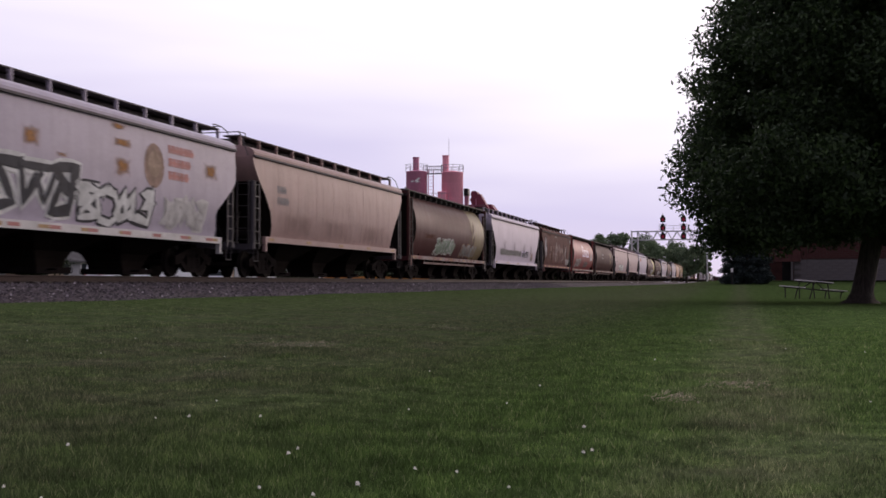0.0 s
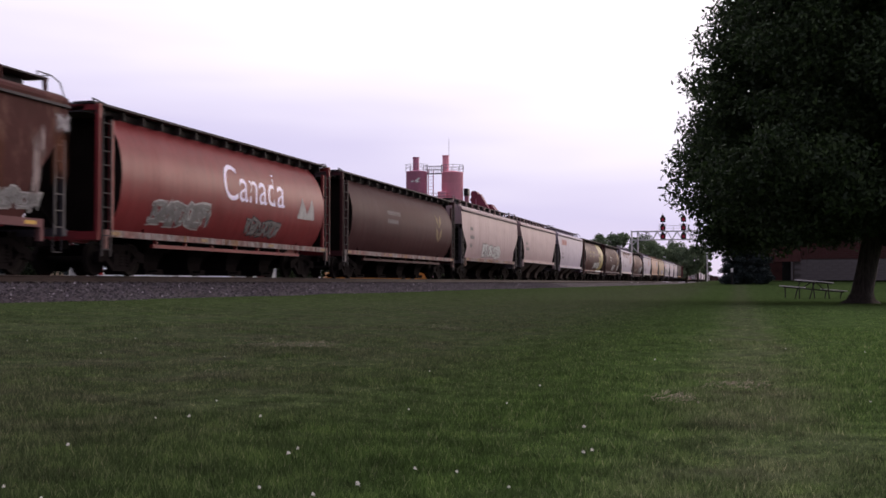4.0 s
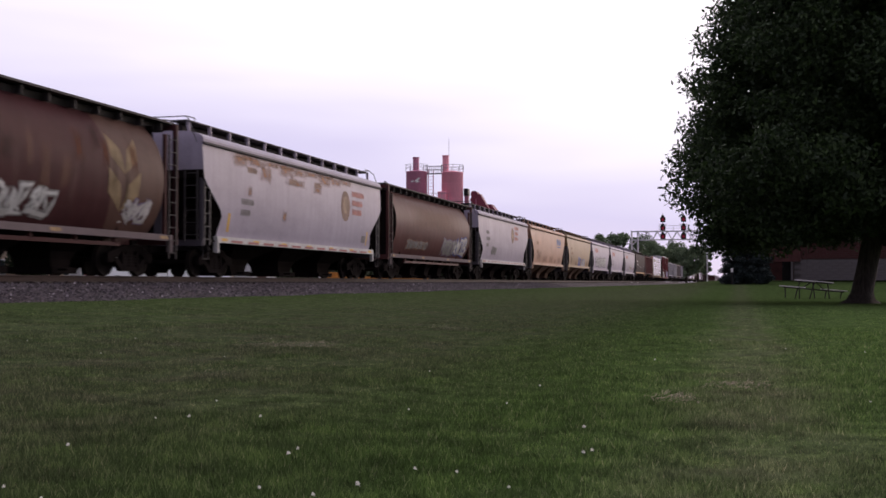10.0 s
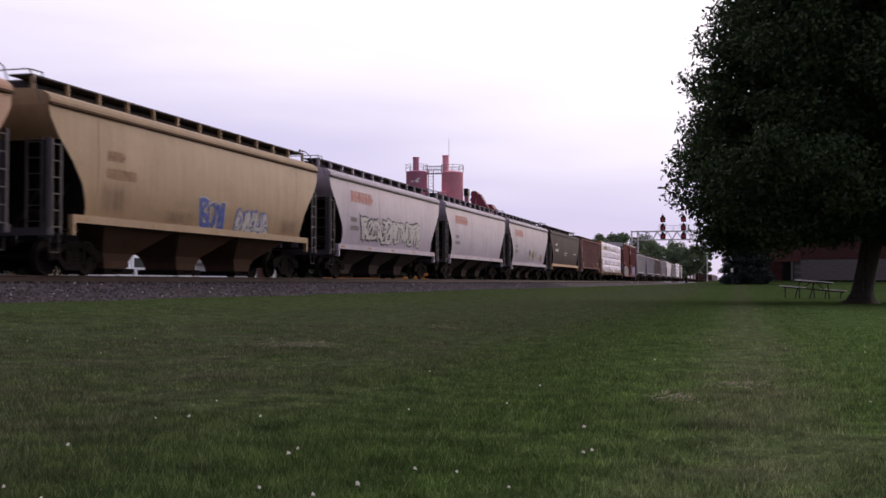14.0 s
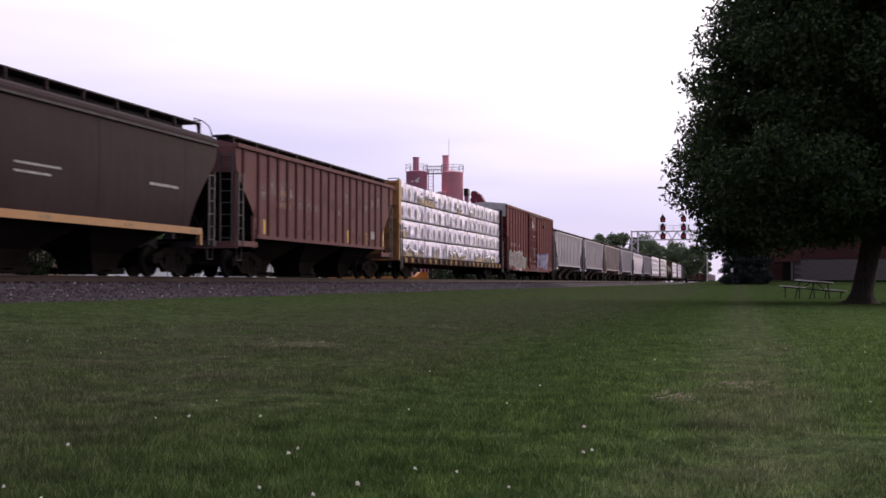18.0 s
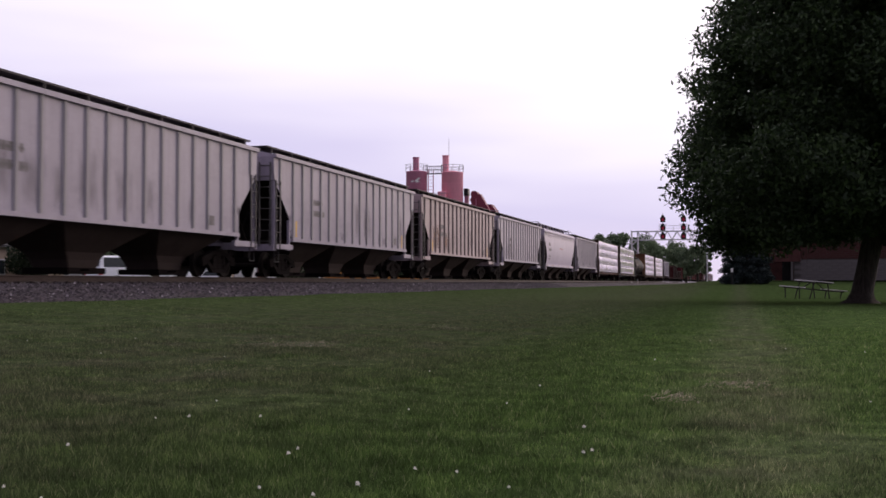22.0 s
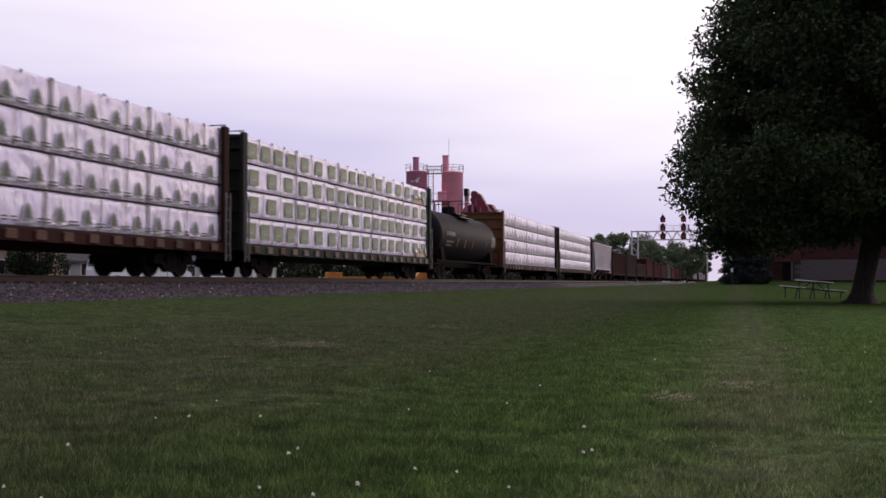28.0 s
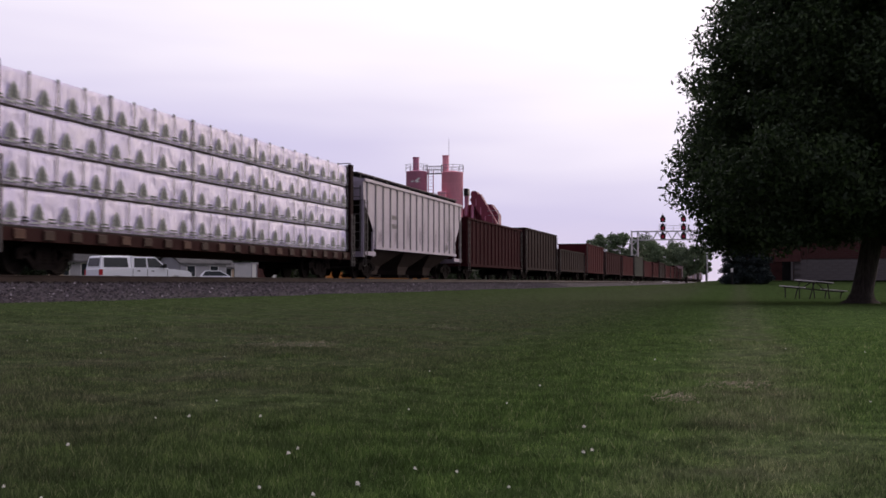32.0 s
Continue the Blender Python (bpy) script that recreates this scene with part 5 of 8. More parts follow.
P["white2"] = paint("chalky_white_paint", (0.44, 0.388, 0.465), 0.14, 0.35)
P["brown"] = paint("faded_brown_paint", (0.080, 0.027, 0.028), 0.35, 0.5, 0.48, spec=0.07)
P["brown2"] = paint("dusty_brown_paint", (0.070, 0.026, 0.028), 0.30, 0.6, 0.55, spec=0.05)
P["tanbrown"] = paint("rusty_tan_brown_paint", (0.112, 0.046, 0.043), 0.5, 0.6, 0.50, (0.072, 0.030, 0.027), 0.06)
P["endgrey"] = paint("dull_end_frame_paint", (0.085, 0.078, 0.088), 0.25, 0.4, 0.8, spec=0.04)
P["rust"] = paint("rust_streaked_paint", (0.100, 0.040, 0.036), 0.5, 0.5, 0.6, spec=0.02, rust_colour=(0.19, 0.105, 0.085))
P["red"] = paint("faded_red_paint", (0.25, 0.034, 0.038), 0.2, 0.5, 0.46, spec=0.16)
P["tan"] = paint("faded_orange_tan_paint", (0.48, 0.285, 0.19), 0.14, 0.4, rust_colour=(0.33, 0.16, 0.09))
P["yellow"] = paint("dull_yellow_paint", (0.36, 0.245, 0.135), 0.12, 0.45)
P["dark"] = paint("sooty_dark_paint", (0.055, 0.037, 0.040), 0.2, 0.4, 0.6, spec=0.03)
P["rustrib"] = paint("rust_red_paint", (0.225, 0.116, 0.112), 0.35, 0.5, 0.7, spec=0.04)
P["boxred"] = paint("oxide_red_paint", (0.158, 0.029, 0.036), 0.2, 0.5, 0.65, spec=0.05)
P["black"] = paint("sooty_black_paint", (0.016, 0.0125, 0.0175), 0.06, 0.3, 0.6, spec=0.03)
P["orange"] = paint("worn_orange_paint", (0.50, 0.26, 0.10), 0.3, 0.4)
P["dkgreen"] = paint("dark_green_paint", (0.035, 0.042, 0.035), 0.15, 0.3, 0.7, spec=0.05)
P["dkbrown"] = paint("dark_brown_paint", (0.021, 0.009, 0.010), 0.2, 0.4, 0.75, spec=0.03)
P["darkrib"] = paint("dark_rust_rib_paint", (0.135, 0.052, 0.052), 0.3, 0.5, 0.75, spec=0.04)
P["ochre"] = paint("brownish_ochre_paint", (0.17, 0.080, 0.036), 0.3, 0.5)
P["deckdark"] = paint("dark_rusty_deck_paint", (0.050, 0.022, 0.020), 0.3, 0.5, 0.8, spec=0.03)
# darker copies of the car paint, shade under the hoppers put into the colour
P["shade"] = paint("shaded_hopper_paint", (0.060, 0.046, 0.041), 0.25, 0.5, 0.8, spec=0.03)
P["shade_tan"] = paint("shaded_tan_paint", (0.10, 0.062, 0.042), 0.25, 0.5, 0.8, spec=0.03)
P["wheat"] = paint("faded_wheat_yellow_paint", (0.36, 0.30, 0.09), 0.15, 0.35)


def patched_sill():
    """Sill painted over in lengths of pink, grey, white and rust."""
    m, nt, b = material("patched_sill_paint", 0.8, 0, 0.05)
    along = noise_of(nt, coords(nt, (0.05, 1, 0.05)), 0.9, 3, 0.75)
    tone = ramp_of(nt, along, [(0.30, (0.13, 0.08, 0.075)), (0.40, (0.36, 0.21, 0.19)), (0.47, (0.30, 0.20, 0.19)), (0.53, (0.42, 0.38, 0.37)), (0.58, (0.21, 0.13, 0.12)), (0.64, (0.38, 0.22, 0.12)), (0.72, (0.30, 0.29, 0.29))])
    dirt = ramp_of(nt, noise_of(nt, coords(nt), 4.5, 6, 0.7), [(0.35, (0.45, 0.42, 0.40)), (0.62, (1, 1, 1))])
    nt.links.new(mix_of(nt, 1.0, tone, dirt, "MULTIPLY"), b.inputs["Base Color"])
    return m


P["pinkgrey"] = patched_sill()
for key, colour, strength, upright in (("orange", (0.50, 0.29, 0.19), 0.66, False), ("rust", (0.20, 0.085, 0.055), 0.7, True), ("ochre", (0.40, 0.21, 0.09), 0.95, False), ("pale", (0.44, 0.35, 0.34), 0.95, True), ("grime_shade", (0.06, 0.042, 0.036), 0.32, True),
                                       ("dust", (0.25, 0.155, 0.14), 0.30, True), ("tan", (0.30, 0.18, 0.13), 0.42, True), ("grey", (0.24, 0.21, 0.21), 0.30, True), ("chalk", (0.46, 0.37, 0.36), 0.62, True), ("haze", (0.26, 0.19, 0.20), 0.45, False), ("white", (0.60, 0.57, 0.60), 0.95, False)):
    STAIN[key] = stain_material(key + "_stain", colour, strength, upright)


def emblem(car, xz, y, z, r):
    patch(car, xz, disc(y, z, r, 20, 1.15), "gold", "emblem", "round faded gold emblem")
    patch(car, xz, disc(y, z + 0.05, r * 0.62, 16, 1.1), "emblem_tan", "emblem", "tan emblem centre", 0.012)
    bars(car, xz, y + r + 0.25, z + 0.45, [1.5, 1.3, 1.2], "stencil_red", 0.24, 0.14, 3, "lettering")


def wheat_mark(car, xz, y, z, mat, size=1.0):
    g = Geo()
    for s in (-1, 1):
        for dz, k in ((0.0, size), (0.75 * size, 0.9 * size)):
            on_side(g, xz, [(y, z + dz), (y + s * 0.55 * k, z + dz + 0.35 * k), (y + s * 0.6 * k, z + dz + 0.85 * k), (y + s * 0.15 * k, z + dz + 0.55 * k)], 0.012)
    part("wheat_mark", g, M[mat], car, "leaf-shaped mark")


def make_train():
    # 1: light grey, gold emblem, large scribble low on the side
    c, n = span(1)
    car = smooth_hopper(c, n, P["grey"], "light grey covered hopper with faded emblem and graffiti", M["plate"], "square", 0, 11, reflect=9, sill_z=1.05)
    emblem(car, SMOOTH, 3.3, 3.1, 0.55)
    for y, w, z0, z1 in ((1.1, 1.1, 2.60, 3.20), (1.1, 1.1, 3.40, 3.70), (6.2, 1.1, 2.95, 3.55), (-2.7, 0.8, 2.95, 3.50), (-1.4, 0.6, 2.85, 3.0), (1.0, 1.0, 3.85, 4.08)):
        stain(car, SMOOTH, y, y + w, z0, z1, "ochre", 0.012)
    scrawl(car, SMOOTH, -5.0, -0.3, 1.38, 2.75, ("spray_dark", "spray_white"), 11, 0.8)
    scrawl(car, SMOOTH, -0.3, 3.4, 1.38, 2.35, ("spray_white", "spray_dark"), 12, 0.85)
    scrawl(car, SMOOTH, 4.0, 6.4, 1.45, 2.3, ("stencil_pale", "plate"), 13)
    for i in range(9):
        part("reflector", REFLECTOR["reflector_red"], None, car, at=pose(1.583, -6.1 + i * 1.6, 1.15))
    # 2
    c, n = span(2)
    car = smooth_hopper(c, n, P["beige"], "grimy beige covered hopper with bowed sides", None, "curve", 8, 11, dark=M["grime_shade"], sill_z=1.22)
    bars(car, SMOOTH, -6.6, 3.0, [0.8, 1.0], "stencil_dark", 0.26, 0.14, 2)
    for y, w in ((-6.8, 4.6), (-3.0, 5.2), (1.5, 5.0)):
        stain(car, SMOOTH, y, y + w, 1.35, 2.5, "dust")
    # 3
    c, n = span(3)
    car = cylinder_hopper(c, n, P["brown"], "faded brown cylindrical hopper with a yellow end", P["soiledwheat"], P["pinkgrey"], panel=3.7)
    wheat_mark(car, CYL, 4.5, 1.7, "brown_mark", 1.25)
    scrawl(car, CYL, -3.4, 0.5, 1.4, 2.25, ("spray_sage", "spray_white"), 14)
    scrawl(car, CYL, 2.2, 5.9, 1.35, 2.1, ("spray_grey", "stencil_tan"), 141)
    stain(car, CYL, -6.4, -3.5, 2.1, 2.45, "rust")
    stain(car, CYL, 4.2, 6.6, 1.5, 3.9, "orange")
    stain(car, CYL, -6.9, 6.9, 2.6, 4.1, "dust")
    # 4
    c, n = span(4)
    car = smooth_hopper(c, n, P["white"], "off-white covered hopper with small graffiti", None, "slant", 4, 12, sill_z=1.12)
    scrawl(car, SMOOTH, -6.2, 1.2, 1.75, 2.15, ("spray_grey", "stencil_dark"), 15)
    scrawl(car, SMOOTH, 1.6, 4.2, 1.7, 2.2, ("spray_dark", "wrap"), 16)
    patch(car, SMOOTH, [(5.4, 1.5), (5.9, 1.5), (5.9, 1.85), (5.4, 1.85)], "stencil_dark", "placard")
    stain(car, SMOOTH, 5.0, 6.6, 1.4, 2.2, "orange")
    for y in (-5.5, -2.0, 1.8, 4.6):
        stain(car, SMOOTH, y, y + 1.3, 1.5, 3.0, "grey")
    # 5
    c, n = span(5)
    car = smooth_hopper(c, n, P["rust"], "rust-streaked dark brown covered hopper", P["rustrib"], "slant", 0, 9, reflect=7, sill_z=1.12, shine="reflector")
    bars(car, SMOOTH, -1.1, 2.55, [1.3], "faded_letter", 0.55, 0.1, 7, "lettering")
    bars(car, SMOOTH, 1.5, 2.5, [1.8], "faded_letter", 0.45, 0.1, 8, "lettering")
    for y, w, z0, z1, mat in ((-7.3, 2.0, 2.6, 4.0, "pale"), (-6.8, 0.8, 1.9, 3.6, "white"), (-5.0, 0.9, 1.6, 3.7, "rust"), (-3.6, 1.3, 1.5, 3.3, "rust"), (-2.6, 0.6, 1.5, 3.6, "pale"), (-0.2, 1.6, 1.5, 2.5, "dust"),
                              (1.1, 0.45, 1.5, 3.7, "pale"), (1.9, 0.5, 1.6, 3.4, "rust"), (4.3, 0.6, 1.6, 3.5, "white"), (4.7, 1.0, 1.5, 3.6, "rust"), (6.5, 0.5, 1.4, 3.6, "pale"), (7.2, 0.9, 2.0, 3.9, "rust"), (7.4, 0.8, 3.4, 4.0, "white"), (-2.0, 2.6, 3.75, 4.0, "pale"), (-5.8, 3.0, 3.8, 4.05, "rust")):
        stain(car, SMOOTH, y, y + w, z0, z1, mat, 0.010)
    peel = random.Random(55)
    for k in range(34):
        y = peel.uniform(-7.2, 7.0)
        z1 = peel.uniform(2.4, 4.05)
        stain(car, SMOOTH, y, y + peel.uniform(0.25, 0.9), max(1.35, z1 - peel.uniform(0.7, 2.0)), z1, peel.choice(("pale", "pale", "rust", "tan", "chalk")), 0.006 + 0.0004 * k)
    stain(car, SMOOTH, -7.0, -6.0, 1.9, 4.0, "white", 0.022)
    stain(car, SMOOTH, -6.5, -5.7, 1.6, 3.2, "white", 0.024)
    scrawl(car, SMOOTH, 5.0, 7.0, 1.5, 1.95, ("spray_grey", "stencil_pale"), 17)
    # 6
    c, n = span(6)
    car = cylinder_hopper(c, n, P["red"], "faded red cylindrical hopper with white lettering", None, P["pinkgrey"])
    word(car, CYL, -1.4, 2.50, 1.65, "Canada", "wrap")
    scrawl(car, CYL, -5.6, -2.2, 1.5, 2.2, ("spray_grey", "spray_white"), 18)
    scrawl(car, CYL, 0.6, 3.4, 1.4, 2.0, ("spray_grey", "spray_dark"), 181)
    patch(car, CYL, [(4.8, 2.2), (5.2, 3.0), (5.7, 2.4), (6.2, 3.0), (6.5, 2.2)], "stencil_pale", "leaf_mark")
    # 7
    c, n = span(7)
    car = cylinder_hopper(c, n, P["brown2"], "dusty brown cylindrical hopper with leaf mark", None, P["pinkgrey"])
    wheat_mark(car, CYL, 5.6, 2.0, "wheat_dull")
    stain(car, CYL, -6.9, 6.9, 2.5, 4.1, "dust")
    bars(car, CYL, -3.5, 3.0, [2.0, 1.6], "stencil_dark", 0.2, 0.2, 2)
    # 8
    c, n = span(8)
    car = smooth_hopper(c, n, P["beige2"], "dusty grey covered hopper with outlined graffiti", P["pinkgrey"], "square", 6, 10, reflect=6, sill_z=1.13)
    bars(car, SMOOTH, -6.4, 3.0, [0.75, 1.05, 0.6], "stencil_dark", 0.24, 0.28, 2)
    scrawl(car, SMOOTH, -2.9, 2.6, 1.45, 2.3, ("spray_white", "stencil_dark"), 19)
    # 9
    c, n = span(9)
    car = smooth_hopper(c, n, P["beige2"], "grey-beige covered hopper with three bays", None, "curve", 5, 12, dark=P["shade"], sill_z=1.36)
    bars(car, SMOOTH, -6.2, 2.7, [0.7, 1.3], "stencil_dark", 0.24, 0.16, 2)
    # 10
    c, n = span(10)
    car = smooth_hopper(c, n, P["white2"], "chalky white covered hopper with faded red lettering", None, "slant", 4, 12, dark=P["shade"], sill_z=1.20)
    bars(car, SMOOTH, -6.2, 3.3, [2.9], "stencil_red", 0.5, 0.1, 2, "lettering")
    bars(car, SMOOTH, -6.0, 2.4, [0.7, 1.0], "stencil_dark", 0.2, 0.16, 3)
    # 11
    c, n = span(11)
    car = cylinder_hopper(c, n, P["brown"], "brown cylindrical hopper with yellow end and leaf mark", P["wheat"], P["pinkgrey"])
    wheat_mark(car, CYL, 4.6, 1.5, "brown_mark", 1.35)
    scrawl(car, CYL, -0.2, 4.4, 1.4, 2.1, ("spray_white", "spray_grey"), 21)
    bars(car, CYL, -4.4, 3.05, [1.7, 1.3], "wheat_dull", 0.24, 0.2, 2)
    bars(car, CYL, -2.0, 3.05, [1.9, 1.5], "wheat_dull", 0.24, 0.2, 4)
    wheat_mark(car, CYL, -5.8, 2.75, "wheat_dull", 0.55)
    stain(car, CYL, -6.4, -4.0, 2.05, 2.3, "orange")
    patch(car, lambda z: 1.53, [(0.6, 1.03), (5.4, 1.03), (5.4, 1.19), (0.6, 1.19)], "spray_white", "marking", "white sprayed sill")
    stain(car, CYL, -6.9, 6.9, 2.9, 4.2, "dust")
    # 12
    c, n = span(12)
    car = cylinder_hopper(c, n, P["brown2"], "faded brown cylindrical hopper with white graffiti", P["fadedtan"], P["ribmid"], panel=3.3)
    scrawl(car, CYL, -0.2, 2.6, 1.35, 2.1, ("spray_white", "spray_grey"), 22)
    wheat_mark(car, CYL, 5.6, 1.7, "wheat_dull", 1.35)
    scrawl(car, CYL, 5.7, 7.1, 1.4, 2.1, ("stencil_pale", "spray_violet"), 221)
    stain(car, CYL, -6.9, 6.9, 2.6, 4.1, "dust")
    streaks = random.Random(12)
    for k in range(26):
        # rain-washed streaks down the barrel, darker ones over the tan end
        y = -6.6 + 0.5 * k + streaks.uniform(-0.2, 0.2)
        z1 = streaks.uniform(3.0, 4.0)
        stain(car, CYL, y, y + streaks.uniform(0.25, 0.7), z1 - streaks.uniform(0.8, 1.9), z1, streaks.choice(("rust", "grime_shade", "rust") if y > 3.2 else ("tan", "dust", "grime_shade")), 0.006 + 0.0003 * k)
    bars(car, CYL, -3.2, 2.9, [1.2, 0.8], "stencil_pale", 0.16, 0.2, 4)
    # 13
    c, n = span(13)
    car = smooth_hopper(c, n, P["grey"], "light grey covered hopper with emblem and rust spots", M["plate"], "square", 0, 12, reflect=7, sill_z=1.08, shine="reflector")
    emblem(car, SMOOTH, 4.0, 3.0, 0.55)
    for y, w, z0, z1 in ((-4.8, 1.5, 3.2, 4.0), (-2.5, 2.4, 3.3, 3.7), (-6.6, 2.2, 3.85, 4.1), (-3.6, 3.0, 3.85, 4.1), (0.6, 2.4, 3.9, 4.1), (-5.6, 0.5, 2.6, 3.1), (-2.6, 0.5, 1.9, 2.5), (0.2, 1.2, 3.2, 3.6)):
        stain(car, SMOOTH, y, y + w, z0, z1, "orange")
    for y in (-6.9, 6.8):
        patch(car, SMOOTH, [(y, 1.45), (y + 0.16, 1.45), (y + 0.16, 2.05), (y, 2.05)], "reflector", "corner_strip", "yellow corner strip")
    for i in range(11):
        part("reflector", RED_STRIP, None, car, at=pose(1.583, -6.3 + i * 1.26, 1.14))
    for k in range(9):
        stain(car, SMOOTH, -6.9 + 1.25 * k, -5.2 + 1.3 * k, 3.55 + 0.12 * (k % 3), 4.12, "orange", 0.007 + 0.0004 * k)
    for i, (y, z) in enumerate(((-5.5, 3.5), (-2.0, 3.4), (0.5, 3.5))):
        bars(car, SMOOTH, y, z, [0.7], "gold", 0.2, 0.1, 5 + i)
    bars(car, SMOOTH, -6.0, 2.4, [1.0, 0.7], "stencil_dark", 0.2, 0.16, 3)
    patch(car, SMOOTH, [(6.2, 1.55), (6.7, 1.55), (6.7, 1.85), (6.2, 1.85)], "stencil_dark", "placard")
    # 14
    c, n = span(14)
    car = cylinder_hopper(c, n, P["tanbrown"], "rusty tan-brown cylindrical hopper with violet scribbles", None, P["ribmid"])
    scrawl(car, CYL, 1.6, 4.4, 1.35, 2.2, ("spray_grey", "spray_violet"), 23)
    scrawl(car, CYL, 4.2, 6.9, 1.40, 2.45, ("stencil_pale", "spray_blue"), 232)
    scrawl(car, CYL, -5.2, -1.6, 1.5, 1.95, ("spray_grey", "stencil_tan"), 231)
    stain(car, CYL, -6.9, 6.9, 2.3, 4.1, "tan")
    # 15
    c, n = span(15)
    car = smooth_hopper(c, n, P["grey2"], "pale grey covered hopper with gold emblem", M["plate"], "square", 0, 12, sill_z=1.10)
    emblem(car, SMOOTH, 2.4, 3.2, 0.5)
    for i in range(13):
        part("reflector", REFLECTOR["reflector_red"], None, car, at=pose(1.583, -6.6 + i * 1.1, 1.20))
    bars(car, SMOOTH, -6.2, 3.0, [0.8, 1.1, 0.7], "stencil_dark", 0.22, 0.2, 3)
    scrawl(car, SMOOTH, -4.4, -3.0, 1.7, 2.2, ("spray_grey", "stencil_dark"), 24)
    # 16
    c, n = span(16)
    car = smooth_hopper(c, n, P["tan"], "faded orange-tan covered hopper with blue lettering", None, "curve", 8, 10, dark=P["shade_tan"], rail_mat=P["shade_tan"], sill_z=1.25)
    bars(car, SMOOTH, -6.3, 2.9, [0.8], "stencil_tan", 0.26, 0.2, 3)
    bars(car, SMOOTH, -6.3, 2.25, [0.9], "stencil_tan", 0.26, 0.2, 4)
    bars(car, SMOOTH, 3.9, 3.15, [2.4], "blue", 0.55, 0.1, 5, "lettering")
    for y, w, z1 in ((-6.6, 3.0, 2.6), (-4.0, 3.6, 2.2), (-0.5, 3.2, 2.3), (2.2, 2.0, 2.0), (4.0, 2.8, 2.2)):
        stain(car, SMOOTH, y, y + w, 1.35, z1, "dust")
    patch(car, SMOOTH, [(3.9, 2.95), (6.2, 2.95), (6.2, 3.04), (3.9, 3.04)], "blue", "lettering")
    # 17
    c, n = span(17)
    car = smooth_hopper(c, n, P["yellow"], "dull yellow covered hopper with blue graffiti", None, "curve", 2, 12, dark=P["shade_tan"], rail_mat=P["shade_tan"], sill_z=1.31)
    bars(car, SMOOTH, -6.2, 3.0, [0.8, 1.4], "stencil_tan", 0.26, 0.2, 3)
    scrawl(car, SMOOTH, -1.0, 0.7, 1.5, 2.4, ("spray_blue", "stencil_pale"), 25)
    scrawl(car, SMOOTH, 1.5, 4.1, 1.45, 2.25, ("stencil_pale", "spray_blue"), 26)
    for y, w, z1 in ((-6.8, 2.0, 2.6), (-3.6, 2.4, 2.0), (-1.9, 0.7, 2.0), (4.6, 2.4, 2.2)):
        stain(car, SMOOTH, y, y + w, 1.40, z1, "dust")
    # 18 to 20: pale hoppers
    for k, seed in ((18, 27), (19, 28), (20, 29)):
        c, n = span(k)
        lab = {18: "chalky white covered hopper with red lettering and long graffiti", 19: "chalky white covered hopper with small markings", 20: "light grey covered hopper with red lettering and stains"}[k]
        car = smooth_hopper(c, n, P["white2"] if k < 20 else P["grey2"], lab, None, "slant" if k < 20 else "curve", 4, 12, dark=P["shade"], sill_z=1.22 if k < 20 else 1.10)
        bars(car, SMOOTH, -6.0, 3.25, [2.8], "stencil_red", 0.48, 0.1, k, "lettering")
        bars(car, SMOOTH, -6.0, 2.4, [0.8, 1.1], "stencil_dark", 0.2, 0.16, k)
        if k == 18:
            scrawl(car, SMOOTH, -4.5, 4.6, 1.6, 2.7, ("plate", "spray_dark"), seed)
        if k == 20:
            scrawl(car, SMOOTH, -0.6, 2.2, 1.6, 2.3, ("plate", "stencil_pale"), seed)
            for y, z0, mat in ((-0.8, 1.7, "rust"), (0.6, 1.6, "ochre"), (1.8, 1.6, "grey"), (4.2, 1.4, "ochre")):
                stain(car, SMOOTH, y, y + 1.1, z0, z0 + 0.8, mat, 0.03)
    # 21
    c, n = span(21)
    car = smooth_hopper(c, n, P["dark"], "sooty dark brown covered hopper with orange sill", P["orange"], "curve", 4, 11, sill_z=1.28)
    bars(car, SMOOTH, -6.2, 3.1, [0.9], "stencil_pale", 0.24, 0.2, 3)
    bars(car, SMOOTH, -6.2, 2.6, [1.4], "stencil_pale", 0.24, 0.2, 4)
    bars(car, SMOOTH, -1.2, 2.55, [1.8, 1.4], "stencil_pale", 0.06, 0.14, 5)
    bars(car, SMOOTH, 4.8, 2.55, [1.6], "stencil_pale", 0.08, 0.14, 6)
    # 22
    c, n = span(22)
    car = ribbed_hopper(c, n, P["rustrib"], "rust-red ribbed hopper with chalky stains", 17, walk=True, dark=M["grime_shade"], rib_mat=P["darkrib"])
    flat = lambda z: 1.53
    gap = (n - 3.5) / 16
    chalky = random.Random(88)
    for i in range(16):
        # worn chalky patches between the posts, heavier at mid height
        y = -n / 2 + 1.75 + gap * i + 0.13
        z = chalky.uniform(2.3, 2.9)
        stain(car, flat, y, y + gap - 0.26, z, z + chalky.uniform(0.5, 1.3), chalky.choice(("chalk", "chalk", "dust")))
        if chalky.random() < 0.5:
            stain(car, flat, y + 0.05, y + gap - 0.3, 1.5, chalky.uniform(1.8, 2.3), "dust", 0.007)
    for y in (-6.3, -1.7, 2.2, 4.6):
        patch(car, flat, [(y, 1.5), (y + 0.18, 1.5), (y + 0.18, 2.0), (y, 2.0)], "reflector", "reflector", "dull yellow side strip")
    patch(car, flat, [(n / 2 - 1.5, 1.46), (n / 2 - 1.34, 1.46), (n / 2 - 1.34, 2.3), (n / 2 - 1.5, 2.1)], "reflector", "corner_strip", "dull yellow corner strip")
    bars(car, flat, 5.3, 1.75, [0.5], "stencil_pale", 0.34, 0.1, 8)
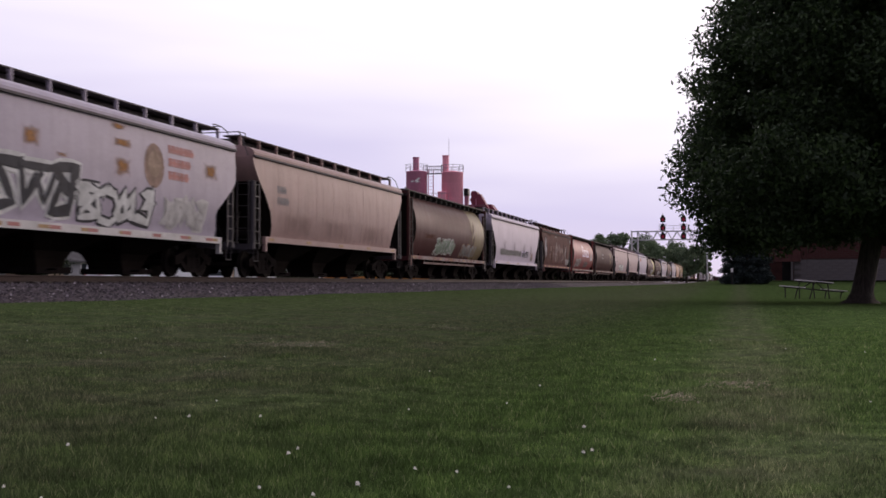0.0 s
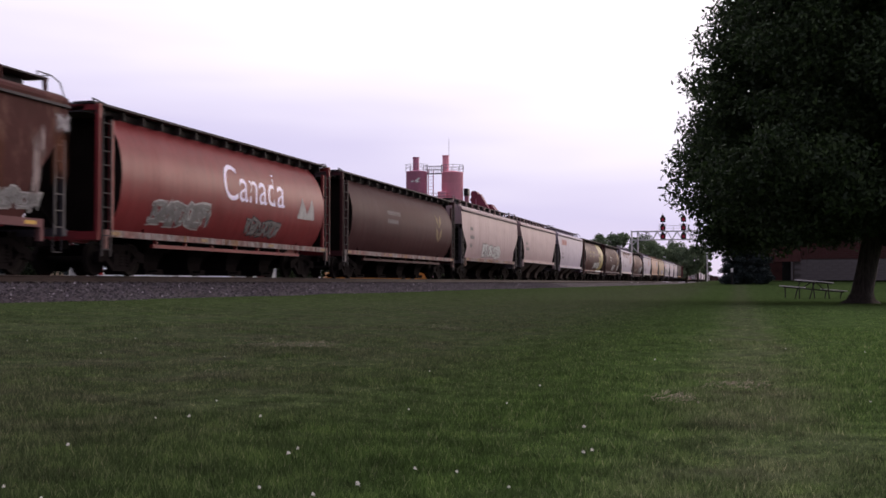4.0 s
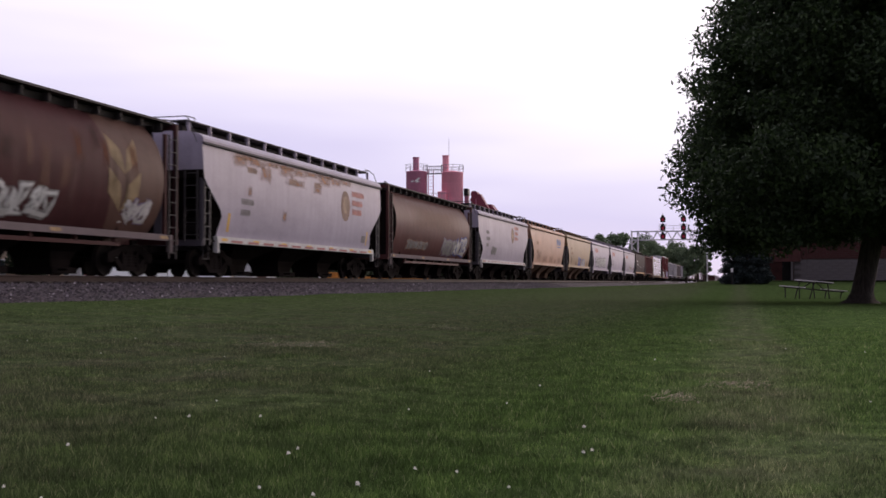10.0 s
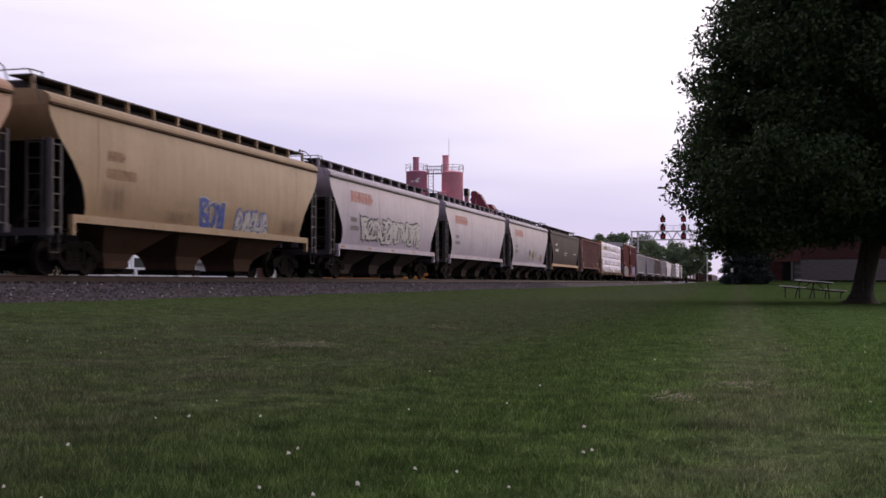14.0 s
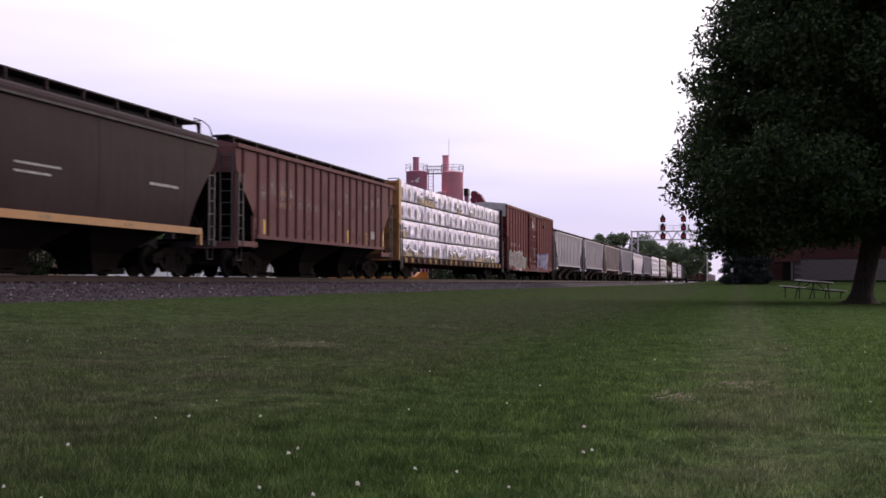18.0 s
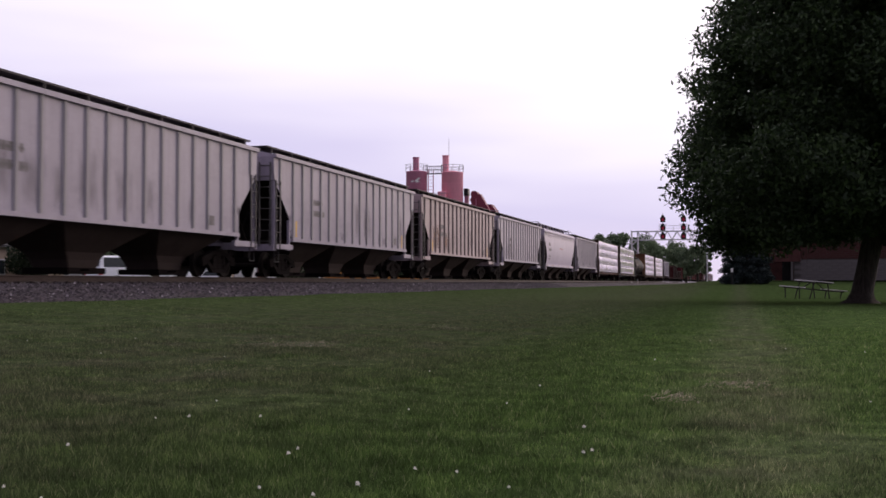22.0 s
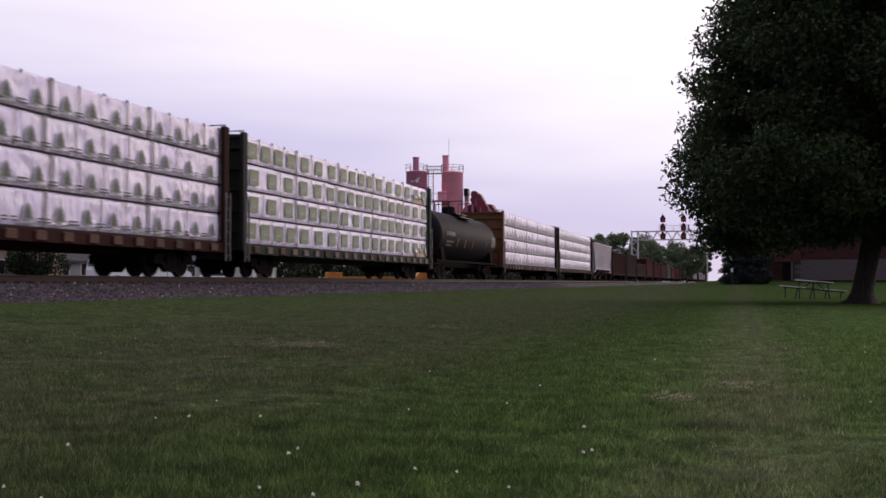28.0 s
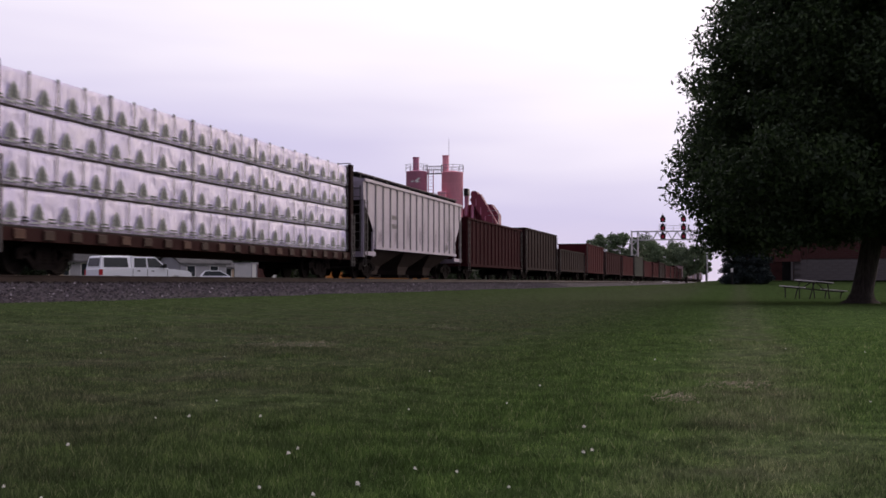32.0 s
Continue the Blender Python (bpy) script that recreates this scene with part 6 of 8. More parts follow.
    bars(car, lambda z: 1.53, -5.2, 2.9, [1.1, 1.3], "stencil_rust", 0.22, 0.2, 7)
    # 23
    c, n = span(23)
    centerbeam(c, n + 0.2, P["deckdark"], "yellow centerbeam flatcar with torn white-wrapped lumber", "oval", "print_grey", 5, 3, [(3, -8.4, 3.4), (3, 0.0, 0.8), (3, 3.0, 0.7), (0, -11.3, 2.5), (0, -8.2, 0.6), (0, -5.4, 0.7), (0, -2.0, 3.6), (0, 4.2, 2.4), (0, 6.8, 3.4), (1, -11.4, 0.9)], "pocket_yellow", P["orange"], P["dkbrown"])
    # 24
    c, n = span(24)
    car = box_car(c, n, P["boxred"], "oxide-red tall boxcar with ribbed sides and graffiti")
    f = lambda z: 1.585
    scrawl(car, f, -9.2, -4.5, 0.92, 2.2, ("spray_haze", "stencil_pale"), 31, 0.7)
    scrawl(car, f, -4.4, -3.0, 0.92, 1.7, ("spray_sage", "spray_haze"), 33, 0.7)
    scrawl(car, f, 1.95, 7.0, 0.90, 2.2, ("spray_violet2", "spray_blue"), 32, 0.6)
    for y, w, z1 in ((-9.4, 5.2, 2.4), (-4.8, 3.0, 1.9), (1.8, 5.4, 2.3), (6.6, 2.8, 1.7)):
        stain(car, lambda z: 1.527, y, y + w, 0.90, z1, "haze")
    patch(car, lambda z: 1.53, [(-3.0, 1.15), (-2.45, 1.15), (-2.45, 1.65), (-3.0, 1.65)], "spray_dark", "placard")
    door_face = lambda z: 1.597
    bars(car, door_face, -0.50, 4.62, [0.55], "stencil_pale", 0.07, 0.05, 6)
    bars(car, door_face, -0.62, 4.46, [0.8, 1.25, 1.25], "stencil_pale", 0.10, 0.06, 7)
    bars(car, door_face, 0.35, 3.45, [0.8], "stencil_pale", 0.07, 0.05, 8)
    bars(car, door_face, -1.35, 1.72, [0.5, 0.6, 0.6], "stencil_pale", 0.06, 0.05, 9)
    for y, z in ((6.9, 1.85), (7.6, 1.2), (7.6, 1.6), (8.4, 1.0), (8.4, 1.5), (-5.6, 2.6), (-7.2, 2.6), (-8.2, 2.6)):
        bars(car, lambda z: 1.53, y, z, [0.4, 0.4], "stencil_pale", 0.08, 0.06, int(y * 3 + 40))
    # 25 to 28 and 30: ribbed hoppers
    for k, mat, lab in ((25, "grey", "light grey ribbed hopper with dark sloped bays"), (26, "grey2", "weathered grey ribbed hopper"), (27, "beige3", "dirty beige ribbed hopper with rust streaks"),
                        (28, "grey", "pale grey ribbed hopper"), (30, "grey2", "weathered grey ribbed hopper"), (36, "white2", "chalky white ribbed hopper")):
        c, n = span(k)
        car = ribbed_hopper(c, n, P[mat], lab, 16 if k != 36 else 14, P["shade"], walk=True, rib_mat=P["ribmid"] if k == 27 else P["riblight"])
        bars(car, lambda z: 1.53, -5.0, 2.8, [1.0, 1.2], "stencil_dark", 0.22, 0.2, k)
        rnd = random.Random(k)
        for i in range(9):
            y = rnd.uniform(-7.0, 6.2)
            stain(car, lambda z: 1.53, y, y + rnd.uniform(0.5, 1.4), 1.45, rnd.uniform(1.9, 3.6), "orange" if k == 27 and i % 2 else "grey")
        if k in (26, 27):
            for y in (-6.75, 6.6):
                patch(car, lambda z: 1.53, [(y, 1.5), (y + 0.16, 1.5), (y + 0.16, 2.1), (y, 2.1)], "reflector", "corner_strip", "yellow corner strip")
        patch(car, lambda z: 1.585, [(5.2, 1.6), (5.55, 1.6), (5.55, 1.9), (5.2, 1.9)], "stencil_dark", "placard")
    # 29
    c, n = span(29)
    car = smooth_hopper(c, n, P["white"], "clean white covered hopper with dark lettering", None, "slant", 0, 11, dark=P["shade"], reflect=6, rail_mat=P["grey2"])
    bars(car, SMOOTH, -6.6, 3.0, [0.75], "stencil_dark", 0.24, 0.2, 3)
    bars(car, SMOOTH, -6.6, 2.55, [1.25], "stencil_dark", 0.24, 0.2, 4)
    bars(car, SMOOTH, -6.6, 2.05, [1.0, 0.9], "stencil_dark", 0.10, 0.14, 5)
    bars(car, SMOOTH, -0.6, 2.85, [1.9], "stencil_red", 0.08, 0.14, 6)
    g = Geo()
    for z in (3.78, 3.90, 4.0):
        g.box(1.57, 1.60, -n / 2 + 0.02, n / 2 - 0.02, z, z + 0.035)
    part("side_rib", g, P["white"], car)
    # 31, 32, 34, 35: lumber cars
    c, n = span(31)
    centerbeam(c, n, P["deckdark"], "rusty centerbeam flatcar with white-wrapped lumber", "tree", "print_green", 5, 5, [], "pocket_red")
    c, n = span(32)
    centerbeam(c, n, P["dkgreen"], "dark green centerbeam flatcar with green-printed lumber wraps", "square", "print_square", 5, 7, [(3, 8.6, 1.9), (0, 8.8, 2.2)], "pocket_pale", step=1.3)
    c, n = span(33)
    tank_car(c, n, P["black"], "sooty black tank car with railed platform")
    c, n = span(34)
    centerbeam(c, n, P["deckdark"], "brown and yellow centerbeam flatcar with wrapped lumber", "tree", "print_green", 5, 9, [], "pocket_pale", P["ochre"], P["dkbrown"])
    c, n = span(35)
    centerbeam(c, n, P["deckdark"], "rusty centerbeam flatcar with wrapped lumber and dark bulkheads", "tree", "print_green", 5, 12, [], "pocket_dark", P["dkbrown"])
    # 37 onwards: dark open cars, then pale hoppers at the tail
    c, n = span(37)
    gondola(c, n, P["rustdark"], "dark rusty high-sided gondola", 3.78, 0.8, 16)
    c, n = span(38)
    gondola(c, n, P["dkbrown"], "dark brown high-sided gondola", 4.05, 0.8, 12)
    c, n = span(39)
    gondola(c, n, P["dkbrown"], "low dark gondola with a scrap load", 2.9, 0.85, 12, 0.5)
    tail = ["tailred", "rustdark", "tailred", "dkgreen", "tailred", "tailred", "dkbrown", "tailred", "tailred", "rustdark", "rustdark"]
    for i, mat in enumerate(tail):
        c, n = span(40 + i)
        gondola(c, n, P[mat], {"dkgreen": "dark green gondola with scrap", "dkbrown": "dark brown gondola with scrap"}.get(mat, "rust-red gondola with scrap load"), 3.6 if i % 3 else 4.0, 0.85, 9, 0.35)
    for i in range(10):
        c, n = span(51 + i)
        ribbed_hopper(c, n, P["white2" if i % 2 else "beige2"], "pale covered hopper at the tail of the train", 8, P["shade"], bays=3)


def word(car, xz, y, z, height, text, mat):
    """A readable word laid on the near side."""
    curve = bpy.data.curves.new("word", "FONT")
    curve.body, curve.size = text, height
    ob = bpy.data.objects.new("word", curve)
    me = bpy.data.meshes.new_from_object(ob)
    bpy.data.objects.remove(ob)
    for v in me.vertices:
        v.co = (xz(z + v.co.y) + 0.01, y + v.co.x, z + v.co.y)
    me.materials.clear()
    me.materials.append(M[mat])
    lettering = new("lettering", me)
    lettering.parent = car
    lettering["label"] = "white painted word"


M["faded_letter"] = plain("worn_pale_lettering", (0.24, 0.16, 0.15), 0.7, 0, 0.5, 7, 0)
M["spray_haze"] = plain("washed_out_lilac_spray", (0.26, 0.21, 0.24), 0.7, 0, 0.4, 3, 0)
M["spray_violet2"] = plain("lilac_spray_paint", (0.26, 0.22, 0.38), 0.7, 0, 0.4, 6, 0)
P["soiledwheat"] = paint("soiled_wheat_paint", (0.185, 0.14, 0.06), 0.55, 0.7, rust_colour=(0.10, 0.055, 0.045))
M["emblem_tan"] = plain("tan_emblem", (0.38, 0.27, 0.20), 0.7, 0, 0.4, 7, 0)
M["spray_sage"] = plain("sage_spray_paint", (0.25, 0.31, 0.25), 0.7, 0, 0.3, 8, 0)
P["fadedtan"] = paint("faded_tan_paint", (0.118, 0.066, 0.052), 0.35, 0.5, 0.55, spec=0.08)
M["wheat_dull"] = plain("dull_wheat_mark", (0.24, 0.17, 0.095), 0.7, 0, 0.3, 9, 0)
M["brown_mark"] = plain("brown_mark", (0.10, 0.06, 0.04), 0.7, 0, 0.3, 9, 0)
M["stencil_tan"] = plain("faint_brown_stencil", (0.30, 0.18, 0.11), 0.7, 0, 0.3, 12, 0)
M["stencil_rust"] = plain("faint_rust_stencil", (0.30, 0.16, 0.12), 0.7, 0, 0.4, 12, 0)
P["ribmid"] = paint("dingy_rib_paint", (0.19, 0.155, 0.155), 0.2, 0.4, 0.8, spec=0.04)
P["riblight"] = paint("grey_rib_paint", (0.34, 0.32, 0.34), 0.12, 0.4)
P["rustdark"] = paint("dark_rust_paint", (0.042, 0.009, 0.012), 0.4, 0.5, 0.8, (0.075, 0.022, 0.020), 0.02)
P["tailred"] = paint("dull_maroon_paint", (0.078, 0.016, 0.019), 0.3, 0.5, 0.8, (0.075, 0.026, 0.02), 0.02)
make_train()

# ------------------------------------------------------------------ trees


def bark_material():
    m, nt, b = material("tree_bark", 0.9)
    streak = noise_of(nt, coords(nt, (1, 1, 0.15)), 22, 5)
    nt.links.new(ramp_of(nt, streak, [(0.3, (0.022, 0.018, 0.015)), (0.7, (0.075, 0.062, 0.052))]), b.inputs["Base Color"])
    bump_of(nt, b, streak, 0.8, 0.04)
    return m


def leaf_material(name, dark, mid, light):
    m, nt, b = material(name, 0.6, 0, 0.3)
    geo = nt.nodes.new("ShaderNodeNewGeometry")
    col = ramp_of(nt, geo.outputs["Random Per Island"], [(0.0, dark), (0.6, mid), (1.0, light)])
    nt.links.new(col, b.inputs["Base Color"])
    see_through(nt, b, col, 0.3)
    return m


M["bark"] = bark_material()
M["leaf"] = leaf_material("maple_leaf", (0.013, 0.025, 0.009), (0.027, 0.048, 0.016), (0.050, 0.080, 0.026))
M["leaf_far"] = leaf_material("distant_leaf", (0.09, 0.13, 0.075), (0.13, 0.18, 0.10), (0.18, 0.22, 0.13))
M["leaf_conifer"] = leaf_material("spruce_needle", (0.012, 0.018, 0.020), (0.022, 0.033, 0.034), (0.036, 0.050, 0.050))
M["leaf_hedge"] = leaf_material("hedge_leaf", (0.010, 0.016, 0.008), (0.018, 0.028, 0.012), (0.03, 0.045, 0.018))


def leaves(clumps, count, size, seed, shell=0.55):
    """Small folded leaves scattered over clumps (centre, radii); most sit near the clump's skin."""
    rng = np.random.default_rng(seed)
    w = np.array([c[1][0] * c[1][1] * c[1][2] for c in clumps]) ** 0.66
    pick = rng.choice(len(clumps), count, p=w / w.sum())
    d = rng.normal(size=(count, 3))
    d /= np.linalg.norm(d, axis=1)[:, None]
    r = shell + (1 - shell) * rng.random(count) ** 0.6
    r *= 1 + 0.09 * rng.normal(size=count)
    centre = np.array([c[0] for c in clumps])[pick]
    radii = np.array([c[1] for c in clumps])[pick]
    p = centre + d * radii * r[:, None]
    a = rng.normal(size=(count, 3))
    a /= np.linalg.norm(a, axis=1)[:, None]
    b = np.cross(a, rng.normal(size=(count, 3)))
    b /= np.linalg.norm(b, axis=1)[:, None]
    s = size * (0.6 + 0.8 * rng.random(count))[:, None]
    v = np.stack([p - a * s, p + b * s * 0.45 - a * s * 0.1, p + a * s, p - b * s * 0.45 - a * s * 0.1], axis=1).reshape(-1, 3)
    me = bpy.data.meshes.new("crown")
    me.vertices.add(count * 4)
    me.vertices.foreach_set("co", v.astype(np.float32).ravel())
    me.loops.add(count * 4)
    me.loops.foreach_set("vertex_index", np.arange(count * 4, dtype=np.int32))
    me.polygons.add(count)
    me.polygons.foreach_set("loop_start", np.arange(0, count * 4, 4, dtype=np.int32))
    me.update(calc_edges=True)
    return me


def limb(g, p, q, r0, r1, seed, n=8):
    rnd = random.Random(seed)
    p, q = Vector(p), Vector(q)
    pts = [p + (q - p) * k / 5 + Vector((rnd.uniform(-1, 1), rnd.uniform(-1, 1), 0)) * r0 * (0.35 if 0 < k < 5 else 0) for k in range(6)]
    rings = []
    for k, c in enumerate(pts):
        r = r0 + (r1 - r0) * k / 5
        rings.append([(c.x + r * math.cos(2 * math.pi * i / n), c.y + r * math.sin(2 * math.pi * i / n) * 0.95, c.z) for i in range(n)])
    g.loft(rings)


def big_tree(base, label):
    tree = thing("maple_tree", label, "tree", pose(*base))
    g = Geo()
    n = 14
    rings = []
    for z, r, dx in ((0, 0.55, -0.05), (0.10, 0.40, -0.04), (0.32, 0.31, 0.0), (0.9, 0.285, 0.12), (1.6, 0.275, 0.25), (2.6, 0.26, 0.38), (4.2, 0.20, 0.40), (6.5, 0.14, 0.2), (13, 0.05, 0.1)):
        ring = []
        for i in range(n):
            a = 2 * math.pi * i / n
            rr = r * (1 + (0.22 if z < 0.3 else 0.05) * math.sin(a * 4 + z * 0.7))
            ring.append((dx + rr * math.cos(a), rr * math.sin(a), z))
        rings.append(ring)
    g.loft(rings)
    part("trunk", g, M["bark"], tree, angle=50)
    rnd = random.Random(8)
    limbs = Geo()
    clumps = []
    for i in range(26):
        a = i * 2.4
        z0 = 2.3 + 5.2 * (i / 26)
        reach = 4.6 * math.sin(math.pi * min(0.95, 0.30 + 0.55 * i / 26)) * rnd.uniform(0.75, 1.1)
        q = (reach * math.cos(a), reach * math.sin(a), z0 + rnd.uniform(0.3, 2.2))
        limb(limbs, (0.18, 0, z0), q, 0.10, 0.025, i, 6)
    part("limb", limbs, M["bark"], tree)
    reach = profile([(1.5, 4.3), (2.3, 5.0), (3.0, 5.5), (4.0, 5.95), (5.4, 5.2), (6.9, 5.4), (8.6, 4.4), (10.5, 4.5), (13.0, 4.2), (15.5, 2.2)])
    for i in range(290):
        z = 1.95 + 13.2 * (i / 290) ** 1.15
        a = i * 2.399963 + rnd.uniform(-0.3, 0.3)
        R = reach(z)
        s = rnd.uniform(0.6, 1.15)
        r = max(0.0, (R - s * 0.9) * (1.0 if i % 3 else rnd.uniform(0.25, 0.8)) * rnd.uniform(0.86, 1.04))
        clumps.append(((0.2 + r * math.cos(a), r * math.sin(a), z), (s * 1.2, s * 1.2, s * 0.72)))
    clumps += [((-3.1, -1.0, 6.95), (1.0, 1.0, 0.7)), ((-3.5, -1.1, 6.5), (0.9, 0.9, 0.7)), ((-2.6, 0.4, 7.0), (1.0, 1.0, 0.8)), ((-4.0, -0.5, 2.0), (0.9, 0.9, 0.6)), ((-3.7, -0.3, 1.9), (0.9, 0.9, 0.6)), ((-3.0, 0.5, 2.0), (1.0, 1.0, 0.6)), ((-2.0, -0.6, 2.2), (1.1, 1.1, 0.5)), ((-0.9, 0.6, 2.3), (1.1, 1.1, 0.5))]
    for i in range(70):
        z = 2.6 + 11.0 * i / 70
        a, r = i * 2.4, 0.55 * reach(z) * rnd.random() ** 0.5
        clumps.append(((0.2 + r * math.cos(a), r * math.sin(a), z), (1.3, 1.3, 0.9)))
    crown = leaves(clumps, 450000, 0.076, 3, 0.2)
    crown.materials.append(M["leaf"])
    part("crown", crown, None, tree)
    return tree


big_tree((3.4, 33.8, 0.0), "broad dark green maple with a leaning trunk")


def far_tree(base, height, width, seed, label, count=2600, size=0.5, mat="leaf_far", name="broadleaf_tree"):
    tree = thing(name, label, "tree", pose(*base), group="trees beyond the railway")
    rnd = random.Random(seed)
    g = Geo()
    limb(g, (0, 0, 0), (0, 0, height * 0.6), width * 0.05, width * 0.02, seed, 8)
    for i in range(5):
        a = i * 2.4
        limb(g, (0, 0, height * (0.25 + 0.06 * i)), (width * 0.3 * math.cos(a), width * 0.3 * math.sin(a), height * (0.45 + 0.08 * i)), width * 0.02, width * 0.008, seed + i, 5)
    part("trunk", g, M["bark"], tree)
    clumps = []
    for _ in range(16):
        z = rnd.uniform(0.22, 0.88)
        R = width * 0.5 * math.sqrt(max(0.05, 1 - ((z - 0.5) / 0.52) ** 2))
        a, r = rnd.uniform(0, 2 * math.pi), R * rnd.uniform(0.2, 0.85)
        s = width * rnd.uniform(0.14, 0.24)
        clumps.append(((r * math.cos(a), r * math.sin(a), z * height), (s, s, s * 0.85)))
    me = leaves(clumps, count, size, seed, 0.3)
    me.materials.append(M[mat])
    part("crown", me, None, tree)
    return tree


def far_trees():
    for x, y, h, w, s in ((-40.5, 331, 15.2, 8.5, 1), (-35.5, 340, 16.2, 9.0, 2), (-31.0, 332, 15.6, 8.0, 3), (-27.5, 345, 14.2, 9.0, 4), (-23.0, 330, 13.0, 9.0, 5), (-18.5, 342, 13.2, 9.0, 6), (-15.0, 334, 11.5, 8.0, 7), (-11.8, 338, 14.2, 7.0, 18), (-9.8, 350, 12.0, 4.8, 19), (-29, 372, 17.0, 10, 8), (-21, 380, 15, 11, 9)):
        far_tree((x, y, 0.15), h + 0.5, w, s, "leafy green tree in the distance beyond the tracks", 4200, 0.36)
    far_tree((-39.6, 68.3, 0.2), 10.7, 6.4, 11, "round green tree behind the tracks", 9000, 0.14)
    far_tree((-46.5, 66, 0.2), 3.6, 4.2, 12, "dark green bush beside the houses", 5000, 0.12, "leaf_hedge", "garden_bush")


far_trees()


def hedge():
    """A long unkempt hedge that closes the view beyond the yard."""
    rnd = random.Random(6)
    clumps = []
    for i in range(330):
        y = 10 + 440 * i / 330
        s = rnd.uniform(1.0, 1.7)
        for z in (rnd.uniform(0.6, 1.6), rnd.uniform(2.0, 3.4), rnd.uniform(3.6, 5.4)):
            clumps.append(((-64 + rnd.uniform(-1.2, 1.2), y + rnd.uniform(-0.8, 0.8), z), (1.7, 1.6, s)))
    me = leaves(clumps, 110000, 0.34, 9, 0.2)
    me.materials.append(M["leaf_hedge"])
    tagged(new("hedge", me), "dark overgrown hedge beyond the railway yard", "hedge", kind="stuff")


hedge()


def track_brush():
    """Low scrub along the far side of the line, where the yard ends."""
    rnd = random.Random(16)
    clumps = []
    for i in range(260):
        y = 101 + 347 * i / 260
        clumps.append(((-27 - 0.012 * (y - 101) + rnd.uniform(-1.2, 1.2), y, rnd.uniform(0.7, 1.9)), (1.3, 1.6, rnd.uniform(0.6, 1.0))))
    me = leaves(clumps, 42000, 0.2, 19, 0.2)
    me.materials.append(M["leaf_hedge"])
    tagged(new("scrub", me), "low dark scrub along the railway", "scrub", kind="stuff")


track_brush()

# ------------------------------------------------------------------ beyond the tracks
M["silo_red"] = paint("silo_red_paint", (0.95, 0.40, 0.48), 0.0, 0.2)
M["silo_dark"] = paint("silo_maroon_paint", (0.62, 0.25, 0.36), 0.06, 0.35)
M["conv_dark"] = paint("conveyor_maroon_paint", (0.24, 0.048, 0.078), 0.2, 0.4)
M["grating"] = plain("galvanised_railing", (0.34, 0.32, 0.36), 0.6, 0.3, 0.2, 5)
M["gantry"] = plain("aluminium_truss", (0.55, 0.54, 0.56), 0.5, 0.3, 0.15, 5)
M["signal_red"] = plain("red_signal_glass", (0.35, 0.02, 0.05), 0.4, 0, 0.1, 5, 0, 0.12)
M["white_paint"] = plain("white_vehicle_paint", (0.90, 0.90, 0.96), 0.3, 0, 0.04, 3, 0)
M["glass_dark"] = plain("tinted_glass", (0.03, 0.035, 0.04), 0.08, 0, 0.2, 3, 0)
M["tyre"] = plain("tyre_rubber", (0.02, 0.02, 0.02), 0.85, 0, 0.2, 9)
M["chrome"] = plain("bright_metal_trim", (0.5, 0.5, 0.52), 0.25, 0.9, 0.1, 9, 0)
M["taillight"] = plain("red_tail_lamp", (0.45, 0.03, 0.04), 0.3, 0, 0.1, 9, 0)
M["siding"] = plain("grey_house_siding", (0.36, 0.35, 0.38), 0.8, 0, 0.12, 3)
M["tan_wall"] = plain("tan_stucco", (0.50, 0.38, 0.30), 0.85, 0, 0.12, 3)
M["roofing"] = plain("dark_shingle", (0.10, 0.095, 0.10), 0.9, 0, 0.3, 6)
M["trim_white"] = plain("white_trim", (0.68, 0.66, 0.66), 0.6, 0, 0.08, 5)
M["machine_orange"] = plain("machine_orange_paint", (0.52, 0.21, 0.045), 0.5, 0, 0.25, 5)
M["pine_board"] = plain("weathered_board", (0.48, 0.45, 0.46), 0.8, 0, 0.25, 9)
M["brick"] = plain("red_brick", (0.085, 0.034, 0.032), 0.85, 0, 0.35, 8)
M["mortar"] = plain("mortar", (0.11, 0.098, 0.095), 0.9, 0, 0.2, 9)
M["stone_band"] = plain("weathered_stone_block", (0.14, 0.125, 0.127), 0.85, 0, 0.2, 6)


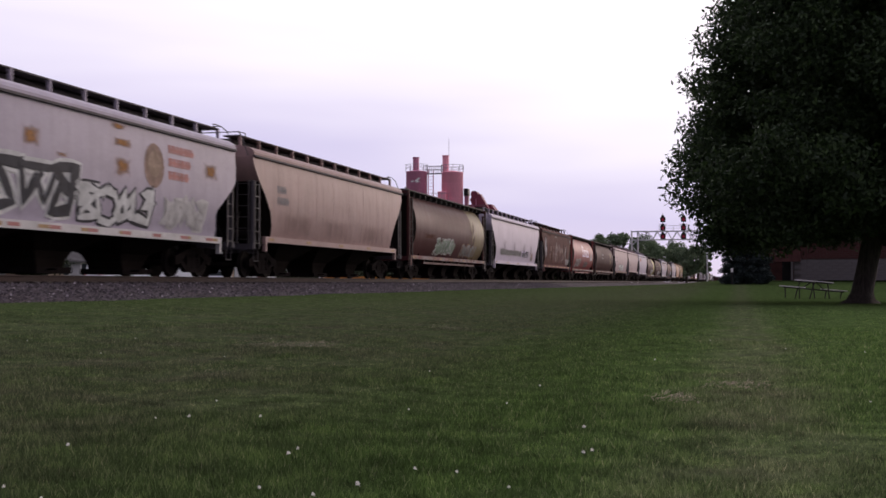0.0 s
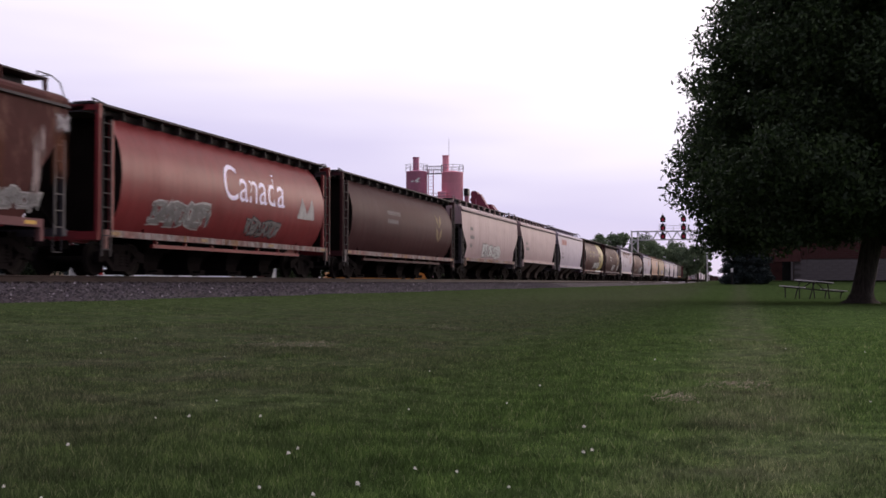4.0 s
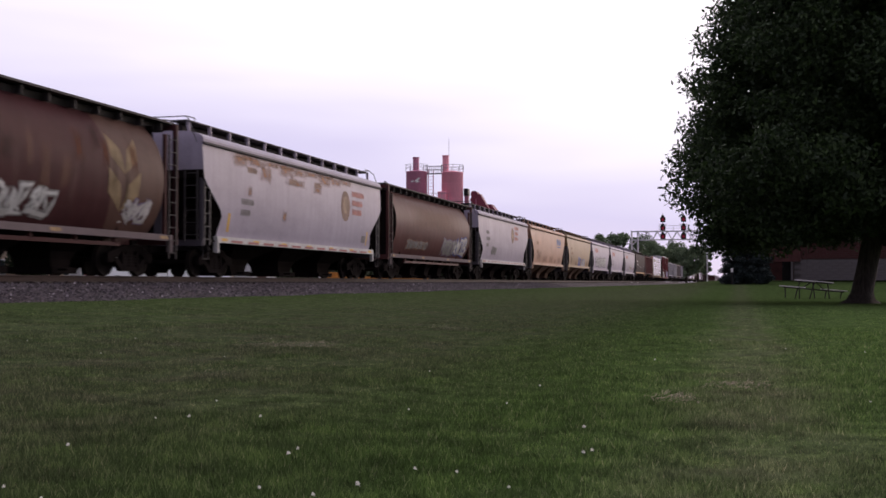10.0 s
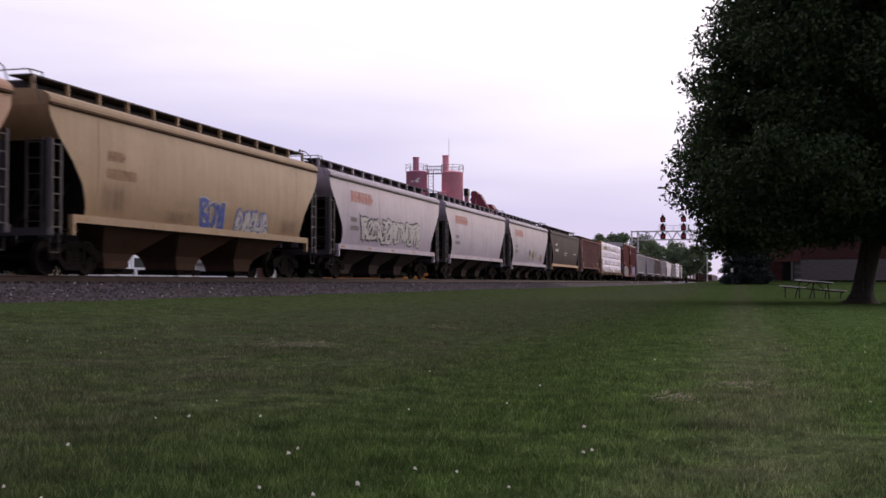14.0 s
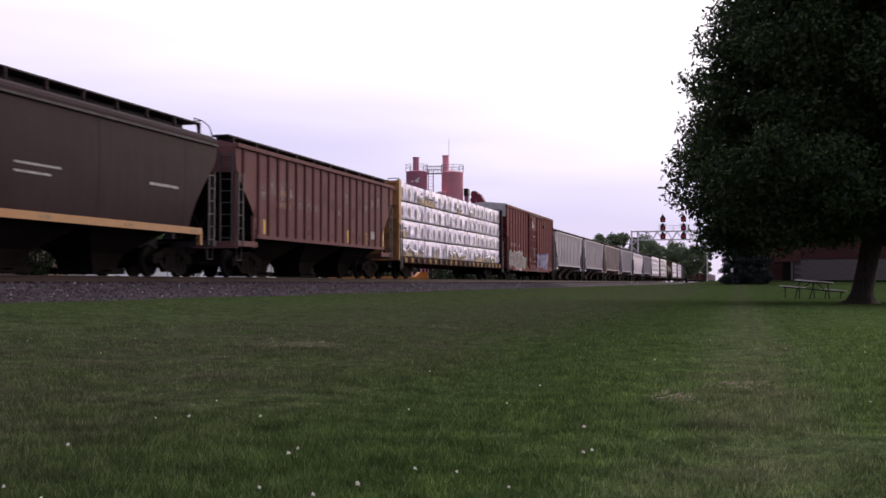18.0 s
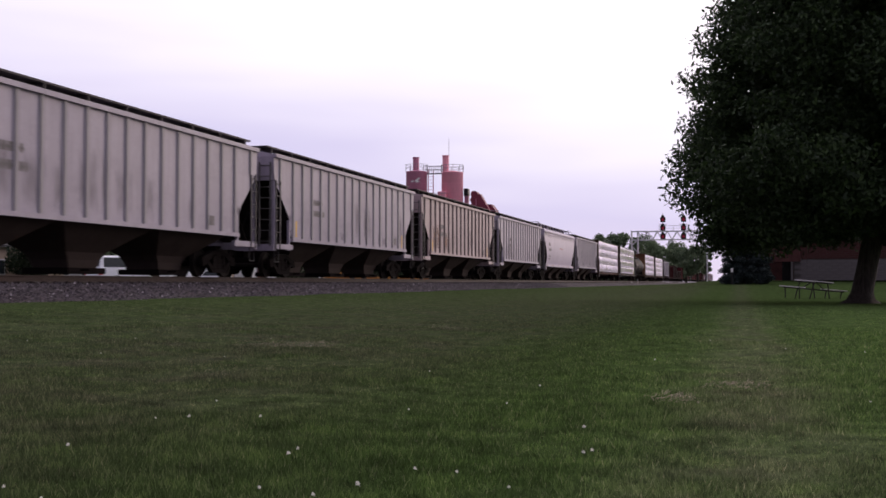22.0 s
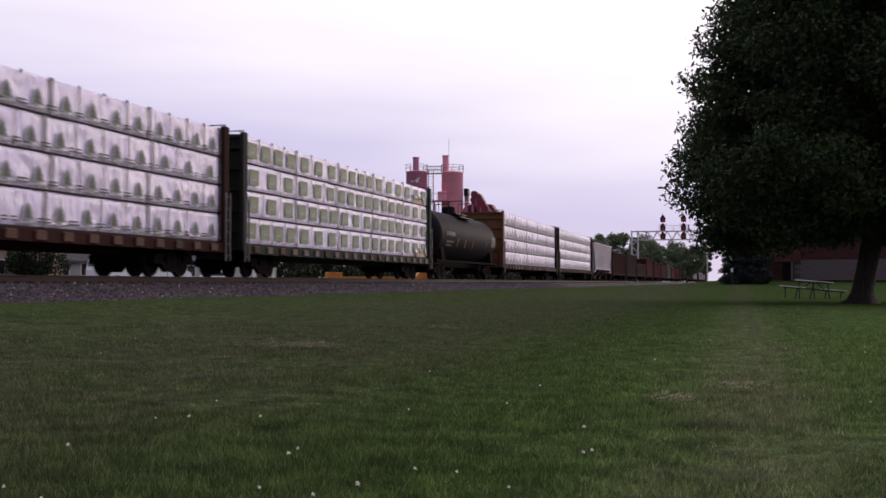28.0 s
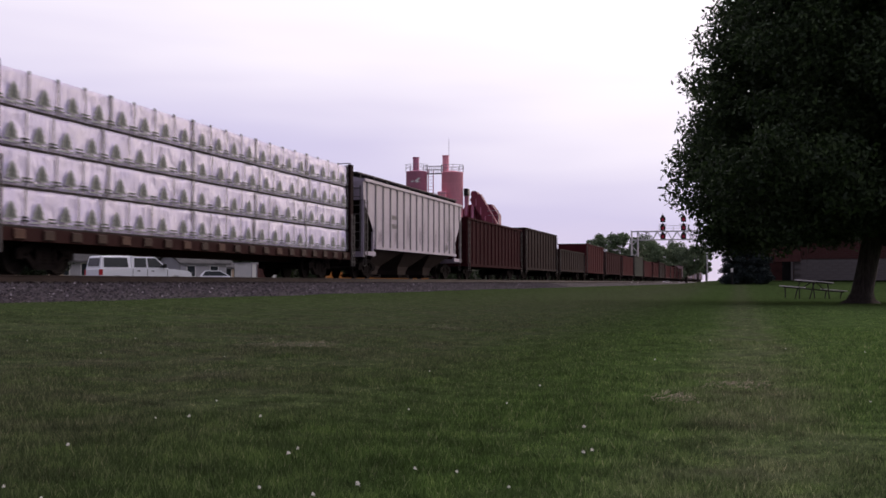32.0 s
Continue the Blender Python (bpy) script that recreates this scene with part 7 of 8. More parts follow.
def silo(x, y, top, radius, mat, label, stack_box):
    s = thing("silo", label, "silo", pose(x, y, 0.3), group="batch plant silos")
    rings = []
    for z, r in ((4.6, 0.35), (7.2, radius), (top - 0.3, radius), (top - 0.25, radius + 0.04), (top - 0.05, radius + 0.04), (top, radius - 0.05), (top + 0.25, 0.3)):
        rings.append([(r * math.cos(2 * math.pi * i / 28), r * math.sin(2 * math.pi * i / 28), z) for i in range(28)])
    part("tank", Geo().loft(rings), mat, s, angle=40)
    hoops = Geo()
    for z in (8.5, 10.8, 13.1, 15.4):
        hoops.loft([[((radius + 0.025) * math.cos(2 * math.pi * i / 28), (radius + 0.025) * math.sin(2 * math.pi * i / 28), zz) for i in range(28)] for zz in (z - 0.05, z + 0.05)], False)
    part("weld_band", hoops, mat, s, angle=40)
    for i in range(4):
        a = math.pi / 4 + i * math.pi / 2
        part("leg", Geo().cyl((radius * 0.9 * math.cos(a), radius * 0.9 * math.sin(a), 0), (radius * 0.9 * math.cos(a), radius * 0.9 * math.sin(a), 7.4), 0.16, 8), mat, s)
    bx, bw, bh = stack_box
    vent = part("dust_filter", Geo().cyl((bx, 0, top), (bx, 0, top + bh), bw, 14), mat, s, angle=40)
    part("cap", Geo().cyl((bx, 0, top + bh), (bx, 0, top + bh + 0.12), bw + 0.06, 14), mat, vent)
    for i in range(10):
        a = 2 * math.pi * i / 10
        part("rail_post", Geo().cyl(((radius + 0.1) * math.cos(a), (radius + 0.1) * math.sin(a), top), ((radius + 0.1) * math.cos(a), (radius + 0.1) * math.sin(a), top + 1.05), 0.035, 5), M["grating"], s)
    ring = Geo()
    for z in (0.55, 1.05):
        ring.tube([((radius + 0.1) * math.cos(2 * math.pi * i / 20), (radius + 0.1) * math.sin(2 * math.pi * i / 20), top + z) for i in range(21)], 0.03, 5)
    part("guard_rail", ring, M["grating"], s)
    return s


def batch_plant():
    left = silo(-47.8, 163.2, 17.3, 1.62, M["silo_dark"], "maroon steel silo with a railed top", (-0.1, 0.48, 2.1))
    right = silo(-42.5, 164.6, 17.2, 1.66, M["silo_red"], "tall red steel silo with a railed top", (-1.05, 0.50, 2.5))
    mark = Geo()
    for pts in ([(-0.1, 0.0), (0.5, 0.55), (0.75, 0.5), (0.35, 0.05), (0.8, -0.1), (0.2, -0.2)], [(-0.75, 0.05), (-0.15, 0.12), (-0.3, -0.15), (-0.7, -0.1)]):
        mark.add([(0.25 + a, -math.sqrt(max(0.01, 1.66 ** 2 - (0.25 + a) ** 2)) - 0.02, 15.7 + b) for a, b in pts], [tuple(range(len(pts)))])
    part("emblem", mark, M["trim_white"], left, "white painted mark")
    part("aerial", Geo().cyl((-0.55, 0, 19.7), (-0.55, 0, 22.4), 0.03, 5), M["grating"], right)
    bridge = thing("catwalk", "galvanised catwalk between the silo tops", "walkway", pose(-46.3, 163.6, 17.3))
    part("deck", Geo().box(0, 2.4, -0.5, 0.5, -0.1, 0.0), M["grating"], bridge)
    for y in (-0.5, 0.5):
        g = Geo()
        for z in (0.55, 1.1):
            g.tube([(-0.2, y, z), (2.6, y, z)], 0.035, 5)
        part("handrail", g, M["grating"], bridge)
        for i in range(5):
            part("rail_post", Geo().cyl((0.6 * i, y, 0), (0.6 * i, y, 1.1), 0.035, 5), M["grating"], bridge)
    tower = thing("ladder_tower", "grey caged ladder tower beside the silo", "ladder", pose(-45.6, 163.4, 0.3))
    g = Geo()
    for x in (-0.4, 0.4):
        part("upright", Geo().box(x - 0.06, x + 0.06, -0.06, 0.06, 0, 17.6), M["silo_dark"], tower)
    for i in range(34):
        part("rung", Geo().cyl((-0.4, 0, 0.5 + i * 0.5), (0.4, 0, 0.5 + i * 0.5), 0.03, 5), M["silo_dark"], tower)
    hut = thing("platform_house", "small red equipment house on a railed platform", "platform", pose(-44.0, 163.0, 0.3))
    part("platform", Geo().box(-1.0, 1.6, -1.2, 1.2, 12.6, 12.75), M["silo_dark"], hut)
    part("cabin", Geo().cbox(-0.2, 1.0, -0.8, 0.8, 12.75, 14.1, 0.05), M["silo_red"], hut)
    for x in (-0.9, 1.5):
        part("post", Geo().box(x - 0.1, x + 0.1, -0.1, 0.1, 0, 12.6), M["silo_dark"], hut)
    g = Geo().tube([(-1.0, -1.2, 13.8), (1.6, -1.2, 13.8)], 0.035, 5)
    for x in (-1.0, -0.2, 0.6, 1.6):
        g.cyl((x, -1.2, 12.7), (x, -1.2, 13.8), 0.03, 5)
    part("guard_rail", g, M["grating"], hut)
    conv = thing("conveyor", "inclined red conveyor with a hooded head", "conveyor", pose(-39.2, 165.5, 0.3))
    part("gallery", Geo().prism([(0.0, 13.9), (-0.6, 12.9), (5.2, 4.6), (6.0, 5.2), (1.0, 13.8)], "y", -0.7, 0.7), M["conv_dark"], conv)
    part("head_hood", Geo().cyl((0.1, -0.8, 13.75), (0.1, 0.8, 13.75), 0.55, 16), M["conv_dark"], conv, "dark hooded conveyor head", angle=40)
    part("transfer_house", Geo().prism([(-2.1, 4.5), (-2.1, 11.6), (-1.2, 12.3), (2.4, 12.3), (3.5, 10.7), (3.5, 4.5)], "y", 0.9, 3.2), M["conv_dark"], conv, "maroon sheet-metal housing")
    for k in range(7):
        x = 0.4 + 0.72 * k
        part("gallery_rib", Geo().box(x - 0.05, x + 0.05, -0.76, -0.70, 12.4 - 1.38 * k - 0.4, 12.4 - 1.38 * k + 0.7), M["silo_dark"], conv)
    part("drive_box", Geo().cbox(-1.6, -0.9, -0.6, 0.6, 13.6, 14.7, 0.06), M["black"], conv, "black motor box")
    part("chute", Geo().prism([(-1.5, 13.7), (-0.9, 13.7), (-1.1, 10.5), (-1.5, 10.5)], "y", -0.4, 0.4), M["silo_dark"], conv)
    part("support", Geo().box(-0.4, 0.0, -0.5, 0.5, 0, 13.0), M["silo_dark"], conv)
    part("support", Geo().box(3.2, 3.5, -0.5, 0.5, 0, 8.2), M["silo_dark"], conv)
    g = Geo().tube([(2.2, -0.7, 11.2), (3.9, -0.7, 11.2), (3.9, -0.7, 8.2)], 0.04, 5)
    g.tube([(2.2, -0.7, 10.5), (3.9, -0.7, 10.5)], 0.03, 5)
    g.tube([(3.0, -0.7, 11.2), (3.0, -0.7, 9.3)], 0.03, 5)
    part("guard_rail", g, M["grating"], conv)


batch_plant()


def signal_gantry():
    y0 = 229.0
    g = thing("signal_gantry", "pale lattice signal bridge over the tracks", "signal bridge", pose(0, y0, 0.5))
    lo, hi = 8.74, 10.45
    xl, xr = -21.2, -6.2
    for x in (xl, xl + 1.25, xr):
        for yy in (-0.6, 0.6):
            part("mast_leg", Geo().box(x - 0.11, x + 0.11, yy - 0.11, yy + 0.11, -0.35, hi + 0.15), M["gantry"], g)
    n = 14
    for yy in (-0.6, 0.6):
        for z in (lo, hi):
            part("chord", Geo().box(xl, xr + 0.2, yy - 0.10, yy + 0.10, z - 0.10, z + 0.10), M["gantry"], g)
        for i in range(n):
            a, b = xl + 1.25 + (xr - xl - 1.25) * i / n, xl + 1.25 + (xr - xl - 1.25) * (i + 1) / n
            p, q = ((a, yy, lo), (b, yy, hi)) if i % 2 else ((a, yy, hi), (b, yy, lo))
            part("lattice_bar", Geo().cyl(p, q, 0.075, 6), M["gantry"], g)
        for k in range(6):
            z = 0.8 + k * 1.35
            p, q = ((xl, yy, z), (xl + 1.25, yy, z + 1.3)) if k % 2 else ((xl + 1.25, yy, z), (xl, yy, z + 1.3))
            part("lattice_bar", Geo().cyl(p, q, 0.06, 6), M["gantry"], g)
    for x in (-14.85, -10.75):
        sig = part("signal_mast", Geo().box(x - 0.08, x + 0.08, -0.85, -0.70, lo - 0.2, lo + 5.3), M["gantry"], g)
        part("platform", Geo().box(x - 0.75, x + 0.75, -1.3, -0.6, lo + 2.98, lo + 3.10), M["gantry"], sig)
        for k in range(3):
            z = lo + 0.75 + k * 1.72
            head = Geo().cyl((x, -0.95, z), (x, -1.10, z), 0.55, 18)
            head.box(x - 0.50, x + 0.50, -1.08, -0.94, z - 0.65, z + 0.35)
            h = part("signal_head", head, M["black"], sig, "dark round signal head")
            for dz in (0.22, -0.22):
                part("lens", Geo().cyl((x, -1.10, z + dz * 0.9), (x, -1.14, z + dz * 0.9), 0.25, 14), M["signal_red"], h, "red signal lens")
            part("hood", Geo().cyl((x, -1.10, z + 0.45), (x, -1.5, z + 0.42), 0.32, 12), M["black"], h)
    g2 = Geo()
    for x in (-15.6, -12.8, -10.0):
        g2.cyl((x, -0.9, hi), (x, -0.9, hi + 1.1), 0.04, 5)
    g2.tube([(-15.6, -0.9, hi + 1.1), (-10.0, -0.9, hi + 1.1)], 0.035, 5)
    g2.tube([(-15.6, -0.9, hi + 0.55), (-10.0, -0.9, hi + 0.55)], 0.03, 5)
    part("guard_rail", g2, M["gantry"], g)


signal_gantry()


def wheel_on(car, x, y, r=0.40, side=1):
    w = part("wheel", Geo().cyl((x - 0.12, y, r), (x + 0.12, y, r), r, 20), M["tyre"], car, angle=40)
    part("rim", Geo().cyl((x + side * 0.10, y, r), (x + side * 0.135, y, r), r * 0.62, 14), M["chrome"], w, angle=40)


def pickup():
    """A crew-cab pickup with a cap over its bed; it faces its own +Y."""
    car = thing("pickup_truck", "white crew-cab pickup with bed cap, parked", "pickup truck", pose(-33.5, 57.4, 0.2, 0, 0, -33))
    side = [(-2.85, 0.55), (-2.85, 1.12), (-2.80, 1.18), (1.05, 1.20), (1.75, 1.16), (2.65, 1.06), (2.85, 0.92), (2.88, 0.55), (2.2, 0.42), (-2.2, 0.42)]
    rings = [[(x, p[0] * k, p[1]) for p in side] for x, k in ((-0.98, 0.985), (-0.90, 1.0), (0.90, 1.0), (0.98, 0.985))]
    part("body", Geo().loft(rings), M["white_paint"], car)
    cab = Geo().loft([[(-0.92, 1.35, 1.17), (0.92, 1.35, 1.17), (0.92, -0.95, 1.17), (-0.92, -0.95, 1.17)], [(-0.76, 0.55, 1.86), (0.76, 0.55, 1.86), (0.78, -0.90, 1.90), (-0.78, -0.90, 1.90)], [(-0.66, 0.40, 1.93), (0.66, 0.40, 1.93), (0.68, -0.85, 1.96), (-0.68, -0.85, 1.96)]])
    part("cab", cab, M["white_paint"], car)
    cap = Geo().loft([[(-0.93, -0.98, 1.17), (0.93, -0.98, 1.17), (0.93, -2.82, 1.17), (-0.93, -2.82, 1.17)], [(-0.80, -1.0, 1.84), (0.80, -1.0, 1.84), (0.80, -2.70, 1.82), (-0.80, -2.70, 1.82)], [(-0.68, -1.05, 1.92), (0.68, -1.05, 1.92), (0.68, -2.62, 1.89), (-0.68, -2.62, 1.89)]])
    part("bed_cap", cap, M["white_paint"], car)
    for s in (-1, 1):
        def pane(y0, y1, y2, y3, z0=1.25, z1=1.78):
            x0, x1 = s * 0.935, s * 0.822
            return Geo().add([(x0 + s * 0.012, y0, z0), (x0 + s * 0.012, y1, z0), (x1 + s * 0.012, y2, z1), (x1 + s * 0.012, y3, z1)], [(0, 1, 2, 3)])
        part("side_window", pane(-1.15, -2.62, -2.58, -1.2), M["glass_dark"], car)
        part("side_window", pane(-0.80, -0.05, -0.05, -0.76), M["glass_dark"], car)
        part("side_window", pane(0.05, 1.12, 0.55, 0.05), M["glass_dark"], car)
        for y in (-1.85, 1.80):
            wheel_on(car, s * 0.86, y, 0.40, s)
        part("tail_lamp", Geo().box(s * 0.93 - 0.06, s * 0.93 + 0.06, -2.88, -2.70, 0.80, 1.12), M["taillight"], car)
        part("headlight", Geo().cbox(s * 0.75 - 0.18, s * 0.75 + 0.18, 2.78, 2.89, 0.80, 0.98, 0.02), M["chrome"], car)
        part("mirror", Geo().cbox(s * 1.08 - 0.12, s * 1.08 + 0.12, 0.95, 1.10, 1.22, 1.46, 0.02), M["black"], car)
        for y in (-0.62, 0.25):
            part("door_handle", Geo().box(s * 0.99 - 0.015, s * 0.99 + 0.015, y, y + 0.16, 1.02, 1.07), M["black"], car)
        for y in (-0.90, 0.0, 1.25):
            part("door_seam", Geo().box(s * 0.982 - 0.004, s * 0.982 + 0.004, y - 0.012, y + 0.012, 0.5, 1.16), M["black"], car)
        rk = Geo().tube([(s * 0.72, -0.8, 1.94), (s * 0.72, -0.75, 2.03), (s * 0.72, 0.3, 2.03), (s * 0.72, 0.4, 1.93)], 0.02, 5)
        part("roof_rack", rk, M["grating"], car)
    part("windscreen", Geo().add([(-0.84, 1.26, 1.26), (0.84, 1.26, 1.26), (0.74, 0.63, 1.83), (-0.74, 0.63, 1.83)], [(0, 1, 2, 3)]), M["glass_dark"], car)
    part("rear_window", Geo().add([(-0.72, -2.82, 1.30), (0.72, -2.82, 1.30), (0.68, -2.745, 1.76), (-0.68, -2.745, 1.76)], [(3, 2, 1, 0)]), M["glass_dark"], car)
    part("bumper", Geo().cbox(-0.95, 0.95, -3.02, -2.86, 0.45, 0.66, 0.03), M["chrome"], car)
    part("bumper", Geo().cbox(-0.95, 0.95, 2.86, 3.0, 0.45, 0.68, 0.03), M["chrome"], car)


pickup()


def hatchback():
    car = thing("parked_car", "small white car parked beyond the tracks", "car", pose(-46.8, 94.4, 0.2, 0, 0, -62))
    side = [(-2.0, 0.35), (-2.05, 0.85), (-1.9, 0.95), (0.9, 0.93), (1.95, 0.78), (2.05, 0.4)]
    part("body", Geo().loft([[(x, p[0], p[1]) for p in side] for x in (-0.85, 0.85)]), M["white_paint"], car)
    part("cabin", Geo().loft([[(-0.8, 1.0, 0.93), (0.8, 1.0, 0.93), (0.8, -1.85, 0.93), (-0.8, -1.85, 0.93)], [(-0.62, 0.1, 1.48), (0.62, 0.1, 1.48), (0.62, -1.3, 1.48), (-0.62, -1.3, 1.48)]]), M["white_paint"], car)
    for s in (-1, 1):
        part("side_window", Geo().add([(s * 0.80, 0.75, 1.0), (s * 0.80, -1.55, 1.0), (s * 0.66, -1.25, 1.42), (s * 0.66, 0.1, 1.42)], [(0, 1, 2, 3)]), M["glass_dark"], car)
        for y in (-1.25, 1.25):
            wheel_on(car, s * 0.76, y, 0.31, s)


hatchback()


def house(x, y, turn, w, d, eave, ridge, wall, label):
    h = thing("house", label, "house", pose(x, y, 0.2, 0, 0, turn), group="houses beyond the tracks")
    part("wall", Geo().loft([[(-w / 2, p, q) for p, q in ((-d / 2, 0), (-d / 2, eave), (0, ridge), (d / 2, eave), (d / 2, 0))], [(w / 2, p, q) for p, q in ((-d / 2, 0), (-d / 2, eave), (0, ridge), (d / 2, eave), (d / 2, 0))]]), wall, h)
    for s in (-1, 1):
        a, b = (0, ridge + 0.06), (s * (d / 2 + 0.35), eave - 0.35 * (ridge - eave) / (d / 2) + 0.06)
        part("roof", Geo().loft([[(xx, a[0], a[1]), (xx, b[0], b[1]), (xx, b[0], b[1] + 0.16), (xx, a[0], a[1] + 0.18)] for xx in (-w / 2 - 0.3, w / 2 + 0.3)]), M["roofing"], h)
    for xx in (-w * 0.28, w * 0.22):
        win = part("window", Geo().box(xx - 0.5, xx + 0.5, -d / 2 - 0.06, -d / 2 + 0.02, 0.9, 2.0), M["trim_white"], h)
        part("pane", Geo().box(xx - 0.42, xx + 0.42, -d / 2 - 0.075, -d / 2 - 0.05, 0.98, 1.92), M["glass_dark"], win)
    win = part("window", Geo().box(w / 2 - 0.02, w / 2 + 0.06, -0.45, 0.45, 0.9, 2.0), M["trim_white"], h)
    part("pane", Geo().box(w / 2 + 0.05, w / 2 + 0.075, -0.37, 0.37, 0.98, 1.92), M["glass_dark"], win)
    return h


house(-53.5, 80.5, 56, 3.8, 3.0, 2.2, 3.3, M["siding"], "small grey gabled house")
house(-51.0, 97.0, 62, 5.2, 4.0, 2.2, 3.2, M["siding"], "low grey house with white-trimmed windows")
house(-52.0, 103.5, 62, 3.0, 3.0, 1.9, 2.8, M["tan_wall"], "small tan cottage with white-trimmed windows")
house(-50.5, 68.5, 58, 6.0, 5.0, 2.9, 3.9, M["tan_wall"], "plain tan garage wall beyond the tracks")


def low_loader():
    t = thing("equipment_trailer", "long orange equipment trailer in the yard", "trailer", pose(-28.8, 86.5, 0.2, 0, 0, -62))
    part("bed", Geo().cbox(-1.1, 1.1, -4.2, 4.2, 0.62, 0.86, 0.03), M["machine_orange"], t)
    part("gooseneck", Geo().prism([(3.2, 0.86), (4.2, 0.86), (4.2, 1.25), (3.6, 1.25)], "x", -0.8, 0.8), M["machine_orange"], t)
    part("tool_box", Geo().cbox(-0.9, 0.9, -4.1, -2.9, 0.86, 1.2, 0.03), M["machine_orange"], t)
    for y in (-2.6, -1.7):
        for s in (-1, 1):
            wheel_on(t, s * 0.95, y, 0.36, s)
    for s in (-1, 1):
        part("landing_leg", Geo().box(s * 0.7 - 0.07, s * 0.7 + 0.07, 3.0, 3.14, 0, 0.62), M["black"], t)


low_loader()


def crate():
    c = thing("storage_box", "white storage container with one brown door", "container", pose(-40.5, 88.6, 0.2, 0, 0, 62))
    part("body", Geo().cbox(-1.35, 1.35, -1.2, 1.2, 0, 2.0, 0.03), M["trim_white"], c)
    part("door", Geo().box(-0.75, 0.15, -1.26, -1.19, 0.08, 1.92), M["brick"], c, "brown door panel")
    for x in (-1.37, -0.83, 0.17, 0.72, 1.25):
        part("frame_post", Geo().box(x, x + 0.07, -1.25, -1.18, 0, 2.0), M["grating"], c)
    part("roof", Geo().box(-1.42, 1.42, -1.28, 1.28, 2.0, 2.08), M["grating"], c)

crate()


def marker_stones():
    rnd = random.Random(4)
    for i in range(12):
        y = 36 + i * 5.5 + rnd.uniform(-2, 2)
        r = rnd.uniform(0.05, 0.11)
        g = Geo().blob((0, 0, r * 0.5), (r * 1.5, r * 1.5, r), 1, 0.2, rnd)
        tagged(new("white_stone", g.mesh("white_stone", M["trim_white"])), "whitish stone on the far side of the ballast", "stone", "white stones").matrix_basis = pose(TRACK_X - 2.2, y, RAIL_Z - 0.19)


marker_stones()

# ------------------------------------------------------------------ the park on the near side


PIC = (2.6, 43.1)


def picnic_table():
    t = thing("picnic_table", "weathered picnic table with two benches on the lawn", "picnic table", pose(PIC[0], PIC[1], lawn_height(*PIC) - 0.01, 0, 5, 0) @ pose(0, 0, 0, 0, 0, 24))
    L = 0.80
    for i in range(5):
        x = -0.30 + i * 0.15
        part("tabletop_plank", Geo().cbox(x - 0.07, x + 0.07, -L, L, 0.63, 0.67, 0.008), M["pine_board"], t)
    for s in (-1, 1):
        for x in (0.76, 0.89):
            part("bench_plank", Geo().cbox(s * x - 0.075, s * x + 0.075, -L * 0.95, L * 0.95, 0.37, 0.405, 0.008), M["pine_board"], t)
    for y in (-0.56, 0.56):
        part("table_beam", Geo().cyl((-0.42, y, 0.61), (0.42, y, 0.61), 0.022, 6), M["walk"], t)
        part("bench_beam", Geo().cyl((-0.92, y, 0.35), (0.92, y, 0.35), 0.022, 6), M["walk"], t)
        for s in (-1, 1):
            part("leg", Geo().tube([(s * 0.26, y, 0.62), (s * 0.40, y, -0.04)], 0.022, 6), M["walk"], t)
            part("bench_leg", Geo().tube([(s * 0.83, y, 0.36), (s * 0.78, y, -0.04)], 0.022, 6), M["walk"], t)
    for s in (-1, 1):
        part("brace", Geo().cyl((0, s * 0.75, 0.40), (0, s * 0.2, 0.61), 0.02, 6), M["walk"], t)


picnic_table()


def brick_building():
    """Brick building with a pale block base beyond the picnic table."""
    b = thing("brick_building", "red brick building with pale block base", "building", pose(1.8, 78.2, 0.72, 0, 0, -8))
    W, D, H = 26.0, 10.0, 6.2
    part("wall", Geo().box(1.75, W, 0.12, D, 0, H), M["mortar"], b)
    part("roof", Geo().box(-0.4, W + 0.5, -0.6, D + 0.5, H, H + 0.35), M["roofing"], b)
    part("porch_wall", Geo().box(-0.9, 1.75, 1.6, 1.8, 0, H), M["brick"], b)
    for x in (0.0, 1.65):
        part("post", Geo().cbox(x - 0.07, x + 0.07, -0.05, 0.09, 0, 1.25, 0.01), M["stone_band"], b, "grey post")
    door = part("door", Geo().box(0.85, 1.55, 1.54, 1.62, 0, 2.0), M["black"], b, "dark door")
    part("door_handle", Geo().cyl((0.95, 1.52, 1.0), (0.95, 1.46, 1.0), 0.03, 8), M["chrome"], door)
    part("lintel", Geo().box(-0.1, 2.2, -0.08, 0.30, 1.27, 2.4), M["brick"], b, "brick beam over the porch")
    blk = Geo().cbox(-0.39, 0.39, -0.06, 0.06, 0, 0.185, 0.012).mesh("stone_block", M["stone_band"])
    for r in range(7):
        for i in range(11):
            part("stone_block", blk, None, b, at=pose(2.2 + i * 0.80 + (0.4 if r % 2 else 0), 0.09, 0.01 + r * 0.197))
    br = Geo().box(-0.19, 0.19, -0.05, 0.05, 0, 0.115).mesh("brick", M["brick"])
    for r in range(9):
        for i in range(21):
            part("brick", br, None, b, at=pose(2.05 + i * 0.40 + (0.2 if r % 2 else 0), 0.09, 1.45 + r * 0.13))


brick_building()


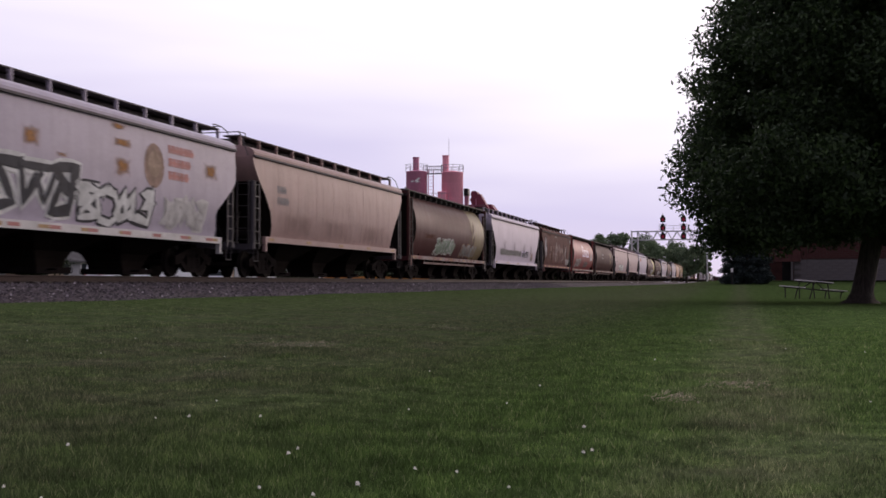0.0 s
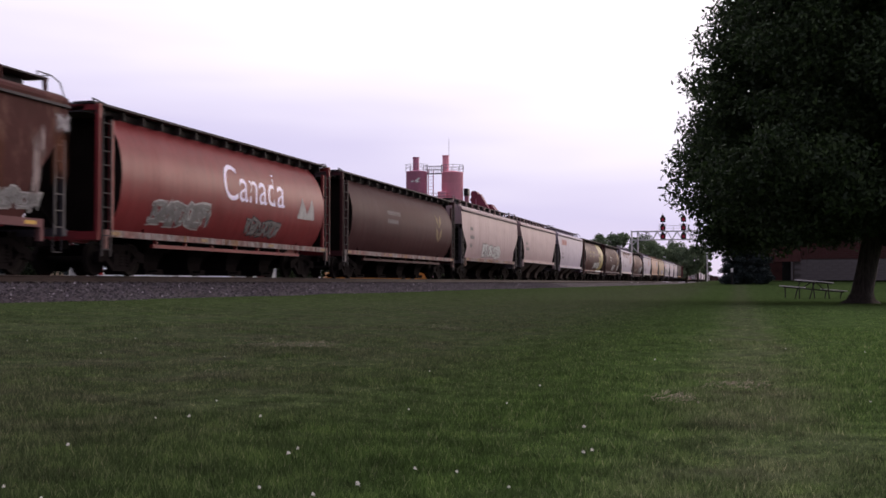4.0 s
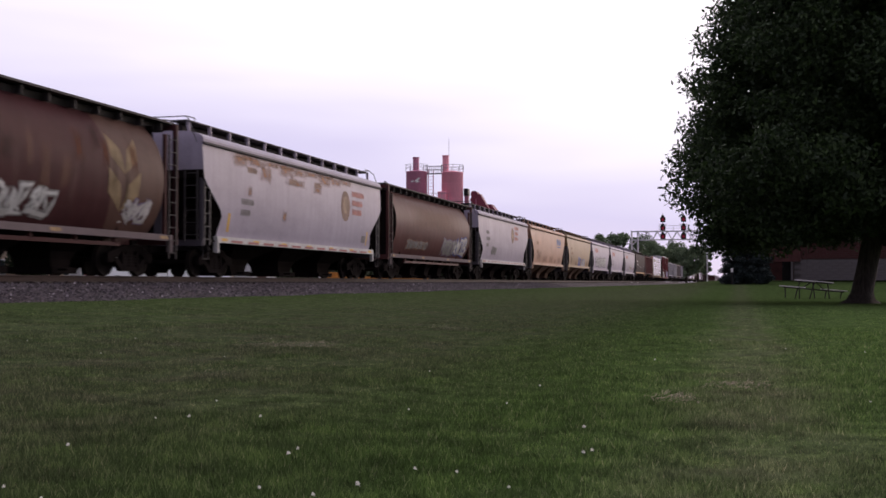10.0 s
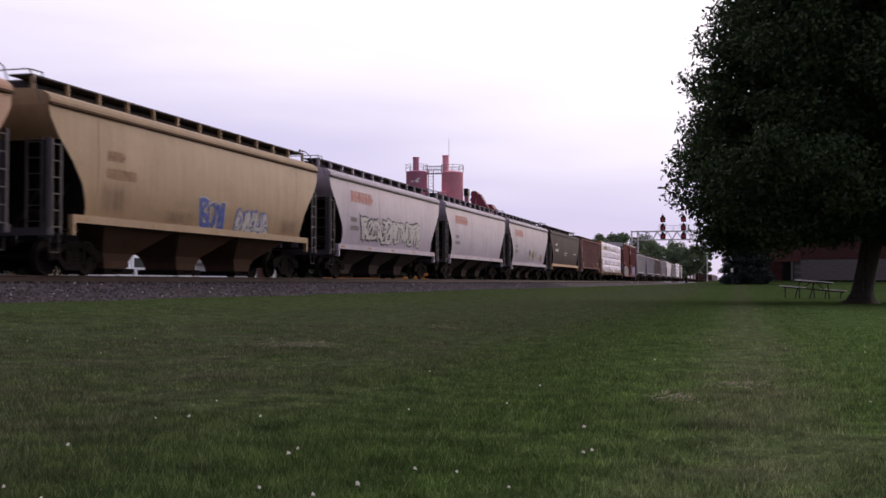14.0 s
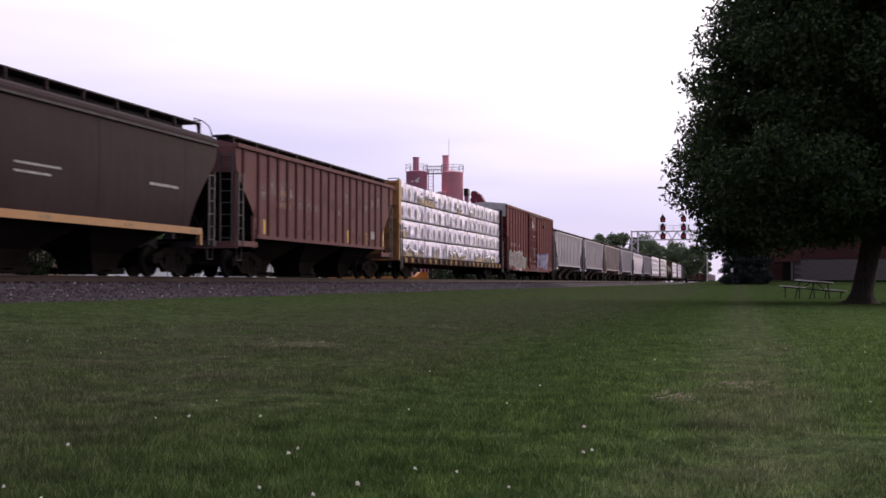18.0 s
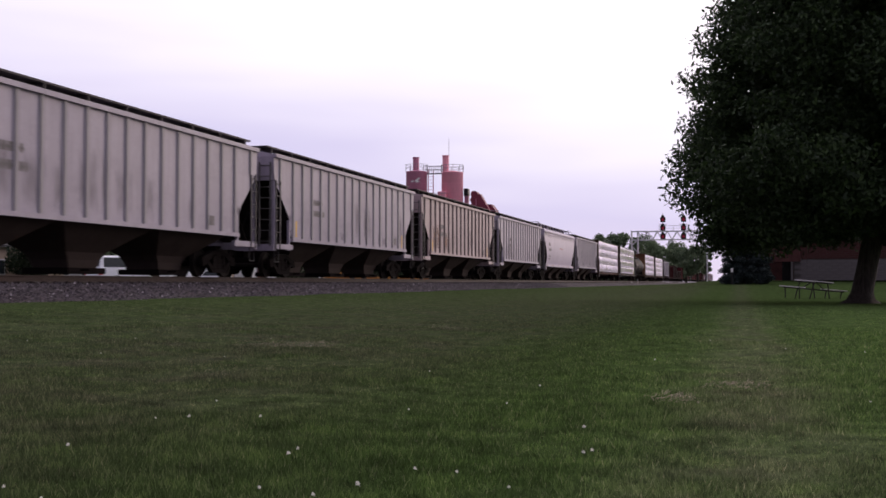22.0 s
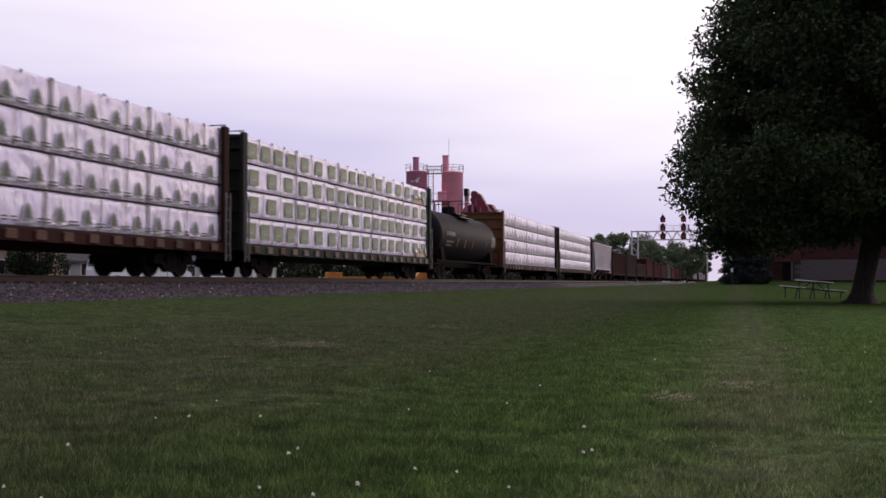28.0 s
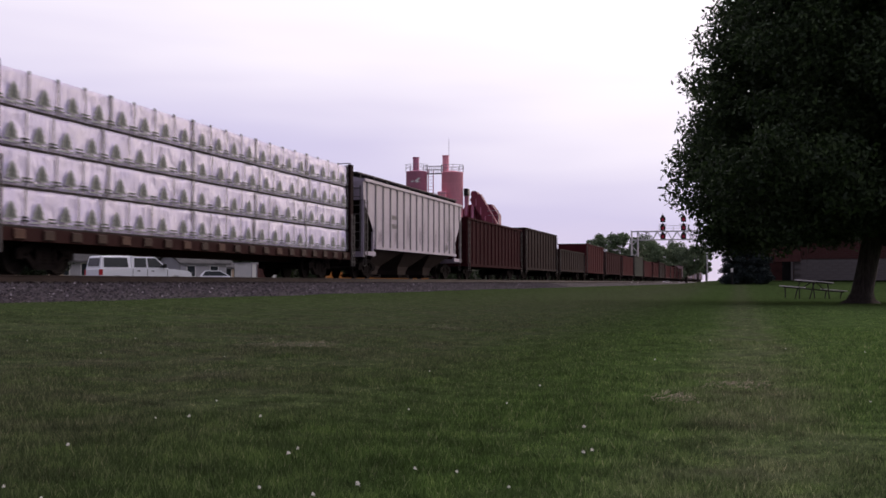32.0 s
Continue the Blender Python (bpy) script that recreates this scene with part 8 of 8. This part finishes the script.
def spruce():
    t = thing("spruce_tree", "dark blue-green spruce by the building", "tree", pose(0.5, 72.5, 0.55))
    part("trunk", Geo().cyl((0, 0, -0.15), (0, 0, 10.4), 0.2, 8, 0.02), M["bark"], t)
    rnd = random.Random(3)
    clumps = []
    for k in range(300):
        z = 0.02 + 9.8 * (k / 300) ** 1.5
        R = 1.62 * (1 - z / 11.5) * rnd.uniform(0.45, 1.0)
        a = k * 2.399963
        clumps.append(((R * math.cos(a), R * math.sin(a), z + 0.2 - 0.10 * R), (0.34, 0.34, 0.22)))
    me = leaves(clumps, 80000, 0.07, 4, 0.1)
    me.materials.append(M["leaf_conifer"])
    part("crown", me, None, t)


spruce()


def marker_post():
    p = thing("marker_post", "thin post with a small white sign", "post", pose(-0.42, 69.3, 0.47))
    part("pole", Geo().cyl((0, 0, 0), (0, 0, 1.0), 0.05, 8), M["black"], p)
    part("sign", Geo().cbox(-0.07, 0.07, -0.05, 0.01, 0.74, 0.98, 0.01), M["trim_white"], p)


marker_post()

# ------------------------------------------------------------------ the lawn's blades and clover


def soft(x, y, scale, seed):
    """Smooth uneven values over the lawn, from a table of random ones."""
    table = np.random.default_rng(int(seed * 10)).random((64, 64)) * 2 - 1
    u, v = x * scale, y * scale
    i, j = np.floor(u).astype(int), np.floor(v).astype(int)
    p, q = u - i, v - j
    p, q = p * p * (3 - 2 * p), q * q * (3 - 2 * q)
    a, b = table[i % 64, j % 64], table[(i + 1) % 64, j % 64]
    c, d = table[i % 64, (j + 1) % 64], table[(i + 1) % 64, (j + 1) % 64]
    return (a + (b - a) * p) + ((c + (d - c) * p) - (a + (b - a) * p)) * q


def grass_blades():
    """Blades of the mown lawn before the camera, thinning with distance."""
    rng = np.random.default_rng(12)
    n = 1150000
    d = 2.3 * (90 / 2.3) ** (rng.random(n) ** 0.85)
    a = np.radians(14.96) - (rng.random(n) - 0.5) * np.radians(49)
    # the same lawn goes on all round, thinner
    more = 420000
    d = np.concatenate([d, 0.5 * (24 / 0.5) ** (rng.random(more) ** 0.75)])
    a = np.concatenate([a, rng.random(more) * 2 * np.pi])
    n += more
    x, y = -np.sin(a) * d, np.cos(a) * d
    tone = soft(x, y, 1.4, 2.0) + 0.6 * soft(x, y, 4.5, 5.0)
    keep = (rng.random(n) < (0.95 + 0.18 * tone) * np.clip((90 - d) / 80, 0, 1) ** 1.8) & (x > -13.3)
    x, y, d, tone = x[keep], y[keep], d[keep], tone[keep]
    n = len(x)
    z = 0.20 * np.clip((-x - 4.5) / 9.0, 0, 1) ** 2 * (3 - 2 * np.clip((-x - 4.5) / 9.0, 0, 1)) - 0.01
    up, across = np.clip((y - 50) / 36, 0, 1), np.clip((x + 9) / 8, 0, 1)
    z += (0.74 - z) * up ** 2 * (3 - 2 * up) * across ** 2 * (3 - 2 * across)
    z += 0.02 * np.array([noise.noise((px, py, 0.3)) for px, py in zip((x * 0.25).tolist(), (y * 0.25).tolist())])
    h = (0.016 + 0.030 * rng.random(n) + 0.018 * (rng.random(n) > 0.93)) * np.clip(1 + 0.4 * tone, 0.6, 1.6) / (1 + d / 26)
    w = (0.0014 + 0.0014 * rng.random(n)) * (1 + d / 11)
    t = rng.random(n) * 2 * np.pi
    lean = 0.3 + 1.0 * rng.random(n)
    u = rng.random(n) * 2 * np.pi
    bx, by = np.cos(t) * w, np.sin(t) * w
    lx, ly = np.cos(u) * lean * h * 0.6, np.sin(u) * lean * h * 0.6
    base = np.stack([x, y, z], 1)
    side = np.stack([bx, by, np.zeros(n)], 1)
    tip = base + np.stack([lx, ly, h], 1)
    v = np.stack([base - side, base + side, tip], axis=1).reshape(-1, 3)
    me = bpy.data.meshes.new("grass")
    me.vertices.add(n * 3)
    me.vertices.foreach_set("co", v.astype(np.float32).ravel())
    me.loops.add(n * 3)
    me.loops.foreach_set("vertex_index", np.arange(n * 3, dtype=np.int32))
    me.polygons.add(n)
    me.polygons.foreach_set("loop_start", np.arange(0, n * 3, 3, dtype=np.int32))
    me.update(calc_edges=True)
    me.materials.append(M["blade"])
    tagged(new("grass", me), "short green lawn grass with dry blades", "grass", kind="stuff")


grass_blades()
M["straw"] = plain("dry_straw", (0.36, 0.30, 0.22), 0.8, 0, 0.3, 20, 0)


def straw_patches():
    """Clippings and dead grass lying on the lawn."""
    rnd = random.Random(17)
    g = Geo()
    for cx, cy, rx, ry, n in ((-3.85, 9.20, 0.42, 0.16, 420), (-3.55, 9.15, 0.18, 0.08, 180), (-3.45, 12.95, 0.32, 0.3, 110), (-0.02, 6.03, 0.16, 0.05, 150), (-0.28, 5.32, 0.12, 0.07, 110), (-3.1, 6.4, 0.25, 0.2, 50)):
        for _ in range(n):
            x, y = rnd.gauss(cx, rx * 0.55), rnd.gauss(cy, ry * 0.55)
            z = lawn_height(x, y) + rnd.uniform(0.03, 0.075)
            t, l, w = rnd.uniform(0, math.pi), rnd.uniform(0.014, 0.036), rnd.uniform(0.0012, 0.0024)
            dx, dy = math.cos(t) * l, math.sin(t) * l
            g.add([(x - dx, y - dy, z), (x + w, y - w, z + 0.004), (x + dx, y + dy, z + rnd.uniform(-0.015, 0.02)), (x - w, y + w, z + 0.004)], [(0, 1, 2, 3)])
    tagged(new("dead_grass", g.mesh("dead_grass", M["straw"])), "straw-coloured clippings lying in the lawn", "dead grass", kind="stuff")


straw_patches()
M["clover"] = plain("white_clover_petals", (0.85, 0.82, 0.76), 0.7, 0, 0.08, 30, 0)
M["stem"] = plain("clover_stem", (0.07, 0.12, 0.03), 0.7, 0, 0.15, 30, 0)

CLOVER_SPOTS = ((-1.05, 2.65), (-0.91, 3.09), (-0.78, 3.07), (-0.92, 2.56), (-0.89, 2.55), (-0.59, 2.67), (-0.59, 2.88), (-0.99, 2.82), (-1.22, 2.7), (-2.26, 4.54), (-2.11, 4.0), (-1.84, 4.08), (-1.34, 4.46), (-1.87, 2.53), (-1.68, 2.42), (-0.56, 4.12), (-0.48, 3.52), (-0.46, 3.57), (-1.37, 3.25), (-3.52, 8.83), (-1.8, 6.42), (-0.57, 7.84), (-0.99, 5.63), (-0.99, 4.79))


def clover():
    g = Geo()
    g.blob((0, 0, 0.0), (0.0045, 0.0045, 0.004), 1, 0.18, random.Random(3))
    for i in range(18):
        a, e = i * 2.4, -0.5 + 1.9 * i / 18
        d = Vector((math.cos(a) * math.cos(e), math.sin(a) * math.cos(e), math.sin(e)))
        g.cyl(tuple(d * 0.002), tuple(d * (0.0056 + 0.0012 * (i % 3))), 0.0008, 4, 0.0015)
    head = g.mesh("flower_head", M["clover"], 60)
    stem = Geo().cyl((0, 0, -0.085), (0, 0, -0.004), 0.0012, 5).mesh("stem", M["stem"])
    rnd = random.Random(21)
    a = radians(14.96)
    for x, y in CLOVER_SPOTS:
        one_clover(x, y, head, stem, rnd)
    for _ in range(12):
        d = rnd.uniform(3.0, 12.0)
        b = a - rnd.uniform(-0.40, 0.40)
        one_clover(-math.sin(b) * d, math.cos(b) * d, head, stem, rnd)


def one_clover(x, y, head, stem, rnd):
    c = thing("clover_flower", "small white clover flower in the lawn", "flower", pose(x, y, lawn_height(x, y) + 0.062, 0, 0, rnd.uniform(0, 360)), "clover flowers")
    part("flower_head", head, None, c, at=pose(0, 0, 0, rnd.uniform(-20, 20), rnd.uniform(-20, 20), 0) @ Matrix.Scale(rnd.uniform(0.55, 1.0), 4))
    part("stem", stem, None, c)


clover()


# ------------------------------------------------------------------ what moves
def motions():
    times = [4.0 * i for i in range(9)]
    for car, place in CARS:
        walk(car, [(t, pose(TRACK_X, place - run(t), RAIL_Z)) for t in times])
    turns = [i / FPS for i in range(int(32 * FPS) + 1)]
    for k, a in enumerate((-0.88, 0.88)):
        first = AXLES[k][0]
        walk(first, [(t, pose(0, a, WHEEL_R) @ Matrix.Rotation((run(t) - run(0)) / WHEEL_R, 4, "X")) for t in turns])
        for other in AXLES[k][1:]:
            other.rotation_mode = "QUATERNION"
            other.animation_data_create()
            other.animation_data.action = first.animation_data.action
            other.animation_data.action_slot = first.animation_data.action_slot


motions()
